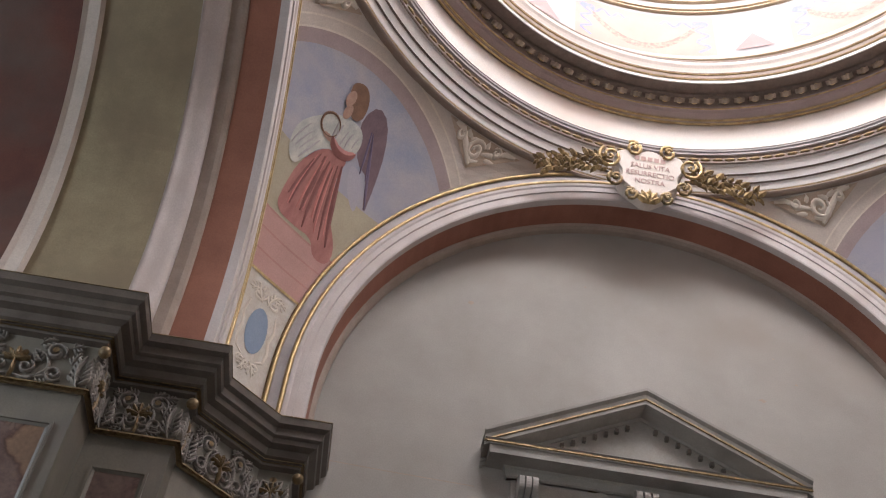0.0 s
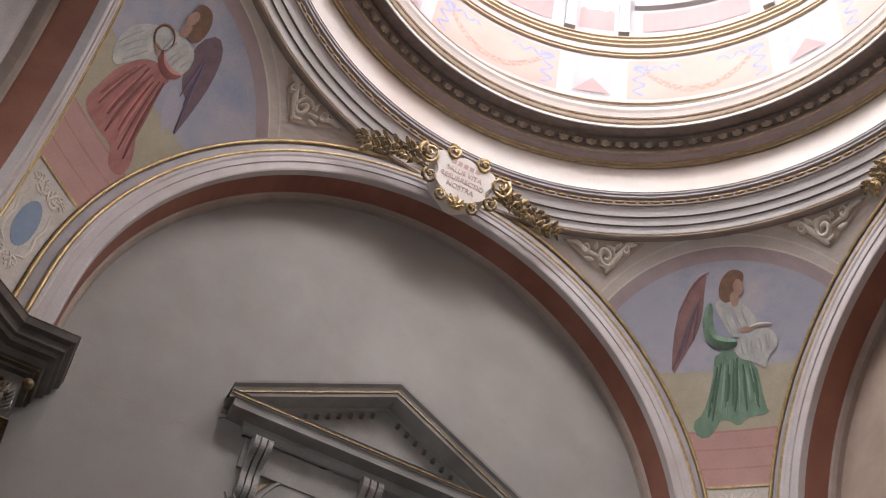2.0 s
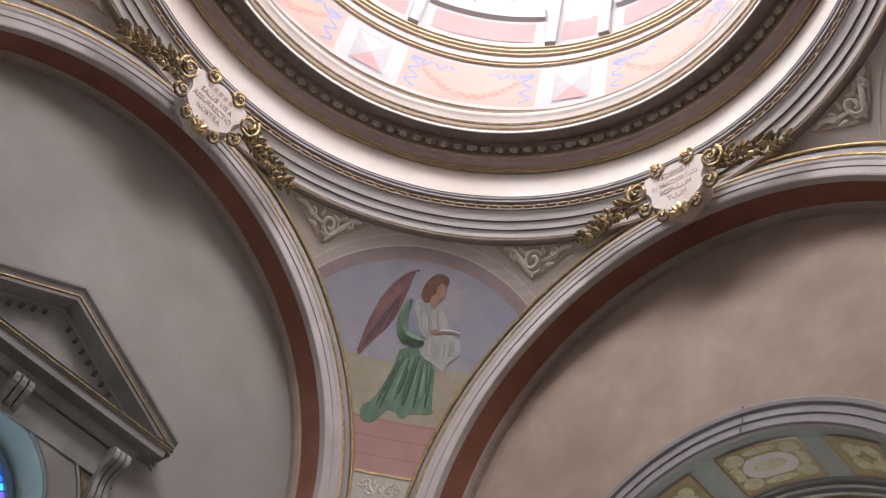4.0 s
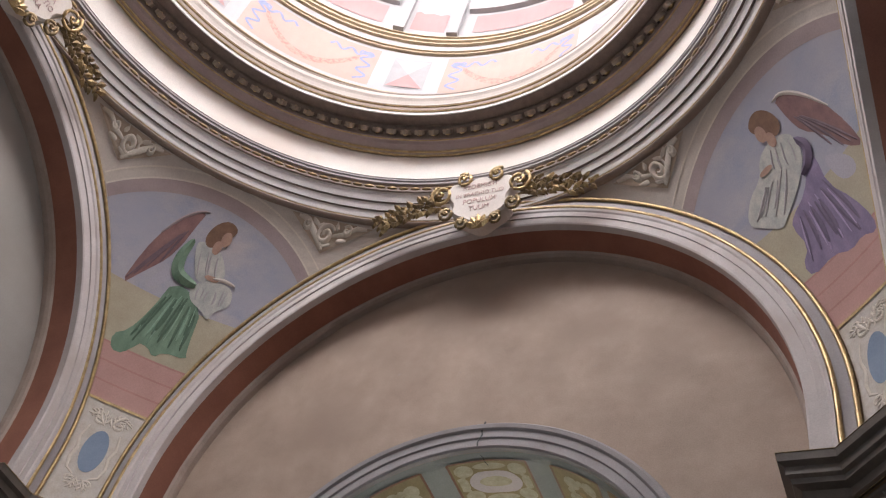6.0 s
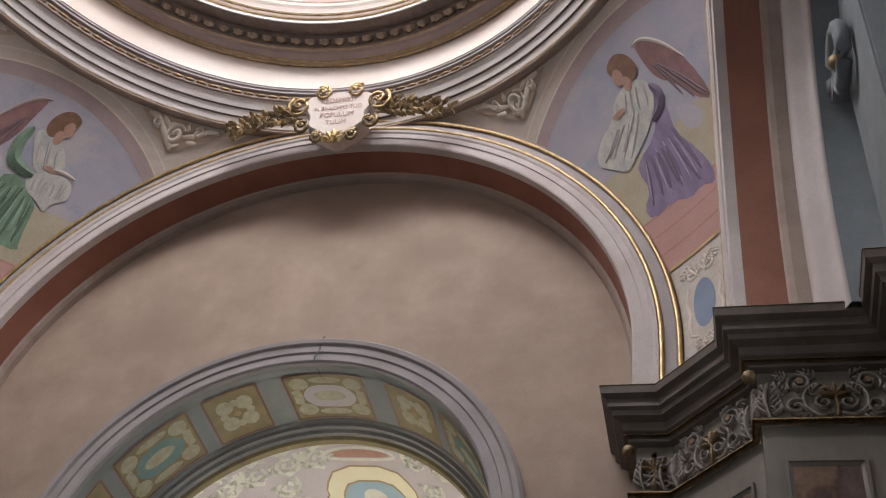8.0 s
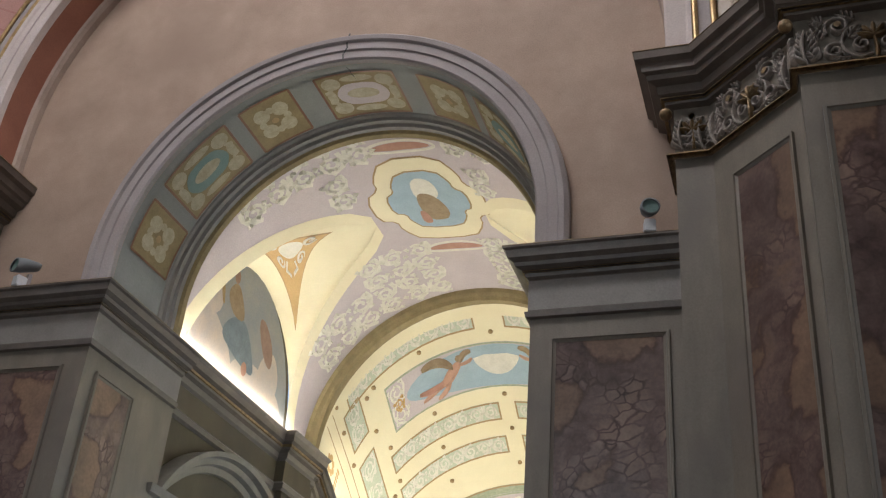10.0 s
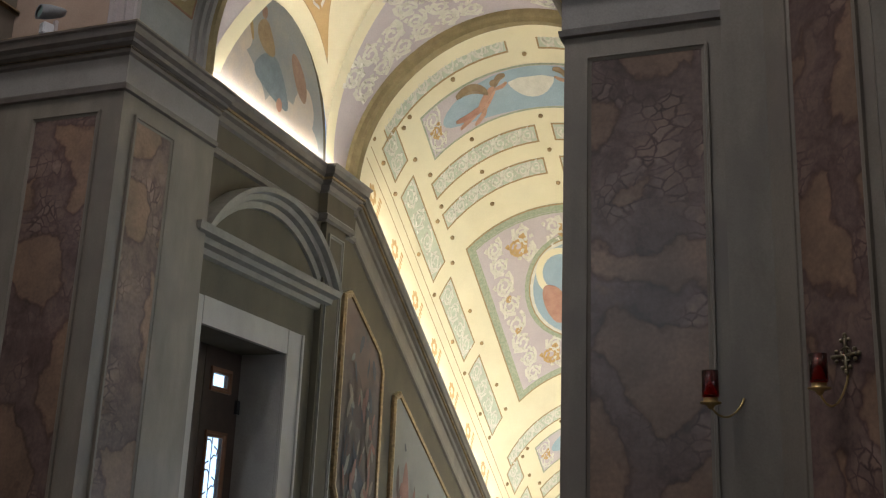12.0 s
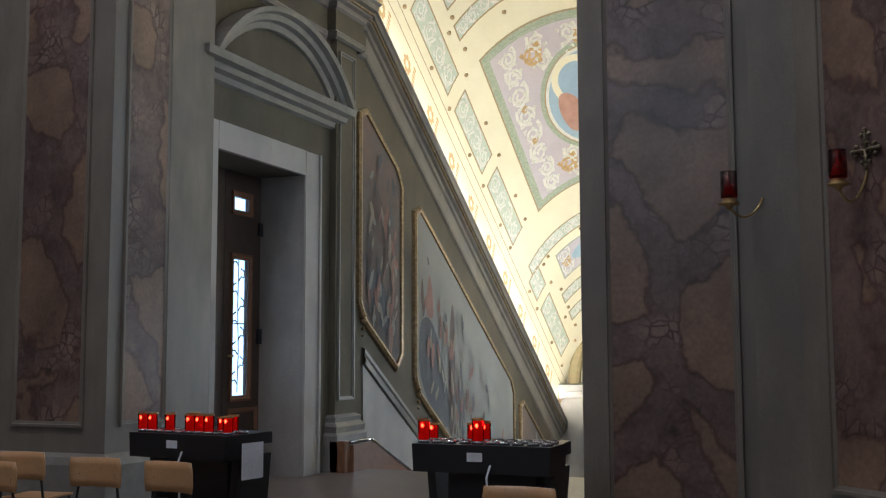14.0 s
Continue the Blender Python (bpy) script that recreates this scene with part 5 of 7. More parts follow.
for nm, path in PIERS.items():
    pier = thing("pier_" + nm, "giant pier with grey frames, marble panels and a dark cornice", "pier", kind="structure")
    bm = bmesh.new()
    sweep(bm, [(0, 0), (0, 8.04), (-0.12, 8.04), (-0.12, 0)], path)
    part("shaft", bm, "stone", pier, "grey-green painted shaft")
    bm = bmesh.new()
    sweep(bm, [(0, 0), (0.12, 0), (0.12, 0.30), (0.09, 0.34), (0.09, 0.37), (0.05, 0.41), (0.02, 0.45), (0, 0.47)], path)
    part("base", bm, "edgestone", pier)
    bm = bmesh.new()
    sweep(bm, [(0, 7.64), (0.06, 7.66), (0.08, 7.72), (0.12, 7.74), (0.13, 7.82), (0.20, 7.85), (0.21, 7.90), (0.245, 7.92), (0.25, 8.0), (0.30, 8.03), (0.31, 8.11), (0, 8.14)], path)
    part("cornice", bm, "darkcornice", pier, "dark brown moulded cornice")
    for o, z, w in ((0.085, 7.70, 0.022), (0.300, 8.112, 0.016), (0.04, 7.11, 0.030)):
        bm = bmesh.new()
        sweep(bm, [(o + w * math.cos(t), z + w * math.sin(t)) for t in [i * math.pi / 3 for i in range(6)]], path)
        part("gilt_fillet", bm, "oldgold", pier)
    for a, b in zip(path, path[1:]):
        put, length = seg_put(a, b)
        if nm == "southwest":
            continue
        if length < 0.62 and (abs(a[0]) == 5.4 or abs(b[0]) == 5.4 or abs(a[1]) == 5.4 or abs(b[1]) == 5.4):
            continue
        capital_relief(pier, put, length)
        if nm == "southeast" and 1.0 < length < 1.1:
            marble_panel(pier, put, 0.28, 0.88, 0.72, 6.72)
        elif nm == "southeast" and 1.1 < length < 1.2:
            marble_panel(pier, put, 0.19, 0.68, 0.72, 6.72)
        elif length > 0.6:
            marble_panel(pier, put, 0.18, length - 0.18, 0.72, 6.72)
    for k, (x, y) in enumerate(path[1:-1]):
        bm = bmesh.new()
        d0 = (Vector(path[k + 1]) - Vector(path[k])).normalized()
        d1 = (Vector(path[k + 2]) - Vector(path[k + 1])).normalized()
        if d0.x * d1.y - d0.y * d1.x < 0:
            continue
        m = Vector((d0.y + d1.y, -d0.x - d1.x)).normalized()
        bmesh.ops.create_uvsphere(bm, u_segments=10, v_segments=7, radius=0.06, matrix=Matrix.Translation((x + m.x * 0.09, y + m.y * 0.09, 7.55)))
        part("gilt_knob", bm, "dimgilt", pier, smooth=True)

# impost piers of the east opening: entablature and panels
imp = thing("impost_left", "grey impost pier with marble panels", "pier", kind="structure")
imp2 = thing("impost_right", "grey impost pier with marble panels", "pier", kind="structure")


def impost_profile(top):
    return [(0, top - 0.66), (0.04, top - 0.65), (0.05, top - 0.60), (0.02, top - 0.585), (0.02, top - 0.27), (0.05, top - 0.25), (0.06, top - 0.20), (0.13, top - 0.175), (0.14, top - 0.14), (0.19, top - 0.11), (0.205, top - 0.04), (0.23, top - 0.025), (0.23, top - 0.004), (0, top)]


LEFT_Y, RIGHT_Y = 2.10, -2.51
for par, pp, top, front, reveal in (
        (imp, [(5.3, 3.8), (5.3, LEFT_Y), (6.4, LEFT_Y), (7.0, LEFT_Y)], 6.61, (0.62, 1.40), (0.25, 0.86)),
        (imp2, [(7.0, RIGHT_Y), (6.4, RIGHT_Y), (5.3, RIGHT_Y), (5.3, -3.88)], 6.55, (0.235, 1.165), (0.24, 0.85))):
    bm = bmesh.new()
    sweep(bm, [(0, 0), (0, top - 0.03), (-0.1, top - 0.03), (-0.1, 0)], pp)
    part("shaft", bm, "stone", par)
    bm = bmesh.new()
    sweep(bm, impost_profile(top), pp)
    part("impost_cornice", bm, "impost", par, "brown-grey moulded impost cornice")
    bm = bmesh.new()
    sweep(bm, [(0.023, top - 0.575), (0.023, top - 0.28)], pp)
    part("impost_frieze", bm, "impfrieze", par, "pale grey plain frieze")
    for o, z, w in ((0.226, top - 0.006, 0.008), (0.066, top - 0.205, 0.012)):
        bm = bmesh.new()
        sweep(bm, [(o + w * math.cos(t), z + w * math.sin(t)) for t in [i * math.pi / 3 for i in range(6)]], pp)
        part("gilt_fillet", bm, "oldgold", par)
    bm = bmesh.new()
    bh = 0.0 if par is imp else 0.4
    sweep(bm, [(0, 0), (0.08, 0), (0.08, 0.55 - bh), (0.05, 0.62 - bh), (0, 0.66 - bh)], pp)
    part("base", bm, "edgestone", par)
    for a, b in zip(pp, pp[1:]):
        put, length = seg_put(a, b)
        if length > 1.0:
            u0, u1 = front if a[0] == b[0] else reveal
            marble_panel(par, put, u0, u1, 0.95 if par is imp else 0.45, top - 0.90)

# floor
floor = thing("floor", "worn reddish stone floor", "floor", kind="structure")
bm = bmesh.new()
box(bm, (-12, -12, -0.3), (10.6, 7, 0))
part("slab", bm, "floor", floor)

# ---- unseen slab, added to keep stray sunlight out of the crossing ----
roof = thing("roof", "unseen slab round the drum that blocks the sun", "roof", kind="structure")
bm = bmesh.new()
lathe(bm, [(4.27, 14.96), (16, 14.96), (16, 15.1), (4.27, 15.1)], 48)
part("deck", bm, "brownfillet", roof)

# ---- stair hall beyond the east opening ----
YL, YR, YM, VR = 2.3, -2.74, -0.22, 2.52
SX, SZ, SL = 11.3, 6.82, 0.64         # where the stair begins, springing there, its fall


def spring(x):
    return SZ - SL * max(x - SX, 0)


def vault_put(x, phi, off=0.0):
    return (x, YM + (VR - off) * math.cos(radians(phi)), spring(x) + (VR - off) * math.sin(radians(phi)))


hall = thing("hall_vault", "cream painted barrel vault falling with the stair", "vault", kind="structure")
bm = bmesh.new()
patch(bm, vault_put, 11.0, 23.0, 0, 180, 24, 40, 0)
part("plaster", bm, "vaultcream", hall, smooth=True)
bm = bmesh.new()
XA, XB, XM, TIP = 7.15, 10.2, 8.6, 72.0   # bay with a side lunette


def groin(phi):
    f = min(phi / TIP, 1.0)
    h = math.sqrt(max(1 - f * f, 0)) * 0.35 + (1 - f) * 0.65
    return XM - (XM - XA) * h, XM + (XB - XM) * h


n = 24
for side in (1, -1):
    ang = lambda p: p if side == 1 else 180 - p
    ph = [90 * i / n for i in range(n + 1)]
    ph = sorted(set(ph + [TIP]))
    grid(bm, [[vault_put(6.4 + (groin(p)[0] - 6.4) * j / 6, ang(p)) for j in range(7)] for p in ph])
    grid(bm, [[vault_put(groin(p)[1] + (11.05 - groin(p)[1]) * j / 6, ang(p)) for j in range(7)] for p in ph])
part("bay_plaster", bm, "vaultlilac", hall, "lilac painted vault with white scrolls", smooth=True)


def cell_rows(k0, k1, m, side):
    """Side cell between the two groins: each row is an arch from groin to groin."""
    rows = []
    for i in range(m + 1):
        p = TIP * (i / m) ** 0.8 * 0.9999
        a, b = groin(p)
        x0, y0, z0 = vault_put(a, p)
        zt = 8.62 + (9.24 - 8.62) * (i / m)
        row = []
        for j in range(17):
            t = math.pi * (k0 + (k1 - k0) * j / 16)
            row.append((XM + (a - XM) * math.cos(t) if math.cos(t) > 0 else XM - (b - XM) * math.cos(t), y0 if side == 1 else 2 * YM - y0, z0 + max(zt - z0, 0) * math.sin(t)))
        rows.append(row)
    return rows


for side in (1, -1):
    bm = bmesh.new()
    grid(bm, cell_rows(0, 1, 12, side))
    part("side_cell", bm, "vaultcream", hall, smooth=True)
    # cream bands along the groins
    for e in (0, 1):
        bm = bmesh.new()
        ribbon(bm, lambda u, v, o: vault_put(u, v if side == 1 else 180 - v, o + 0.006), [(groin(p)[e] + (-0.12 if e == 0 else 0.12), p) for p in [TIP * i / 14 for i in range(15)]], 0.26, 0.0)
        part("groin_band", bm, "vaultcream", hall)
# orange field with a shield in the near cell: a triangle with its point down


def cell_at(i, k, off=0.0):
    """A place on the north cell: i from the wall to the tip, k from groin to groin."""
    p = TIP * max(i, 0.0) ** 0.8 * 0.9999
    a, b = groin(p)
    x0, y0, z0 = vault_put(a, p)
    t = math.pi * k
    x = XM + (a - XM) * math.cos(t) if math.cos(t) > 0 else XM - (b - XM) * math.cos(t)
    return (x, y0 - 0.012 - off, z0 + max(8.62 + 0.62 * i - z0, 0) * math.sin(t) - 0.012 - off)


def tri_put(u, v, off=0.0):
    """u runs along the upper edge, v from there down to the point."""
    e = (0.30 + 0.46 * u, 0.26 + 0.10 * u)
    return cell_at(e[0] + (0.20 - e[0]) * v, e[1] + (0.82 - e[1]) * v, off)


for m, g, off, nm in (("vaulttan", 0.0, 0.0, "orange_field_edge"), ("vaultorange", 0.035, 0.006, "orange_field")):
    bm = bmesh.new()
    grid(bm, [[tri_put(g + (1 - 2 * g) * i / 10, g + (0.99 - 2 * g) * j / 10, off) for i in range(11)] for j in range(11)])
    part(nm, bm, m, hall)
bm = bmesh.new()
blob(bm, tri_put, ellipse(0.50, 0.24, 0.22, 0.15), 0.012, 3)
for q in (-1, 1):
    rib(bm, tri_put, spiral(0.50 + q * 0.28, 0.12, 0.10, 1.3, 0, 16, q), 0.05, 0.012, 0.012)
    rib(bm, tri_put, spiral(0.50 + q * 0.26, 0.40, 0.09, 1.3, 0, 16, -q), 0.05, 0.012, 0.012)
    rib(bm, tri_put, [(0.5 + q * 0.1, 0.42), (0.5 + q * 0.2, 0.52), (0.5 + q * 0.05, 0.58)], 0.07, 0.012, 0.012)
part("painted_shield", bm, "vaultwhite", hall)
# lunette paintings on the side walls
for side, y in ((1, YL - 0.012), (-1, YR + 0.012)):
    bm = bmesh.new()
    blob(bm, lambda u, v, o: (u, y, v), [(XM - 1.42, 6.84)] + [(XM + 1.45 * math.cos(t), 6.84 + 1.78 * math.sin(t)) for t in [math.pi * (1 - i / 20) for i in range(21)]], 0)
    part("lunette_sky", bm, "lunettesky", hall, "painted lunette, pale at its foot")
    layers = (
        ("cloud", [(7.0, 6.86), (8.4, 6.86), (8.3, 7.25), (7.8, 7.6), (7.35, 7.75), (7.1, 7.4)], "lunettecloud"),
        ("cloud", [(8.2, 6.86), (9.95, 6.86), (9.75, 7.25), (9.0, 7.4), (8.4, 7.3)], "lunettecloud"),
        ("cloud", [(9.0, 7.2), (9.6, 7.1), (9.7, 7.45), (9.45, 7.8), (9.15, 7.65)], "lunettecloud"),
        ("cloud", [(7.45, 7.5), (7.85, 7.6), (7.9, 8.0), (7.65, 8.1), (7.4, 7.85)], "lunettecloud"),
        ("umber_mass", [(8.85, 8.05), (9.05, 8.12), (9.4, 7.8), (9.4, 7.45), (9.1, 7.6)], "umbermass"),
        ("mantle", [(7.9, 7.42), (8.16, 7.76), (8.5, 7.84), (8.75, 7.6), (8.98, 7.18), (8.6, 7.2), (8.25, 7.28)], "mantle"),
        ("pale_tunic", [(7.92, 7.98), (8.08, 8.22), (8.26, 8.2), (8.52, 7.8), (8.18, 7.74)], "tunic"),
        ("tablet", [(7.68, 8.2), (7.76, 8.22), (7.92, 7.8), (7.84, 7.78)], "vaulttan"),
        ("pale_patch", ellipse(8.1, 8.3, 0.075, 0.10, 12), "umbermass"),
        ("pink_tail", ellipse(8.66, 7.2, 0.08, 0.10, 12), "coral"),
    )
    for k, (nm, pts, m) in enumerate(layers):
        bm = bmesh.new()
        blob(bm, lambda u, v, o: (u, y - side * (0.0025 + 0.0015 * k), v), smoothed(pts, 2), 0)
        part("painted_" + nm, bm, m, hall)


def vm_put(x, v, off=0.0):            # the same, with the way round the vault in metres
    return vault_put(x, math.degrees(v / VR), off)


# painted medallion of the bay
for pts_k, m, off in ((1.0, "vaulttan", 0.004), (0.97, "vaultcream", 0.008), (0.70, "vaulttan", 0.012), (0.67, "vaultblue", 0.016)):
    bm = bmesh.new()
    outline = []
    for x, p in ((-1.0, -7), (-1.0, 7), (-0.62, 11), (-0.40, 11), (-0.28, 15), (0.28, 15), (0.40, 11), (0.62, 11), (1.0, 7), (1.0, -7), (0.62, -11), (0.40, -11), (0.28, -15), (-0.28, -15), (-0.40, -11), (-0.62, -11)):
        outline.append((8.25 + x * pts_k, 92 + p * pts_k * 1.25))
    blob(bm, vault_put, smoothed(outline, 1), off, 5)
    part("medallion", bm, m, hall)
for k, (pts, m) in enumerate((([(7.72, 88.5), (7.74, 95.5), (8.2, 96.5), (8.3, 88)], "vaultwhite"), ([(8.05, 88), (8.1, 94), (8.5, 97), (8.75, 95), (8.72, 88)], "tunic"), ([(8.45, 87), (8.5, 89), (8.8, 90), (8.78, 86.5)], "coral"))):
    bm = bmesh.new()
    blob(bm, vault_put, smoothed(pts), 0.022 + 0.003 * k)
    part("medallion_shape", bm, m, hall)
for x0 in (7.02, 9.48):
    bm = bmesh.new()
    blob(bm, vault_put, ellipse(x0, 92, 0.08, 9), 0.006, 3)
    part("small_tablet", bm, "coral", hall)
    bm = bmesh.new()
    ribbon(bm, vm_put, ellipse(x0, 92 * VR * math.pi / 180, 0.12, 0.46, 28), 0.05, 0.008, closed=True)
    part("tablet_frame", bm, "vaultwhite", hall)


def scrolls(x0, x1, p0, p1, m, parent, nx, np_, off=0.008, width=0.03):
    """Rows of painted acanthus spirals over a panel."""
    bm = bmesh.new()
    k = VR * math.pi / 180
    for i in range(nx):
        for j in range(np_):
            cx = x0 + (x1 - x0) * (i + 0.5) / nx
            cp = p0 + (p1 - p0) * (j + 0.5) / np_
            r = 0.42 * min((x1 - x0) / nx, (p1 - p0) * k / np_)
            h = 1 if (i + j) % 2 else -1
            pts = [(cx + a, cp * k + b) for a, b in spiral(0, 0, r, 1.5, 0.7 * i + 1.9 * j, 16, h)]
            ribbon(bm, vm_put, pts, width, off)
            ribbon(bm, vm_put, [(cx - r * 1.2, cp * k - h * r * 0.9), (cx - r * 0.3, cp * k - h * r * 1.1), (cx + r * 0.6, cp * k - h * r * 0.8), (cx + r * 1.2, cp * k + h * r * 0.3)], width * 1.3, off)
            for t in range(7):
                a = 0.7 * i + t * 0.9
                f = 0.55 + 0.5 * (t % 2)
                lx, lp = cx + r * f * math.cos(a), cp * k + r * f * math.sin(a)
                ribbon(bm, vm_put, [(lx, lp), (lx + r * 0.30 * math.cos(a + h), lp + r * 0.30 * math.sin(a + h)), (lx + r * 0.48 * math.cos(a + 1.7 * h), lp + r * 0.48 * math.sin(a + 1.7 * h))], width * 1.7, off, taper=True)
    return part("painted_scrolls", bm, m, parent)


for a, b, c, d, u, v in ((6.5, 7.25, 40, 84, 2, 5), (7.3, 8.0, 60, 76, 2, 1), (9.25, 10.7, 57, 84, 4, 3), (9.85, 10.7, 28, 57, 2, 3), (6.6, 7.2, 104, 140, 2, 4), (9.2, 10.7, 100, 128, 4, 3), (7.4, 8.1, 106, 118, 2, 1)):
    scrolls(a, b, c, d, "vaultwhite", hall, u, v, 0.008, 0.055)


def panel(x0, x1, p0, p1, m, edge, parent, off=0.004):
    bm = bmesh.new()
    patch(bm, vault_put, x0, x1, p0, p1, max(2, int((x1 - x0) * 3)), max(2, int((p1 - p0) / 5)), off)
    part("painted_panel", bm, m, parent)
    bm = bmesh.new()
    k = VR * math.pi / 180
    w = 0.028
    for xa, xb, pa, pb in ((x0, x1, p0, p0 + w / k), (x0, x1, p1 - w / k, p1), (x0, x0 + w, p0, p1), (x1 - w, x1, p0, p1)):
        patch(bm, vault_put, xa, xb, pa, pb, max(1, int((xb - xa) * 3)), max(1, int((pb - pa) / 5)), off + 0.005)
    part("painted_edge", bm, edge, parent)


stud = bmesh.new()
bmesh.ops.create_uvsphere(stud, u_segments=8, v_segments=5, radius=0.04)
stud0 = part("gilt_stud", stud, "vaulttan", hall, smooth=True)
stud0.location = vault_put(11.35, 22, 0.01)


def put_stud(x, p):
    ob = stud0.copy()
    scene.collection.objects.link(ob)
    ob.location = vault_put(x, p, 0.01)


def mirror(p0, p1):
    return ((p0, p1), (180 - p1, 180 - p0))


for base in (0.0, 7.15):
    for p0, p1 in mirror(28, 84.5):
        panel(11.34 + base, 11.66 + base, p0, p1, "vaultgreen", "vaulttan", hall)
        scrolls(11.37 + base, 11.63 + base, p0 + 1, p1 - 1, "vaultwhite", hall, 1, 9)
    for p0, p1 in mirror(24, 34):
        for xa, xb in ((11.6, 12.2), (12.45, 14.1), (14.4, 15.85), (16.12, 17.7)):
            if xb + base < 22.5:
                panel(xa + base, xb + base, p0, p1, "vaultgreen", "vaulttan", hall)
                scrolls(xa + base, xb + base, p0 + 1, p1 - 1, "vaultwhite", hall, max(2, round((xb - xa) * 2.6)), 1)
    panel(11.88 + base, 12.6 + base, 45, 135, "vaultlilac", "vaultleaf", hall)
    for p0, p1 in mirror(45, 54):
        scrolls(11.9 + base, 12.58 + base, p0, p1, "vaultwhite", hall, 2, 1)
        scrolls(12.1 + base, 12.4 + base, p0 + 2, p1 - 2, "vaultorange", hall, 1, 1, 0.012)
    bm = bmesh.new()
    blob(bm, vault_put, ellipse(12.24 + base, 90, 0.33, 37, 32), 0.010, 6)
    part("painted_oval", bm, "vaultblue", hall)
    bm = bmesh.new()
    blob(bm, vault_put, smoothed([(12.06 + base, 81), (12.06 + base, 99), (12.2 + base, 98), (12.36 + base, 94), (12.4 + base, 90), (12.36 + base, 86), (12.2 + base, 82)], 1), 0.016, 4)
    part("painted_veil", bm, "vaultwhite", hall)

    def daub(pts, m, width, off, side):
        b2 = bmesh.new()
        ribbon(b2, vm_put, smoothed([(x + base, (90 + side * p) * VR * math.pi / 180) for x, p in pts], 2, False), width, off, taper=True)
        part("painted_shape", b2, m, hall)

    for s in (-1, 1):
        daub([(12.16, 17), (12.03, 20), (11.97, 24), (12.0, 29)], "tunic", 0.15, 0.016, s)
        daub([(12.10, 14), (11.98, 12), (11.97, 9)], "tunic", 0.10, 0.016, s)
        daub([(12.10, 14), (12.20, 17), (12.32, 20), (12.36, 22)], "rosebuff", 0.17, 0.019, s)
        daub([(12.30, 20), (12.40, 25), (12.47, 31)], "rosebuff", 0.085, 0.020, s)
        daub([(12.34, 19), (12.46, 21), (12.54, 25)], "rosebuff", 0.085, 0.020, s)
        daub([(12.14, 15), (12.13, 11), (12.08, 9)], "rosebuff", 0.06, 0.021, s)
        daub([(12.26, 17), (12.34, 21), (12.37, 27), (12.33, 32)], "coral", 0.11, 0.024, s)
        bm = bmesh.new()
        blob(bm, vault_put, ellipse(12.03 + base, 90 + s * 14.2, 0.055, 1.3, 12), 0.026, 2)
        part("painted_shape", bm, "tunic", hall)
    for x0, x1 in ((12.85, 13.15), (13.42, 13.72)):
        for p0, p1 in mirror(40, 87):
            panel(x0 + base, x1 + base, p0, p1, "vaultgreen", "vaulttan", hall)
            scrolls(x0 + base, x1 + base, p0 + 1, p1 - 1, "vaultwhite", hall, 1, 8)
    if base == 0:
        panel(14.28, 17.8, 45, 135, "vaultleaf", "vaulttan", hall)
        panel(14.42, 17.66, 48.5, 131.5, "vaultlilac", "vaultleaf", hall, 0.009)
        for a, b, c, d in ((14.5, 15.2, 50, 130), (16.9, 17.6, 50, 130), (15.2, 16.9, 50, 62), (15.2, 16.9, 118, 130)):
            scrolls(a, b, c, d, "vaultwhite", hall, max(2, round((b - a) * 2.4)), max(1, round((d - c) / 14)), 0.018, 0.05)
            scrolls(a + 0.15, b - 0.15, c + 5, d - 5, "vaultorange", hall, max(1, round((b - a) * 1.4)), max(1, round((d - c) / 24)), 0.022, 0.05)
        for k, m in ((1.0, "vaultleaf"), (0.93, "vaulttan"), (0.91, "vaultwhite"), (0.86, "vaultblue")):
            bm = bmesh.new()
            blob(bm, vault_put, ellipse(16.05, 90, 1.2 * k, 27 * k, 36), 0.026 + (1 - k) * 0.06, 6)
            part("painted_medallion", bm, m, hall)
        bm = bmesh.new()
        ribbon(bm, vm_put, ellipse(15.6, 82 * VR * math.pi / 180, 0.45, 0.44, 24, 20, 330), 0.13, 0.045)
        part("painted_scroll_band", bm, "vaultcream", hall)
        for pts, m in (([(15.7, 72), (15.9, 80), (16.5, 82), (16.7, 74), (16.2, 70)], "coral"), ([(15.5, 86), (15.9, 92), (16.6, 94), (16.7, 86)], "vaultorange"), ([(15.3, 84), (15.35, 92), (15.6, 92), (15.6, 84)], "flesh")):
            bm = bmesh.new()
            blob(bm, vault_put, smoothed(pts), 0.046, 4)
            part("painted_shape", bm, m, hall)
    for x in (11.76, 12.3, 13.43, 14.25, 15.27, 16.0, 17.0, 17.62):
        for p in (22, 37, 143, 158):
            if x + base < 22:
                put_stud(x + base, p)
    for x in (11.72, 12.72, 13.3, 13.9):
        for p in (41, 62, 90, 118, 139):
            put_stud(x + base, p)
for i in range(11):
    x = 11.75 + i * 1.0
    bm = bmesh.new()
    for k in range(7):
        t = math.pi * 2 * k / 7
        blob(bm, vault_put, ellipse(x + 0.10 * math.cos(t), 9.5 + 2.0 * math.sin(t), 0.05, 1.0, 8), 0.006, 1)
    for k in range(5):
        blob(bm, vault_put, ellipse(x + 0.26, 7.0 + 1.4 * k, 0.06, 0.6, 6), 0.006, 1)
    part("ochre_floret", bm, "vaultorange", hall)
for p in (15.5, 20.0, 164.5, 160.0):
    bm = bmesh.new()
    ribbon(bm, vault_put, [(11.2 + i, p) for i in range(12)], 0.4, 0.004)
    part("painted_line", bm, "vaulttan", hall)
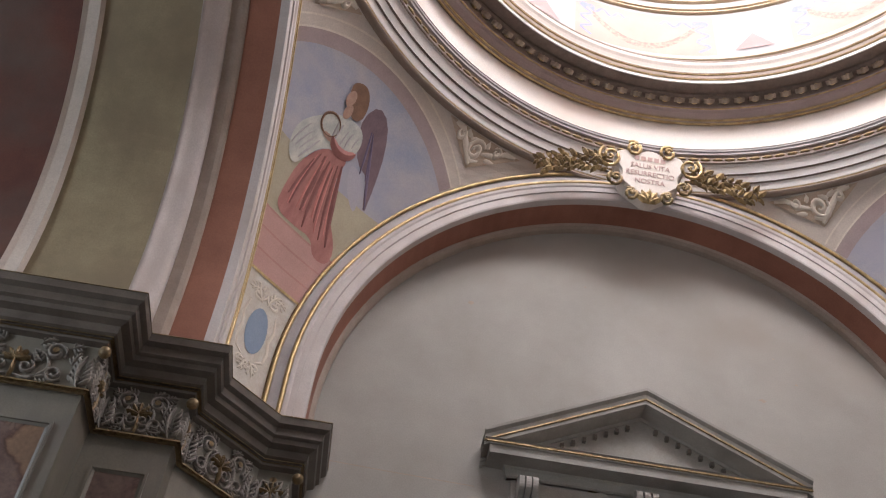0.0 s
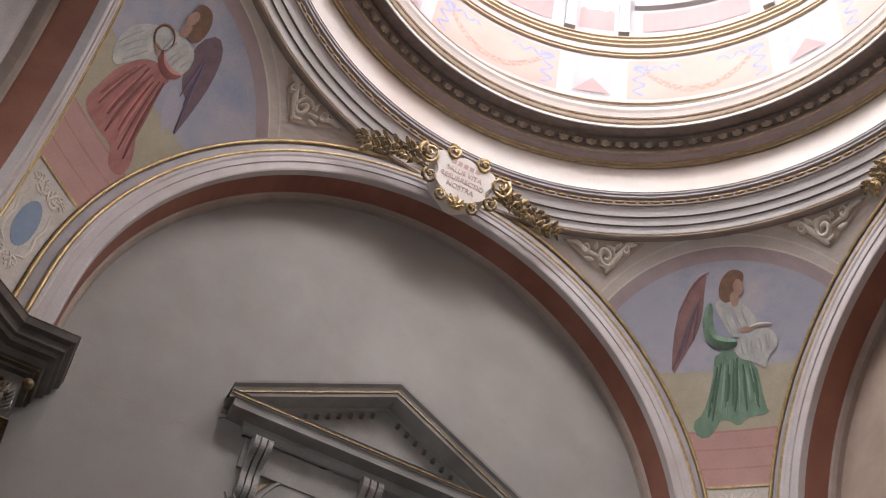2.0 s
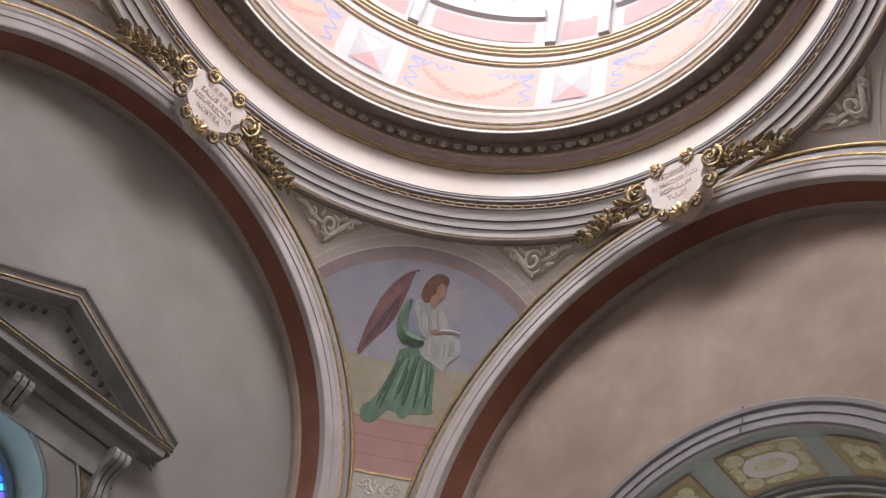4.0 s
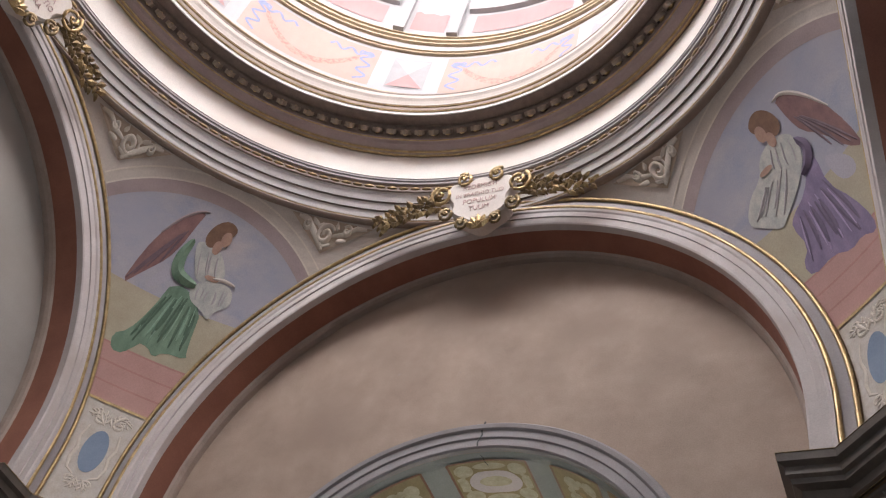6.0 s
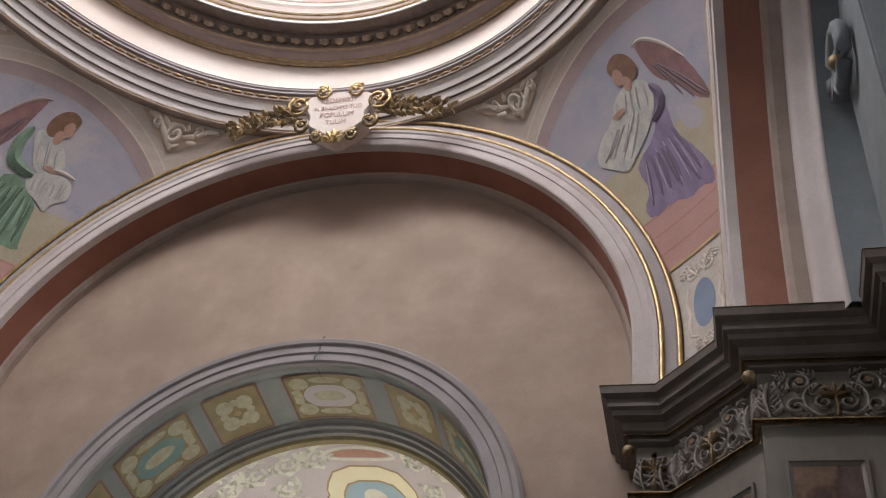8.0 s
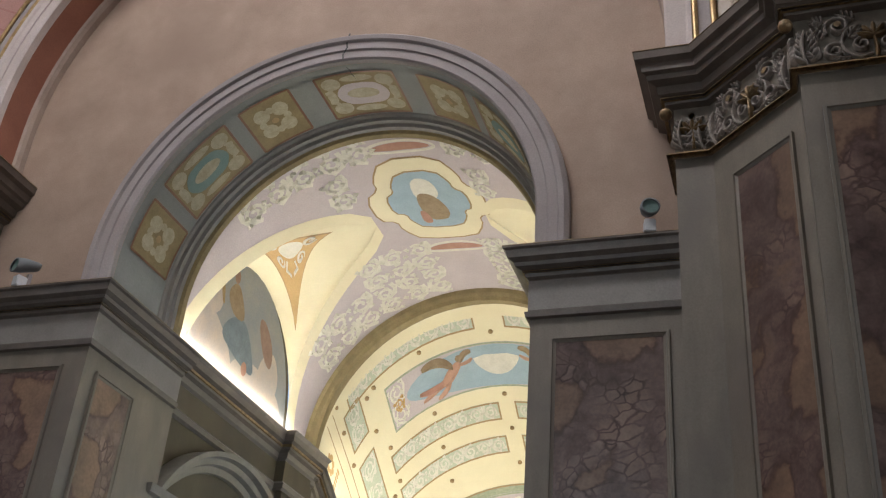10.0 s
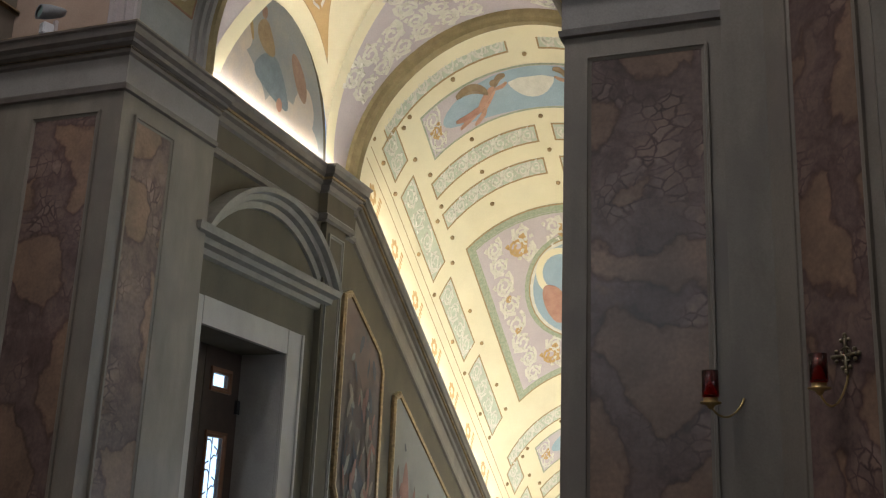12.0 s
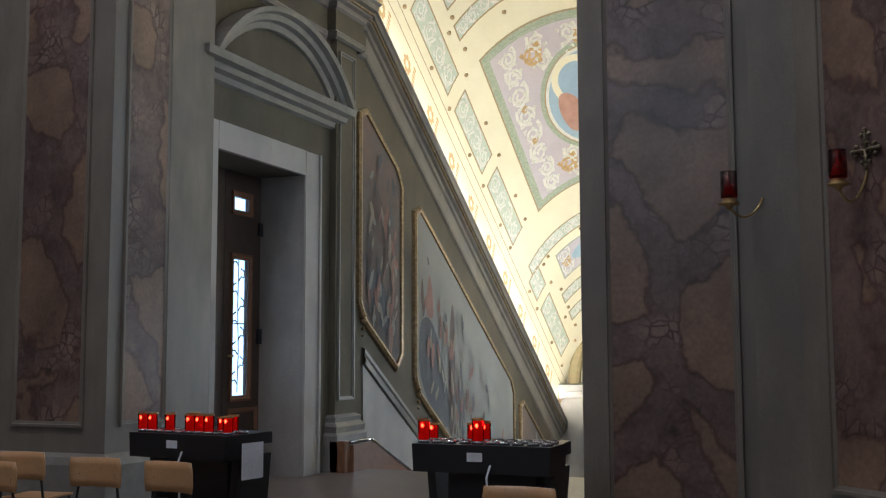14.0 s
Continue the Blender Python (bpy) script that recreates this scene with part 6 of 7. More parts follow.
# rib between bay and stair
bm = bmesh.new()
prof = [(2.54, 10.78), (2.46, 10.80), (2.42, 10.86), (2.36, 10.88), (2.36, 11.0), (2.40, 11.04), (2.44, 11.10), (2.46, 11.2), (2.54, 11.22)]
grid(bm, [[(x, YM + r * math.cos(math.pi * i / 40), SZ + r * math.sin(math.pi * i / 40)) for r, x in prof] for i in range(41)])
part("rib", bm, "soffitgold", hall, "grey-gold moulded rib")

# side walls, with the door opening on the north side
wall_h = thing("wall_hall_north", "olive washed wall with a door and sloping pictures", "wall", kind="structure")
DX0, DX1, DZ = 7.34, 9.38, 3.95
bm = bmesh.new()
for a, b, c, d in ((6.4, DX0, 0, 6.9), (DX0, DX1, DZ, 6.9), (DX1, 11.4, 0, 6.9)):
    box(bm, (a, YL, c), (b, YL + 0.7, d))
prism(bm, [(11.4, 6.9), (23, 6.9 - SL * 11.6), (23, -8.5), (11.4, -1.0)], YL, YL + 0.7)
prism(bm, [(XM + 1.55 * math.cos(math.pi * i / 16), 6.85 + 1.9 * math.sin(math.pi * i / 16)) for i in range(17)], YL, YL + 0.3)
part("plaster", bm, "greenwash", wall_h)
wall_s = thing("wall_hall_south", "olive washed plain wall", "wall", kind="structure")
bm = bmesh.new()
box(bm, (6.4, YR - 0.5, 0), (11.4, YR, 6.9))
prism(bm, [(11.4, 6.9), (23, 6.9 - SL * 11.6), (23, -8.5), (11.4, -1.0)], YR - 0.5, YR)
prism(bm, [(XM + 1.55 * math.cos(math.pi * i / 16), 6.85 + 1.9 * math.sin(math.pi * i / 16)) for i in range(17)], YR - 0.3, YR)
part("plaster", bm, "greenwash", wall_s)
wall_x = thing("wall_hall_end", "pale end wall with a round-headed recess", "wall", kind="structure")
bm = bmesh.new()
box(bm, (21.9, YR, -8), (22.2, YL, 8))
part("plaster", bm, "doorframe", wall_x)
bm = bmesh.new()
prism(bm, [(YM - 2.3, -6), (YM + 2.3, -6), (YM + 2.3, 0.55), (YM - 2.3, 0.55)], 21.75, 21.9, lambda x, y, z: (y, x, z))
part("panelled_dado", bm, "doorframe", wall_x)
bm = bmesh.new()
sweep(bm, [(0, 0.5), (0.08, 0.55), (0.1, 0.66), (0.2, 0.72), (0.22, 0.84), (0, 0.86)], [(21.75, YL), (21.75, YR)][::1])
part("cornice", bm, "doorframe", wall_x)
bm = bmesh.new()
blob(bm, lambda u, v, o: (21.88, u, v), [(YM + 2.0 * math.cos(t), 0.9 + 2.0 * math.sin(t)) for t in [math.pi * i / 20 for i in range(21)]], 0)
part("painted_lunette", bm, "vaultcream", wall_x)
bm = bmesh.new()
grid(bm, [[(x, YM + r * math.cos(math.pi * i / 30), 0.86 + r * math.sin(math.pi * i / 30)) for x, r in ((21.9, 2.0), (21.7, 2.0), (21.66, 2.06), (21.66, 2.2), (21.7, 2.26), (21.9, 2.26))] for i in range(31)])
part("arch_moulding", bm, "soffitgold", wall_x)

# cornice of the hall: level, round a pilaster, then falling with the stair
C_PROF = [(0, 5.98), (0.04, 6.01), (0.05, 6.07), (0.015, 6.10), (0.015, 6.40), (0.05, 6.43), (0.06, 6.50), (0.11, 6.53), (0.12, 6.60), (0.18, 6.63), (0.19, 6.71), (0.22, 6.75), (0.22, 6.765), (0, 6.80)]
cor = thing("cornice_hall", "grey-green cornice with a worn gilt line", "cornice", kind="structure")
for s, y in ((1, YL), (-1, YR)):
    path = [(6.5, y), (10.03, y), (10.03, y - s * 0.14), (10.87, y - s * 0.14), (10.87, y), (11.25, y)]
    path = path if s == 1 else path[::-1]
    bm = bmesh.new()
    sweep(bm, C_PROF, path)
    part("level_cornice", bm, "impost", cor)
    bm = bmesh.new()
    sweep(bm, [(0.018, 6.11), (0.018, 6.395)], path)
    part("frieze", bm, "greenwash", cor)
    bm = bmesh.new()
    sweep(bm, [(0.115, 6.56), (0.14, 6.565), (0.14, 6.595), (0.115, 6.60)], path)
    part("gilt_fillet", bm, "oldgold", cor)
    bm = bmesh.new()
    rows = []
    for x in (11.25, 22.2):
        rows.append([(x, y - s * o * 0.95, z - SL * (x - 11.25) - 0.02) for o, z in C_PROF])
    grid(bm, rows)
    part("falling_cornice", bm, "stone", cor)
    bm = bmesh.new()
    rows = []
    for x in (11.25, 22.2):
        rows.append([(x, y - s * o, z - SL * (x - 11.25)) for o, z in ((0.12, 6.55), (0.145, 6.56), (0.145, 6.59), (0.12, 6.6))])
    grid(bm, rows, close_u=True)
    part("gilt_fillet", bm, "oldgold", cor)

# hidden light strips on the cornices
for s, y in ((1, YL), (-1, YR)):
    cl = thing("cove_light", "warm light strip laid on the cornice", "cove light", "cove lights")
    bm = bmesh.new()
    box(bm, (7.0, y - s * 0.05 - 0.03, 6.825), (10.3, y - s * 0.05 + 0.03, 6.84))
    part("diffuser", bm, "led", cl)
    bm = bmesh.new()
    grid(bm, [[(x, y - s * (0.05 + d), 6.81 - SL * (x - 11.25) + h) for d, h in ((-0.03, 0), (0.03, 0), (0.03, 0.015), (-0.03, 0.015))] for x in (11.45, 21.5)], close_u=True)
    part("diffuser", bm, "led", cl)

# pilaster and dado of the north wall
pil = thing("pilaster_hall", "grey-green pilaster with a moulded base", "pilaster", kind="structure")
for s, y in ((1, YL), (-1, YR)):
    bm = bmesh.new()
    box(bm, (10.15, min(y, y - s * 0.1), 0), (10.77, max(y, y - s * 0.1), 6.0))
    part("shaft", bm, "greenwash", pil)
    bm = bmesh.new()
    put = (lambda u, z, o=0.0: (u, YL - 0.1 - o, z)) if s == 1 else (lambda u, z, o=0.0: (u, YR + 0.1 + o, z))
    frame_strip(bm, put, 10.22, 10.70, 0.95, 5.85, 0.05, 0.03)
    part("panel_moulding", bm, "edgestone", pil)
    bm = bmesh.new()
    path = [(10.12, y), (10.12, y - s * 0.1), (10.80, y - s * 0.1), (10.80, y)]
    sweep(bm, [(0, 0), (0.12, 0), (0.12, 0.48), (0.09, 0.52), (0.10, 0.60), (0.05, 0.66), (0.06, 0.72), (0, 0.76)], path if s == 1 else path[::-1])
    part("base", bm, "edgestone", pil)


def hall_put(u, z, off=0.0):
    return (u, YL - off, z)


def slope_frame(x0, x1, zt, zb, name_label, shapes, strokes, seed):
    """A picture in a parallelogram frame with clipped corners, on the falling wall."""
    pic = tagged(thing("sloping_picture"), name_label, "painting", "sloping pictures")
    c = 0.16
    s = 0.615
    out = [(x0 + c, zt - s * c), (x1 - c, zt - s * (x1 - x0 - c)), (x1, zt - s * (x1 - x0) - c), (x1, zb - s * (x1 - x0) + c * 1.6), (x1 - c, zb - s * (x1 - x0 - c)), (x0 + c, zb - s * c), (x0, zb + c), (x0, zt - c)]
    bm = bmesh.new()
    blob(bm, hall_put, out, 0.03, 2)
    part("canvas", bm, "picturesky" if len(shapes) > 3 else "picture1", pic)
    bm = bmesh.new()
    k = len(out)
    cx, cz = sum(p[0] for p in out) / k, sum(p[1] for p in out) / k
    prof = ((0.0, 0.0), (0.0, 0.06), (0.05, 0.07), (0.09, 0.045), (0.10, 0.0))
    rows = []
    for i in range(k):
        a, b, d = Vector(out[i - 1]), Vector(out[i]), Vector(out[(i + 1) % k])
        n0 = Vector(((b - a).y, -(b - a).x)).normalized()
        n1 = Vector(((d - b).y, -(d - b).x)).normalized()
        m = (n0 + n1) / (1 + n0.dot(n1))
        if m.dot(b - Vector((cx, cz))) < 0:
            m = -m
        rows.append([hall_put(b.x + m.x * o, b.y + m.y * o, h) for o, h in prof])
    grid(bm, rows, close_v=True)
    part("frame", bm, "oldgold", pic, "thin tarnished gilt frame")
    for i, (pts, m) in enumerate(shapes):
        bm = bmesh.new()
        blob(bm, hall_put, smoothed(pts, 2), 0.034 + 0.0015 * i, 2)
        part("painted_shape", bm, m, pic)
    rnd = random.Random(seed)
    for k, m in enumerate(("picturerock", "picturesky", "pictureumber", "picturepale", "picturerose")):
        bm = bmesh.new()
        for _ in range(strokes):
            f, g = rnd.random(), rnd.random() ** 1.6
            x = x0 + 0.2 + (x1 - x0 - 0.4) * f
            z = zb - s * (x - x0) + 0.2 + (0.6 * (zt - zb) if k > 1 else 0.92 * (zt - zb - 0.3)) * g
            w, h = rnd.uniform(0.03, 0.08), rnd.uniform(0.08, 0.26)
            lean = rnd.uniform(-0.08, 0.08)
            ring = [(x + w * rnd.uniform(0.6, 1.2) * math.cos(a) + lean * math.sin(a), z + h * rnd.uniform(0.7, 1.1) * math.sin(a)) for a in [q * math.pi / 4 for q in range(8)]]
            blob(bm, hall_put, smoothed(ring, 1), 0.050 + 0.0012 * k + rnd.random() * 0.001, 1)
        tagged(part("brushwork", bm, m, pic), kind="stuff")
    for t in (0, 1, 2, 3):
        bm = bmesh.new()
        bmesh.ops.create_uvsphere(bm, u_segments=8, v_segments=5, radius=0.05 - 0.008 * t, matrix=Matrix.Translation(hall_put(x0 + 0.05, zb - 0.05 - 0.10 * t, 0.05)))
        part("hanging_bead", bm, "oldgold", pic, smooth=True)


slope_frame(11.08, 12.50, 5.25, 2.2, "dim dark painting in a sloping gilt frame", [
    ([(11.2, 2.4), (12.3, 1.6), (12.4, 2.1), (11.8, 2.7), (11.3, 3.1)], "picturerock"), ([(11.4, 4.2), (11.8, 4.0), (12.0, 3.2), (11.5, 3.3)], "pictureumber")], 16, 21)
slope_frame(13.15, 18.2, 4.02, 1.05, "long painting of a hill in a sloping gilt frame", [
    ([(13.25, 1.1), (13.25, 2.1), (13.7, 2.25), (14.2, 1.7), (14.7, 0.5), (14.4, 0.2)], "picturerock"),
    ([(14.55, 0.5), (14.58, 1.5), (14.72, 2.55), (14.88, 2.3), (14.9, 0.4)], "pictureumber"), ([(15.0, 0.3), (15.05, 1.2), (15.14, 1.6), (15.3, 1.0), (15.4, 0.0)], "picturerock"),
    ([(13.55, 2.2), (13.58, 2.6), (13.7, 3.0), (13.84, 2.6), (13.9, 2.15)], "picturerose"),
    ([(13.3, 2.6), (13.38, 2.9), (13.45, 2.6), (13.4, 2.2)], "pictureumber")], 26, 22)
slope_frame(18.75, 20.6, 0.6, -1.6, "small dim painting in a sloping gilt frame", [([(19.0, -1.2), (20.2, -2.2), (20.2, -1.6), (19.4, -0.8)], "picturerock")], 10, 23)
dado = thing("dado_hall", "pale stone dado falling with the stair", "dado", kind="structure")
bm = bmesh.new()
grid(bm, [[(x, YL - o, z - 0.60 * (x - 11.2)) for o, z in ((0.0, 1.42), (0.05, 1.44), (0.06, 1.52), (0.03, 1.56), (0.05, 1.60), (0.05, 1.66), (0.0, 1.68))] for x in (11.2, 22.5)])
part("rail", bm, "edgestone", dado)
bm = bmesh.new()
grid(bm, [[(x, YL - 0.015, z - 0.60 * (x - 11.2)) for z in (-2, 1.42)] for x in (11.2, 22.5)])
part("slab", bm, "dadostone", dado)

# steps going down
stairs = thing("stairs", "stone stair going down", "stairs", kind="structure")
for i in range(30):
    boxed("step", (10.6 + i * 0.28, YR, -0.18 * (i + 1) - 0.3), (10.92 + i * 0.28, YL, -0.18 * (i + 1)), "floor", stairs)
boxed("landing", (19.0, YR, -5.9), (22.2, YL, -5.58), "floor", stairs)

# ---- the side door ----
dw = thing("door_1", "dark wooden double door with narrow leaded lights", "door", kind="structure", at=(0.13, 0.08, 0))
bm = bmesh.new()
box(bm, (DX0 - 0.1, YL + 0.55, 0), (8.38, YL + 0.61, DZ - 0.006))
part("leaf", bm, "wood_dark", dw)
bm = bmesh.new()
for a, b, c, d in ((8.40, 8.60, 0, DZ - 0.006), (8.95, DX1, 0, DZ - 0.006), (8.60, 8.95, 0, 1.06), (8.60, 8.95, 2.81, 3.45), (8.60, 8.95, 3.62, DZ - 0.006)):
    box(bm, (a, YL + 0.55, c), (b, YL + 0.61, d))
part("leaf", bm, "wood_dark", dw)
bm = bmesh.new()
frame_strip(bm, lambda u, z, o=0.0: (u, YL + 0.55 - o, z), 8.53, 9.02, 0.99, 2.88, 0.07, 0.03)
frame_strip(bm, lambda u, z, o=0.0: (u, YL + 0.55 - o, z), 8.53, 9.02, 3.38, 3.69, 0.07, 0.03)
frame_strip(bm, lambda u, z, o=0.0: (u, YL + 0.55 - o, z), 8.50, 9.20, 0.2, 0.9, 0.06, 0.02)
part("leaf_moulding", bm, "wood_mid", dw)
for z0, z1 in ((1.06, 2.81), (3.45, 3.62)):
    ob = boxed("pane", (8.60, YL + 0.575, z0), (8.95, YL + 0.583, z1), "pane", dw)
    ob.visible_shadow = False
bm = bmesh.new()
gp = lambda u, v, o=0.0: (u, YL + 0.57 - o, v)
for i in range(9):
    z = 1.2 + i * 0.19
    s = 1 if i % 2 else -1
    ribbon(bm, gp, [(8.76, z), (8.76 + s * 0.06, z + 0.06), (8.76 + s * 0.12, z + 0.05), (8.76 + s * 0.13, z + 0.13), (8.76 + s * 0.05, z + 0.17)], 0.022, 0)
ribbon(bm, gp, [(8.755, 1.1), (8.775, 1.6), (8.745, 2.2), (8.76, 2.88)], 0.022, 0)
for z in (1.98,):
    ribbon(bm, gp, [(8.60, z), (8.92, z)], 0.014, 0)
part("leading", bm, "black", dw, "leaf-pattern leading")
boxed("door_handle", (8.44, YL + 0.49, 1.55), (8.56, YL + 0.52, 1.58), "brass", dw, 0.006)
boxed("hinge", (9.17, YL + 0.51, 1.72), (9.25, YL + 0.55, 1.92), "black", dw)
boxed("hinge", (9.17, YL + 0.51, 3.15), (9.25, YL + 0.55, 3.33), "black", dw)
bm = bmesh.new()
box(bm, (8.3, YL + 0.95, 0.6), (9.6, YL + 1.0, 4.2))
ob = part("daylight_outside", bm, "doorlight", None)
tagged(ob, "bright daylight outside the door", "backdrop", kind="structure")

ds = thing("door_surround", "pale stone door frame under a curved pediment", "door surround", kind="structure")
bm = bmesh.new()
for a, b in ((DX0 - 0.28, DX0), (DX1, DX1 + 0.42)):
    box(bm, (a, YL - 0.05, 0), (b, YL + 0.02, 4.28), 0.012)
box(bm, (DX0, YL - 0.05, DZ), (DX1, YL + 0.02, 4.28), 0.0)
for a, b in ((DX0 - 0.28, DX0 - 0.22), (DX1 + 0.36, DX1 + 0.42)):
    box(bm, (a, YL - 0.075, 0), (b, YL - 0.05, 4.28), 0.008)
part("jamb_frame", bm, "doorframe", ds)
bm = bmesh.new()
for x in (DX0 - 0.004, DX1 + 0.004):
    grid(bm, [[(x + (0.008 if x < 8 else -0.008), y, z) for z in (0, DZ)] for y in (YL, YL + 0.66)])
part("reveal", bm, "doorframe", ds)
boxed("frieze", (DX0 - 0.28, YL - 0.03, 4.28), (DX1 + 0.55, YL + 0.02, 4.72), "greenwash", ds)
bm = bmesh.new()
path = [(DX0 - 0.3, YL), (DX0 - 0.3, YL - 0.03), (DX1 + 0.85, YL - 0.03), (DX1 + 0.85, YL)]
sweep(bm, [(0, 4.70), (0.05, 4.73), (0.06, 4.80), (0.13, 4.83), (0.14, 4.90), (0.22, 4.93), (0.24, 5.02), (0, 5.04)], path)
part("cornice", bm, "edgestone", ds, "blue-grey lit cornice")
bm = bmesh.new()
cx, hw, rise = 8.75, 1.75, 0.92
rr = (hw * hw + rise * rise) / (2 * rise)
a0 = math.asin(hw / rr)
rows = []
for i in range(33):
    t = -a0 + 2 * a0 * i / 32
    rows.append([(cx + (rr - d) * math.sin(t), YL - o, 5.02 + rise - rr + (rr - d) * math.cos(t)) for d, o in ((0, 0), (0, 0.26), (0.06, 0.24), (0.08, 0.16), (0.15, 0.14), (0.17, 0.07), (0.25, 0.05), (0.26, 0.0))])
grid(bm, rows)
part("curved_pediment", bm, "edgestone", ds)
bm = bmesh.new()
for s in (-1, 1):
    ribbon(bm, lambda u, v, o=0.0: (u, YL - 0.02 - o, v), spiral(cx + s * 1.55, 5.12, 0.12, 1.3, 0, 16, s), 0.05, 0.02)
part("pediment_scroll", bm, "edgestone", ds)

# window in the hall's south wall, opposite the door
w2 = thing("window_2", "plain tall window in a pale frame", "window", kind="structure")
bm = bmesh.new()
frame_strip(bm, lambda u, z, o=0.0: (u, YR + o, z), 7.6, 9.4, 2.6, 5.4, 0.14, 0.05)
part("window_frame", bm, "doorframe", w2)
boxed("pane", (7.74, YR + 0.004, 2.74), (9.26, YR + 0.012, 5.26), "daylight", w2)
for z in (3.6, 4.45):
    boxed("glazing_bar", (7.74, YR + 0.012, z), (9.26, YR + 0.03, z + 0.03), "black", w2)
area("hall_daylight", look((8.5, YR + 0.06, 4.2), (8.9, 2.3, 2.8)), 1.5, 2.4, 50, (0.66, 0.84, 1))
# added fill lamp without a window, brightens the falling wall and dado
area("lower_daylight", look((17.0, YR + 0.06, 1.2), (15.5, 2.3, -0.4)), 1.8, 2.2, 300, (0.85, 0.93, 1))

# ---- aedicule window of the north lunette ----
aed = thing("window_1", "round-headed stained glass window under a grey pediment", "window", kind="structure")
bm = bmesh.new()
grid(bm, [[(x, y, z) for x, z in arch_path(r, 7.12, 5.0, 40)] for r, y in ((0.925, 5.38), (0.925, 5.40), (0.86, 5.88))])
part("reveal", bm, "palegreen", aed, "pale green splayed reveal", True)
bm = bmesh.new()
arch_sweep(bm, [(0.93, 5.40), (0.93, 5.37), (0.95, 5.36), (1.28, 5.365), (1.285, 5.35), (1.32, 5.35), (1.325, 5.41)], 7.12, 5.0, 40)
part("window_frame", bm, "pedgrey", aed)
bm = bmesh.new()
arch_sweep(bm, [(1.355, 5.40), (1.355, 5.385), (1.385, 5.385), (1.385, 5.40)], 7.12, 5.0, 40)
part("gilt_line", bm, "oldgold", aed)
bm = bmesh.new()
grid(bm, [[(x, y, z) for x, z in arch_path(r, 7.12, 5.0, 40)] for r, y in ((0.87, 5.86), (0.80, 5.82), (0.76, 5.84), (0.76, 5.92))])
part("iron_frame", bm, "ovalblue", aed)
wput = lambda u, v, o=0.0: (u, 5.90 - o, v)
for i in range(26):                       # coloured border panes
    a = math.pi * i / 25
    m = ("bluepane", "bluepane", "tealpane", "bluepane", "violetpane", "tealpane", "bluepane")[i % 7]
    bm = bmesh.new()
    pts = [(r * math.cos(a + t), 7.12 + r * math.sin(a + t)) for r, t in ((0.60, -0.058), (0.76, -0.058), (0.76, 0.058), (0.60, 0.058))]
    prism(bm, pts, 5.895, 5.905)
    ob = part("border_pane", bm, m, aed)
    ob.visible_shadow = False
bm = bmesh.new()
prism(bm, [(x, z) for x, z in arch_path(0.585, 7.12, 5.0, 30)], 5.895, 5.903)
ob = part("pane", bm, "pane", aed)
ob.visible_shadow = False
bm = bmesh.new()
ribbon(bm, wput, [(0.592 * math.cos(math.pi * i / 30), 7.12 + 0.592 * math.sin(math.pi * i / 30)) for i in range(31)], 0.022, 0.008)
for i in range(26):
    a = math.pi * i / 25 + 0.063
    ribbon(bm, wput, [(0.59 * math.cos(a), 7.12 + 0.59 * math.sin(a)), (0.77 * math.cos(a), 7.12 + 0.77 * math.sin(a))], 0.012, 0.008)
part("leading", bm, "black", aed)
bm = bmesh.new()
box(bm, (-1.6, 6.5, 4.5), (1.6, 6.55, 9.0))
tagged(part("daylight_beyond", bm, "daylight"), "bright daylight outside the window", "backdrop", kind="structure")
# pediment
PED = thing("pediment", "grey stone pediment with a worn gilt fillet", "pediment", kind="structure")


def raking(bm, prof, x0, z0, x1, z1):
    """A moulding (below the edge, out from the wall) along a sloping line."""
    d = Vector((x1 - x0, z1 - z0)).normalized()
    nn = Vector((-d.y, d.x))
    rows = []
    for x, z in ((x0, z0), (x1, z1)):
        rows.append([(x if abs(x) < 0.01 else x, Y_LUN - o, z - dn / max(d.x if d.x > 0 else -d.x, 0.2)) for dn, o in prof])
    grid(bm, rows)


RK = [(0.0, 0.0), (0.0, 0.38), (0.03, 0.375), (0.06, 0.34), (0.10, 0.325), (0.105, 0.31), (0.125, 0.31), (0.13, 0.32), (0.17, 0.315), (0.175, 0.06), (0.21, 0.055), (0.215, 0.035), (0.26, 0.03), (0.26, 0.0)]
for s in (-1, 1):
    bm = bmesh.new()
    raking(bm, RK, s * 1.86, 8.74, 0.0, 9.66)
    part("raking_cornice", bm, "pedgrey", PED)
    bm = bmesh.new()
    raking(bm, [(0.100, 0.315), (0.104, 0.334), (0.124, 0.334), (0.128, 0.31)], s * 1.86, 8.74, 0.0, 9.66)
    part("gilt_fillet", bm, "oldgold", PED)
    for i in range(11):
        f = (i + 0.7) / 12
        x, z = s * 1.55 * (1 - f), 8.56 + 0.79 * f
        boxed("dentil", (x - 0.022, 5.30, z - 0.03), (x + 0.022, 5.355, z + 0.02), "darkcornice", PED)
bm = bmesh.new()
sweep(bm, [(0, 8.34), (0.02, 8.36), (0.03, 8.44), (0.05, 8.47), (0.24, 8.48), (0.245, 8.575), (0.265, 8.58), (0.275, 8.62), (0.30, 8.635), (0, 8.66)], [(-1.55, 5.41), (-1.55, 5.34), (1.55, 5.34), (1.55, 5.41)])
part("horizontal_cornice", bm, "pedgrey", PED, "grey cornice with a bluish lit underside")
bm = bmesh.new()
sweep(bm, [(0.262, 8.592), (0.285, 8.598), (0.285, 8.622), (0.262, 8.628)], [(-1.55, 5.41), (-1.55, 5.34), (1.55, 5.34), (1.55, 5.41)])
part("gilt_fillet", bm, "oldgold", PED)
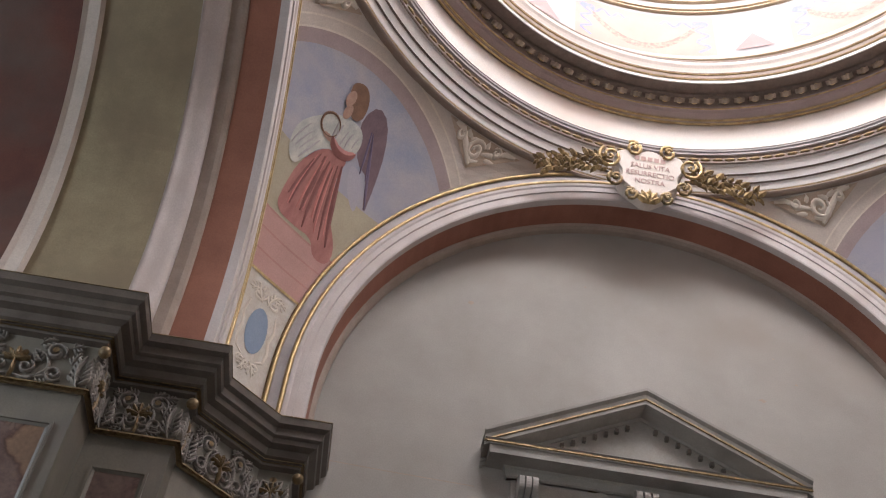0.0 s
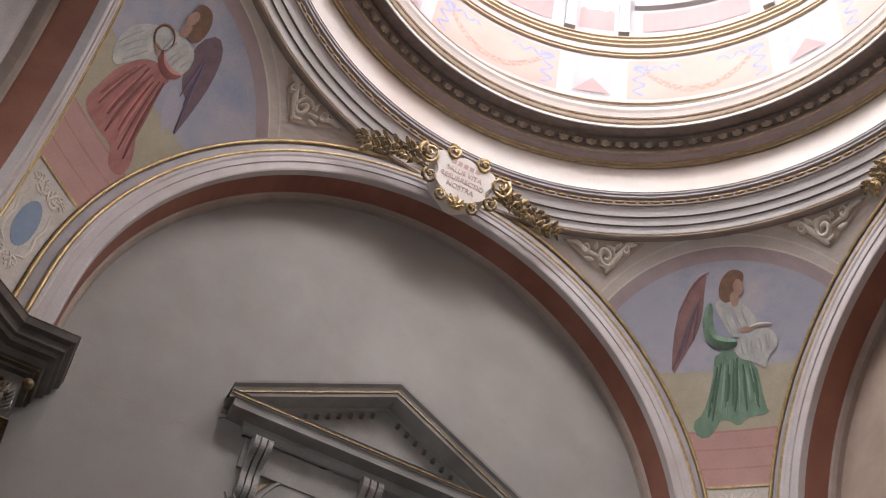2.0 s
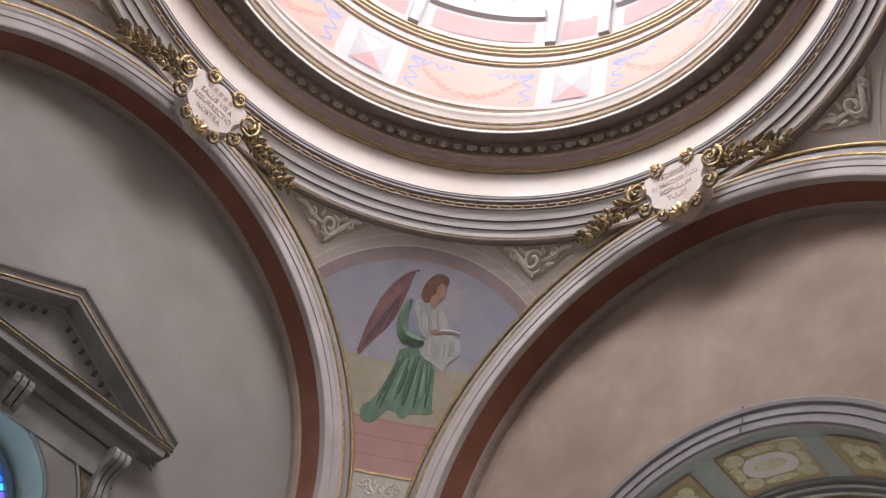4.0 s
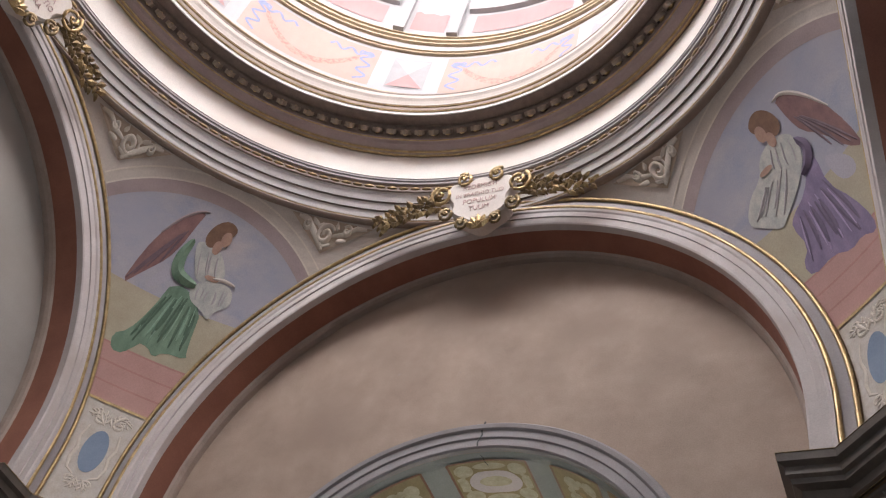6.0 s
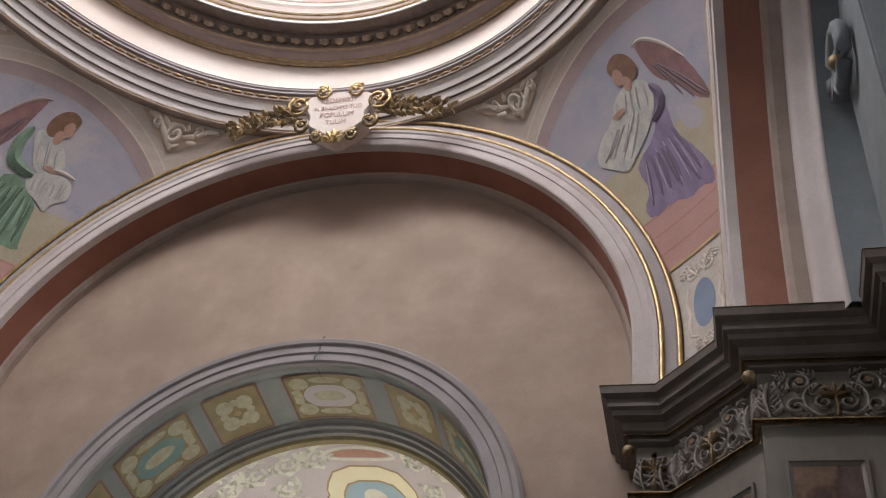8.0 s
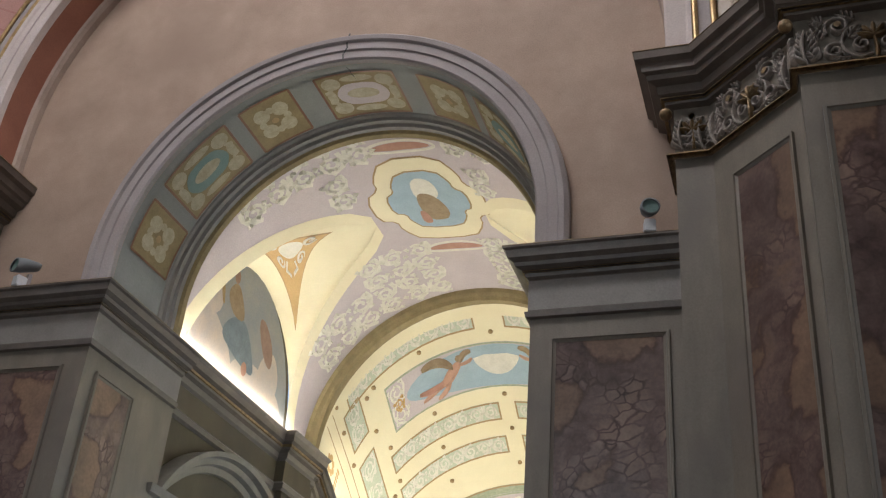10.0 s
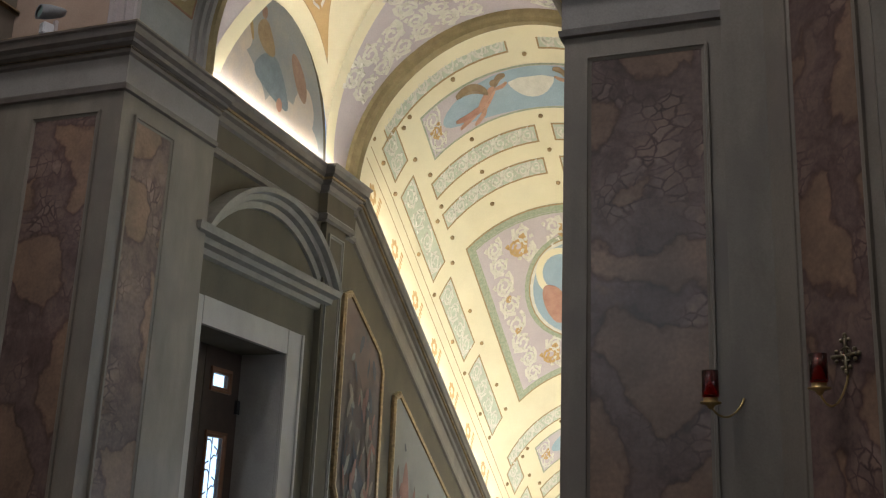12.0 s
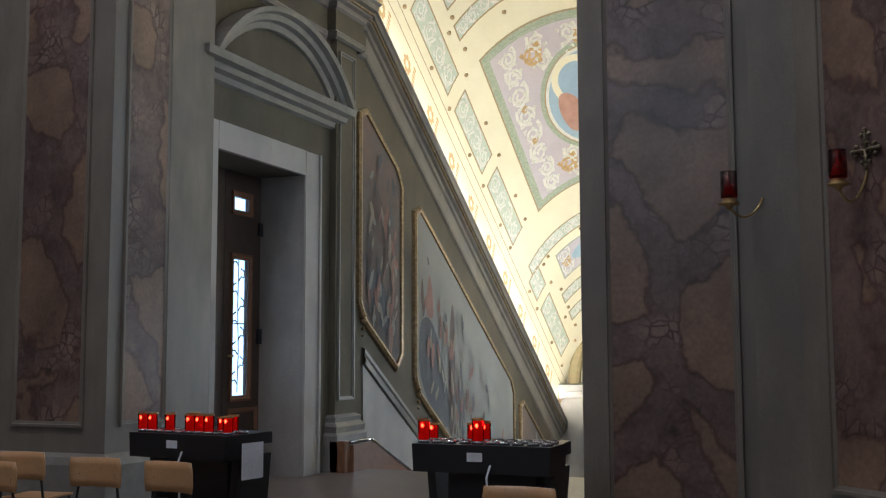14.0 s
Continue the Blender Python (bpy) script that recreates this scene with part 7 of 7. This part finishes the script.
bm = bmesh.new()
prism(bm, [(-1.5, 8.64), (1.5, 8.64), (0, 9.40)], 5.36, 5.42)
part("tympanum", bm, "pedgrey", PED)
boxed("frieze", (-1.5, 5.345, 7.95), (1.5, 5.395, 8.32), "pedgrey", PED)
for s in (-1, 1):                          # scrolled consoles that carry the cornice
    bm = bmesh.new()
    for k in range(3):
        x0 = s * 1.34 - 0.105 + k * 0.075
        prof = smoothed([(5.40, 7.55), (5.30, 7.55), (5.22, 7.68), (5.28, 7.85), (5.24, 8.02), (5.10, 8.08), (5.08, 8.22), (5.18, 8.30), (5.40, 8.30)], 2)
        prism(bm, prof, x0, x0 + 0.06, lambda x, y, z: (y, x, z))
    part("console", bm, "pedgrey", PED, "fluted scroll console", False)
    bm = bmesh.new()
    for k in range(5):
        ribbon(bm, lambda u, v, o=0.0: (s * 1.34 + u, 5.28 - o, v), [(0, 7.3), (0.12 * (k - 2) / 2, 7.42), (0.2 * (k - 2) / 2, 7.55)], 0.06, 0.02, taper=True)
    part("console_leaf", bm, "capital", PED)
    boxed("side_pilaster", (s * 1.34 - 0.16, 5.33, 4.6), (s * 1.34 + 0.16, 5.395, 7.56), "stone", PED)
bm = bmesh.new()                           # keystone block over the window
for k in range(3):
    prism(bm, smoothed([(5.34, 8.38), (5.20, 8.36), (5.16, 8.25), (5.22, 8.12), (5.28, 8.02), (5.34, 8.0)], 1), -0.13 + k * 0.09, -0.06 + k * 0.09, lambda x, y, z: (y, x, z))
part("keystone", bm, "capital", PED)

# ---- cartouches and gilt sprigs on the arches ----


def cart_put(u, z, off=0.0):
    return (u, 4.66 - 0.30 * (z - 12.4) - off, z)


def tube(bm, pts, r, n=6, taper=0.0):
    """A round rod along a line of points."""
    rows = []
    k = len(pts)
    for i, p in enumerate(pts):
        p = Vector(p)
        d = (Vector(pts[min(i + 1, k - 1)]) - Vector(pts[max(i - 1, 0)])).normalized()
        a = d.orthogonal().normalized()
        b = d.cross(a)
        rr = r * (1 - taper * i / (k - 1))
        rows.append([tuple(p + a * rr * math.cos(2 * math.pi * j / n) + b * rr * math.sin(2 * math.pi * j / n)) for j in range(n)])
    vs = grid(bm, rows, close_u=True)
    bm.faces.new(vs[0])
    bm.faces.new(vs[-1])


def leaf(bm, x, z, a, length, off):
    """A folded pointed leaf on the cartouche's plane."""
    c, s = math.cos(a), math.sin(a)
    rows = []
    for t, w in ((0, 0.02), (0.35, 0.30), (0.7, 0.22), (1, 0.01)):
        rows.append([cart_put(x + c * t * length - s * w * length * q, z + s * t * length + c * w * length * q, off + (0.03 if q == 0 else 0.0) + 0.035 * math.sin(t * 3)) for q in (-1, 0, 1)])
    grid(bm, rows)


def cartouche(side, rz, lines):
    c = thing("cartouche", "white stucco cartouche with gilt scrolls and red lettering", "cartouche", "cartouches on the arches", rz=rz)
    out = smoothed([(-0.36, 13.16), (-0.18, 13.10), (0, 13.2), (0.18, 13.10), (0.36, 13.16), (0.40, 12.95), (0.30, 12.80), (0.34, 12.66), (0.16, 12.52), (0, 12.40), (-0.16, 12.52), (-0.34, 12.66), (-0.30, 12.80), (-0.40, 12.95)], 2)
    bm = bmesh.new()
    k = len(out)
    front = [bm.verts.new(cart_put(x * 1.16, 12.83 + (z - 12.83) * 0.94, 0.17)) for x, z in out]
    mid = [bm.verts.new(cart_put(x * 1.25, z, 0.13)) for x, z in out]
    back = [bm.verts.new(cart_put(x * 1.25, z, -0.05)) for x, z in out]
    bm.faces.new(front)
    for p, q in ((front, mid), (mid, back)):
        for i in range(k):
            bm.faces.new((p[i], p[(i + 1) % k], q[(i + 1) % k], q[i]))
    part("plaque", bm, "frieze", c)
    for s in (-1, 1):
        for cx, cz, r, h in ((0.24, 13.16, 0.12, 1), (0.55, 12.98, 0.17, -1), (0.46, 12.66, 0.11, -1), (0.25, 12.46, 0.10, 1)):
            bm = bmesh.new()
            tube(bm, [cart_put(s * x, z, 0.16 + 0.05 * i / 20) for i, (x, z) in enumerate(spiral(cx, cz, r, 1.6, 1.0, 20, h))], 0.028, 6, 0.3)
            bmesh.ops.create_uvsphere(bm, u_segments=8, v_segments=6, radius=0.026, matrix=Matrix.Translation(cart_put(s * cx, cz, 0.2)))
            part("gilt_scroll", bm, "gold" if cz > 12.9 else "oldgold", c, smooth=True)
    bm = bmesh.new()
    for i in range(5):
        leaf(bm, 0, 12.36, radians(90 + (i - 2) * 32), 0.2, 0.16)
    part("shell", bm, "gold", c, "gilt shell at the foot")
    for i, t in enumerate(lines):
        z = 13.02 - 0.115 * i
        if t:
            cu = bpy.data.curves.new("lettering", "FONT")
            cu.body, cu.size, cu.align_x, cu.extrude = t, 0.105 if len(t) < 12 else 0.085, "CENTER", 0.002
            cu.materials.append(M["text"])
            ob = new("lettering", cu)
            ob.parent = c
            ob.matrix_basis = Matrix.Translation(cart_put(0, z - 0.03, 0.176)) @ Euler((radians(90 + 16.7), 0, 0)).to_matrix().to_4x4()
        else:
            bm = bmesh.new()
            for q in range(5):
                patch(bm, cart_put, -0.22 + q * 0.09, -0.155 + q * 0.09, z - 0.03, z + 0.035, 1, 1, 0.176)
            part("lettering", bm, "text", c)
    for s in (-1, 1):
        g = thing("laurel_sprig", "gilt laurel sprig beside the cartouche", "sprig", "gilt laurel sprigs", rz=rz)
        rnd = random.Random(5 + s)
        for rise, reach, lean in ((0.0, 1.0, 1.0), (-0.13, 0.86, 0.7)):
            base = [(s * (0.50 + 1.0 * reach * i / 12), 12.97 + rise - 0.05 * (i / 12) - 0.14 * lean * (i / 12) ** 2 + 0.015 * math.sin(i)) for i in range(13)]
            bm = bmesh.new()
            tube(bm, [cart_put(x, z, 0.10) for x, z in base], 0.016, 5, 0.6)
            part("stem", bm, "oldgold", g)
            for i in range(1, 13):
                x, z = base[i]
                for q in (-1, 1):
                    a = (0 if s == 1 else math.pi) + q * rnd.uniform(0.35, 0.95)
                    bm = bmesh.new()
                    leaf(bm, x, z, a, rnd.uniform(0.11, 0.17), 0.08 + rnd.uniform(0, 0.07))
                    part("leaf", bm, ("gold", "oldgold", "dimgilt")[rnd.randrange(3)], g)
                if i % 3 == 0:
                    bm = bmesh.new()
                    bmesh.ops.create_uvsphere(bm, u_segments=7, v_segments=5, radius=0.024, matrix=Matrix.Translation(cart_put(x, z + 0.05, 0.13)))
                    part("berry", bm, "gold", g, smooth=True)


cartouche("north", 0, ["", "SALUS VITA", "RESURRECTIO", "NOSTRA"])
cartouche("east", -90, ["REDEMISTI", "IN BRACHIO TUO", "POPULUM", "TUUM"])

# ---- fittings in the south arm ----
oc = thing("organ_case", "blue-grey carved case with fluted pilaster and scroll", "organ case")
boxed("case_panel", (1.9, -6.35, 8.14), (3.0, -5.95, 12.3), "organ", oc, 0.02)
bm = bmesh.new()
for k in range(4):
    tube(bm, [(2.86 + 0.055 * k, -5.88, 10.35), (2.86 + 0.055 * k, -5.88, 12.2)], 0.026, 6)
part("fluted_pilaster", bm, "organ", oc, smooth=True)
boxed("pilaster_foot", (2.80, -5.97, 10.22), (3.10, -5.80, 10.36), "organ", oc, 0.015)
bm = bmesh.new()
tube(bm, [(2.5 + x, -5.85, 10.2 + z) for x, z in spiral(0.15, 0.0, 0.42, 1.4, 0.3, 26, 1)], 0.085, 8, 0.4)
part("scroll", bm, "organ", oc, smooth=True)
bm = bmesh.new()
bmesh.ops.create_uvsphere(bm, u_segments=10, v_segments=7, radius=0.08, matrix=Matrix.Translation((2.62, -5.82, 10.2)))
part("scroll_eye", bm, "oldgold", oc, smooth=True)

# ---- spotlights on the impost ledges ----


def spotlight(at, rz):
    s = thing("spotlight", "small grey spotlight with a white box on the ledge", "spotlight", "ledge spotlights", at=at, rz=rz)
    boxed("ballast_box", (-0.07, -0.05, 0.0), (0.05, 0.05, 0.13), "whitebox", s, 0.01)
    boxed("bracket", (0.06, -0.03, 0.0), (0.10, 0.03, 0.2), "greyband", s, 0.006)
    bm = bmesh.new()
    grid(bm, [[(x, r * math.cos(2 * math.pi * j / 16), 0.27 + r * math.sin(2 * math.pi * j / 16) + x * 0.35) for j in range(16)] for x, r in ((-0.12, 0.07), (-0.12, 0.085), (-0.02, 0.085), (0.12, 0.06), (0.16, 0.045), (0.16, 0.001))], close_u=True)
    part("housing", bm, "organ", s, smooth=True)
    bm = bmesh.new()
    blob(bm, lambda u, v, o: (-0.10, u, 0.235 + v), ellipse(0, 0, 0.07, 0.07, 16), 0, 2)
    part("lens", bm, "soffitteal", s, "greenish glass front")


spotlight((5.12, -3.60, 6.55), 15)
spotlight((5.12, 3.05, 6.61), -20)

# ---- wall sconces with red glasses ----


def sconce(name_label, foot, cup, cross):
    """foot: where the arm meets the wall; cup: the candle's base."""
    s = thing("wall_sconce", name_label, "sconce", "wall sconces")
    f, c = Vector(foot), Vector(cup)
    low = min(f.z, c.z) - 0.07
    sm = [f.lerp(c, t) + Vector((0, 0, (low - f.z) * 0.75 * math.sin(math.pi * t) ** 0.7)) for t in [i / 14 for i in range(15)]]
    bm = bmesh.new()
    tube(bm, [tuple(p) for p in sm], 0.008, 6)
    part("arm", bm, "brass", s, smooth=True)
    bm = bmesh.new()
    grid(bm, [[(c.x + r * math.cos(2 * math.pi * j / 14), c.y + r * math.sin(2 * math.pi * j / 14), c.z + h) for j in range(14)] for r, h in ((0.004, -0.03), (0.02, -0.02), (0.03, 0.0), (0.075, 0.012), (0.075, 0.02), (0.05, 0.022), (0.05, 0.05), (0.002, 0.05))], close_u=True)
    part("drip_cup", bm, "brass", s, smooth=True)
    bm = bmesh.new()
    grid(bm, [[(c.x + r * math.cos(2 * math.pi * j / 16), c.y + r * math.sin(2 * math.pi * j / 16), c.z + h) for j in range(16)] for r, h in ((0.002, 0.052), (0.05, 0.052), (0.058, 0.06), (0.058, 0.24), (0.052, 0.24), (0.05, 0.07), (0.002, 0.066))], close_u=True)
    part("red_glass", bm, "redglass", s, smooth=True)
    bm = bmesh.new()
    bmesh.ops.create_cone(bm, cap_ends=True, segments=12, radius1=0.045, radius2=0.045, depth=0.14, matrix=Matrix.Translation((c.x, c.y, c.z + 0.14)))
    part("candle", bm, "rose", s, smooth=True)
    if cross:
        d = Vector((-1, 1, 0)).normalized()
        side = Vector((1, 1, 0)).normalized()
        bm = bmesh.new()
        for a, ln in ((0, 0.10), (90, 0.12), (180, 0.10), (270, 0.10)):
            u = side * math.cos(radians(a)) + Vector((0, 0, 1)) * math.sin(radians(a))
            w = side * -math.sin(radians(a)) + Vector((0, 0, 1)) * math.cos(radians(a))
            o = f + Vector((0, 0, 0.11)) + d * 0.015
            tube(bm, [tuple(o), tuple(o + u * ln * 0.6), tuple(o + u * ln)], 0.012, 6)
            bmesh.ops.create_uvsphere(bm, u_segments=7, v_segments=5, radius=0.016, matrix=Matrix.Translation(o + u * ln * 1.12))
            tube(bm, [tuple(o + u * ln * 0.35 - w * 0.03), tuple(o + u * ln * 0.45), tuple(o + u * ln * 0.35 + w * 0.03)], 0.008, 5)
            for q in (-1, 0, 1):
                bmesh.ops.create_uvsphere(bm, u_segments=7, v_segments=5, radius=0.015, matrix=Matrix.Translation(o + u * (ln - 0.02 * abs(q)) + w * 0.032 * q))
        part("cross_plate", bm, "dullbrass", s, "brass cross-shaped wall plate", True)


sconce("brass wall arm with a red candle glass", (4.80, -3.96, 2.68), (4.62, -3.75, 2.61), False)
sconce("brass wall arm with red glass and cross plate", (4.345, -4.655, 2.78), (4.27, -4.475, 2.65), True)

# ---- candle stands ----


def candle_stand(at, rz, lit, seed, paper):
    st = thing("candle_stand", "black votive candle stand with red glasses on top", "candle stand", "votive candle stands", at=at, rz=rz)
    bm = bmesh.new()
    prism(bm, [(-0.49, 0.78), (0.49, 0.78), (0.50, 0.97), (-0.50, 0.97)], -0.30, 0.10)
    part("tray_box", bm, "black", st)
    bm = bmesh.new()
    prism(bm, [(-0.48, 0.88), (0.48, 0.88), (0.48, 0.97), (-0.48, 0.97)], 0.10, 0.30)
    part("rear_tray", bm, "black", st)
    for s in (-1, 1):
        bm = bmesh.new()
        prism(bm, [(s * 0.34, 0.0), (s * 0.40, 0.0), (s * 0.47, 0.8), (s * 0.41, 0.8)], -0.1, 0.3)
        part("leg", bm, "black", st)
    boxed("shelf", (-0.4, -0.12, 0.40), (0.4, 0.3, 0.43), "black", st, 0.008)
    boxed("coin_box", (-0.33, -0.05, 0.43), (0.33, 0.28, 0.78), "black", st, 0.01)
    boxed("notice", (-0.09, -0.306, 0.86), (0.02, -0.301, 0.92), "paper", st)
    bm = bmesh.new()
    tube(bm, [(0.08, -0.31, 0.84), (0.06, -0.33, 0.76), (0.07, -0.32, 0.6), (0.05, -0.30, 0.3)], 0.008, 6)
    part("cable", bm, "whitebox", st, "thin white cable", True)
    if paper:
        boxed("paper_sheet", (0.503, -0.1, 0.62), (0.512, 0.15, 0.90), "paper", st)
    rnd = random.Random(seed)
    for i in range(10):
        for row in (0, 1):
            x = -0.445 + i * 0.099 + rnd.uniform(-0.008, 0.008)
            y = -0.2 + row * 0.17
            bm = bmesh.new()
            grid(bm, [[(x + r * math.cos(2 * math.pi * j / 12), y + r * math.sin(2 * math.pi * j / 12), 0.97 + h) for j in range(12)] for r, h in ((0.03, 0.0), (0.042, 0.0), (0.044, 0.022), (0.034, 0.024))], close_u=True)
            part("holder_ring", bm, "steel", st, smooth=True)
            if (i, row) in lit:
                h = lit[(i, row)]
                bm = bmesh.new()
                grid(bm, [[(x + r * math.cos(2 * math.pi * j / 14), y + r * math.sin(2 * math.pi * j / 14), 0.975 + z) for j in range(14)] for r, z in ((0.002, 0), (0.042, 0), (0.043, h), (0.038, h), (0.036, 0.012), (0.002, 0.01))], close_u=True)
                glass_ob = part("votive_glass", bm, "votive", st, "red glass with a lit candle", True)
                bm = bmesh.new()
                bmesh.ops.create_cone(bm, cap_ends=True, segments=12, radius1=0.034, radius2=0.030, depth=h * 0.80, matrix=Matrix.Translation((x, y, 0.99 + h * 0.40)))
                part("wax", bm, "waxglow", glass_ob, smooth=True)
                bm = bmesh.new()
                bmesh.ops.create_uvsphere(bm, u_segments=8, v_segments=6, radius=0.011, matrix=Matrix.Translation((x, y - 0.028, 0.985 + h * 0.66)) @ Matrix.Diagonal((1.0, 0.7, 1.4, 1)))
                part("flame", bm, "flame", glass_ob, smooth=True)
                bm = bmesh.new()
                grid(bm, [[(x + r * math.cos(2 * math.pi * j / 14), y + r * math.sin(2 * math.pi * j / 14), 0.975 + z) for j in range(14)] for r, z in ((0.044, h - 0.012), (0.046, h - 0.006), (0.046, h), (0.044, h + 0.003))], close_u=True)
                part("gilt_rim", bm, "brass", glass_ob, smooth=True)


candle_stand((4.42, 0.42, 0), -98, {(0, 0): 0.15, (1, 0): 0.15, (3, 0): 0.15, (4, 1): 0.15, (5, 0): 0.15, (5, 1): 0.12, (6, 0): 0.15, (7, 0): 0.15, (7, 1): 0.12, (8, 1): 0.14, (9, 0): 0.14}, 3, True)
candle_stand((4.25, -2.13, 0), -90, {(0, 0): 0.16, (0, 1): 0.12, (3, 1): 0.13, (4, 0): 0.17, (4, 1): 0.14}, 4, False)

# ---- chairs ----


def chair():
    c = thing("chair", "beech plywood stacking chair on dark tube legs", "chair", "chairs by the candle stand")
    bm = bmesh.new()
    rows = []
    for i in range(5):
        z = 0.60 + 0.22 * i / 4
        rows.append([(0.0 + 0.05 * (1 - (2 * j / 8 - 1) ** 2) - 0.06 * (z - 0.6), 0.225 * (2 * j / 8 - 1) * (0.955 if i in (0, 4) else 1.0), z) for j in range(9)])
    front = [[(x + 0.012, y, z) for x, y, z in r] for r in rows]
    grid(bm, rows)
    grid(bm, front)
    for a, b in ((rows[0], front[0]), (rows[-1], front[-1])):
        grid(bm, [a, b])
    for j in (0, 8):
        grid(bm, [[r[j] for r in rows], [r[j] for r in front]])
    bmesh.ops.remove_doubles(bm, verts=bm.verts, dist=0.0005)
    part("backrest", bm, "chairwood", c, "pale curved plywood backrest", True)
    bm = bmesh.new()
    box(bm, (0.04, -0.21, 0.44), (0.44, 0.21, 0.455), 0.006)
    part("seat", bm, "chairwood", c)
    for s in (-1, 1):
        bm = bmesh.new()
        tube(bm, [(-0.06, s * 0.20, 0.0), (0.03, s * 0.20, 0.43), (0.035, s * 0.17, 0.60), (0.028, s * 0.16, 0.70)], 0.011, 6)
        part("rear_leg", bm, "black", c, smooth=True)
        bm = bmesh.new()
        tube(bm, [(0.44, s * 0.20, 0.0), (0.38, s * 0.20, 0.435), (0.05, s * 0.20, 0.435)], 0.011, 6)
        part("front_leg", bm, "black", c, smooth=True)
    return c


ch = chair()
ch.matrix_basis = pose(3.64, 0.83, 0, 0, 0, 4)
for x, y, r in ((3.57, 0.12, -6), (3.82, 1.72, 8), (3.05, -2.70, 0), (3.15, 1.37, 6)):
    copy_thing(ch, pose(x, y, 0, 0, 0, r))

# ---- stair parapet ----
par = thing("stair_parapet", "brown wooden parapet at the head of the stair", "parapet")
bm = bmesh.new()
box(bm, (10.0, 1.96, 0.0), (10.14, 2.2, 0.42), 0.01)
part("newel", bm, "wood_mid", par)
bm = bmesh.new()
prism(bm, [(10.14, 0.0), (10.14, 0.36), (10.75, 0.36), (13.6, -0.85), (13.6, -2.2), (10.6, -0.2), (10.6, 0.0)], 1.90, 1.96)
part("side_panel", bm, "wood_mid", par)
bm = bmesh.new()
tube(bm, [(10.1, 1.93, 0.40), (10.75, 1.93, 0.40), (13.6, 1.93, -0.80)], 0.025, 8)
part("handrail", bm, "steel", par, "bright metal handrail", True)
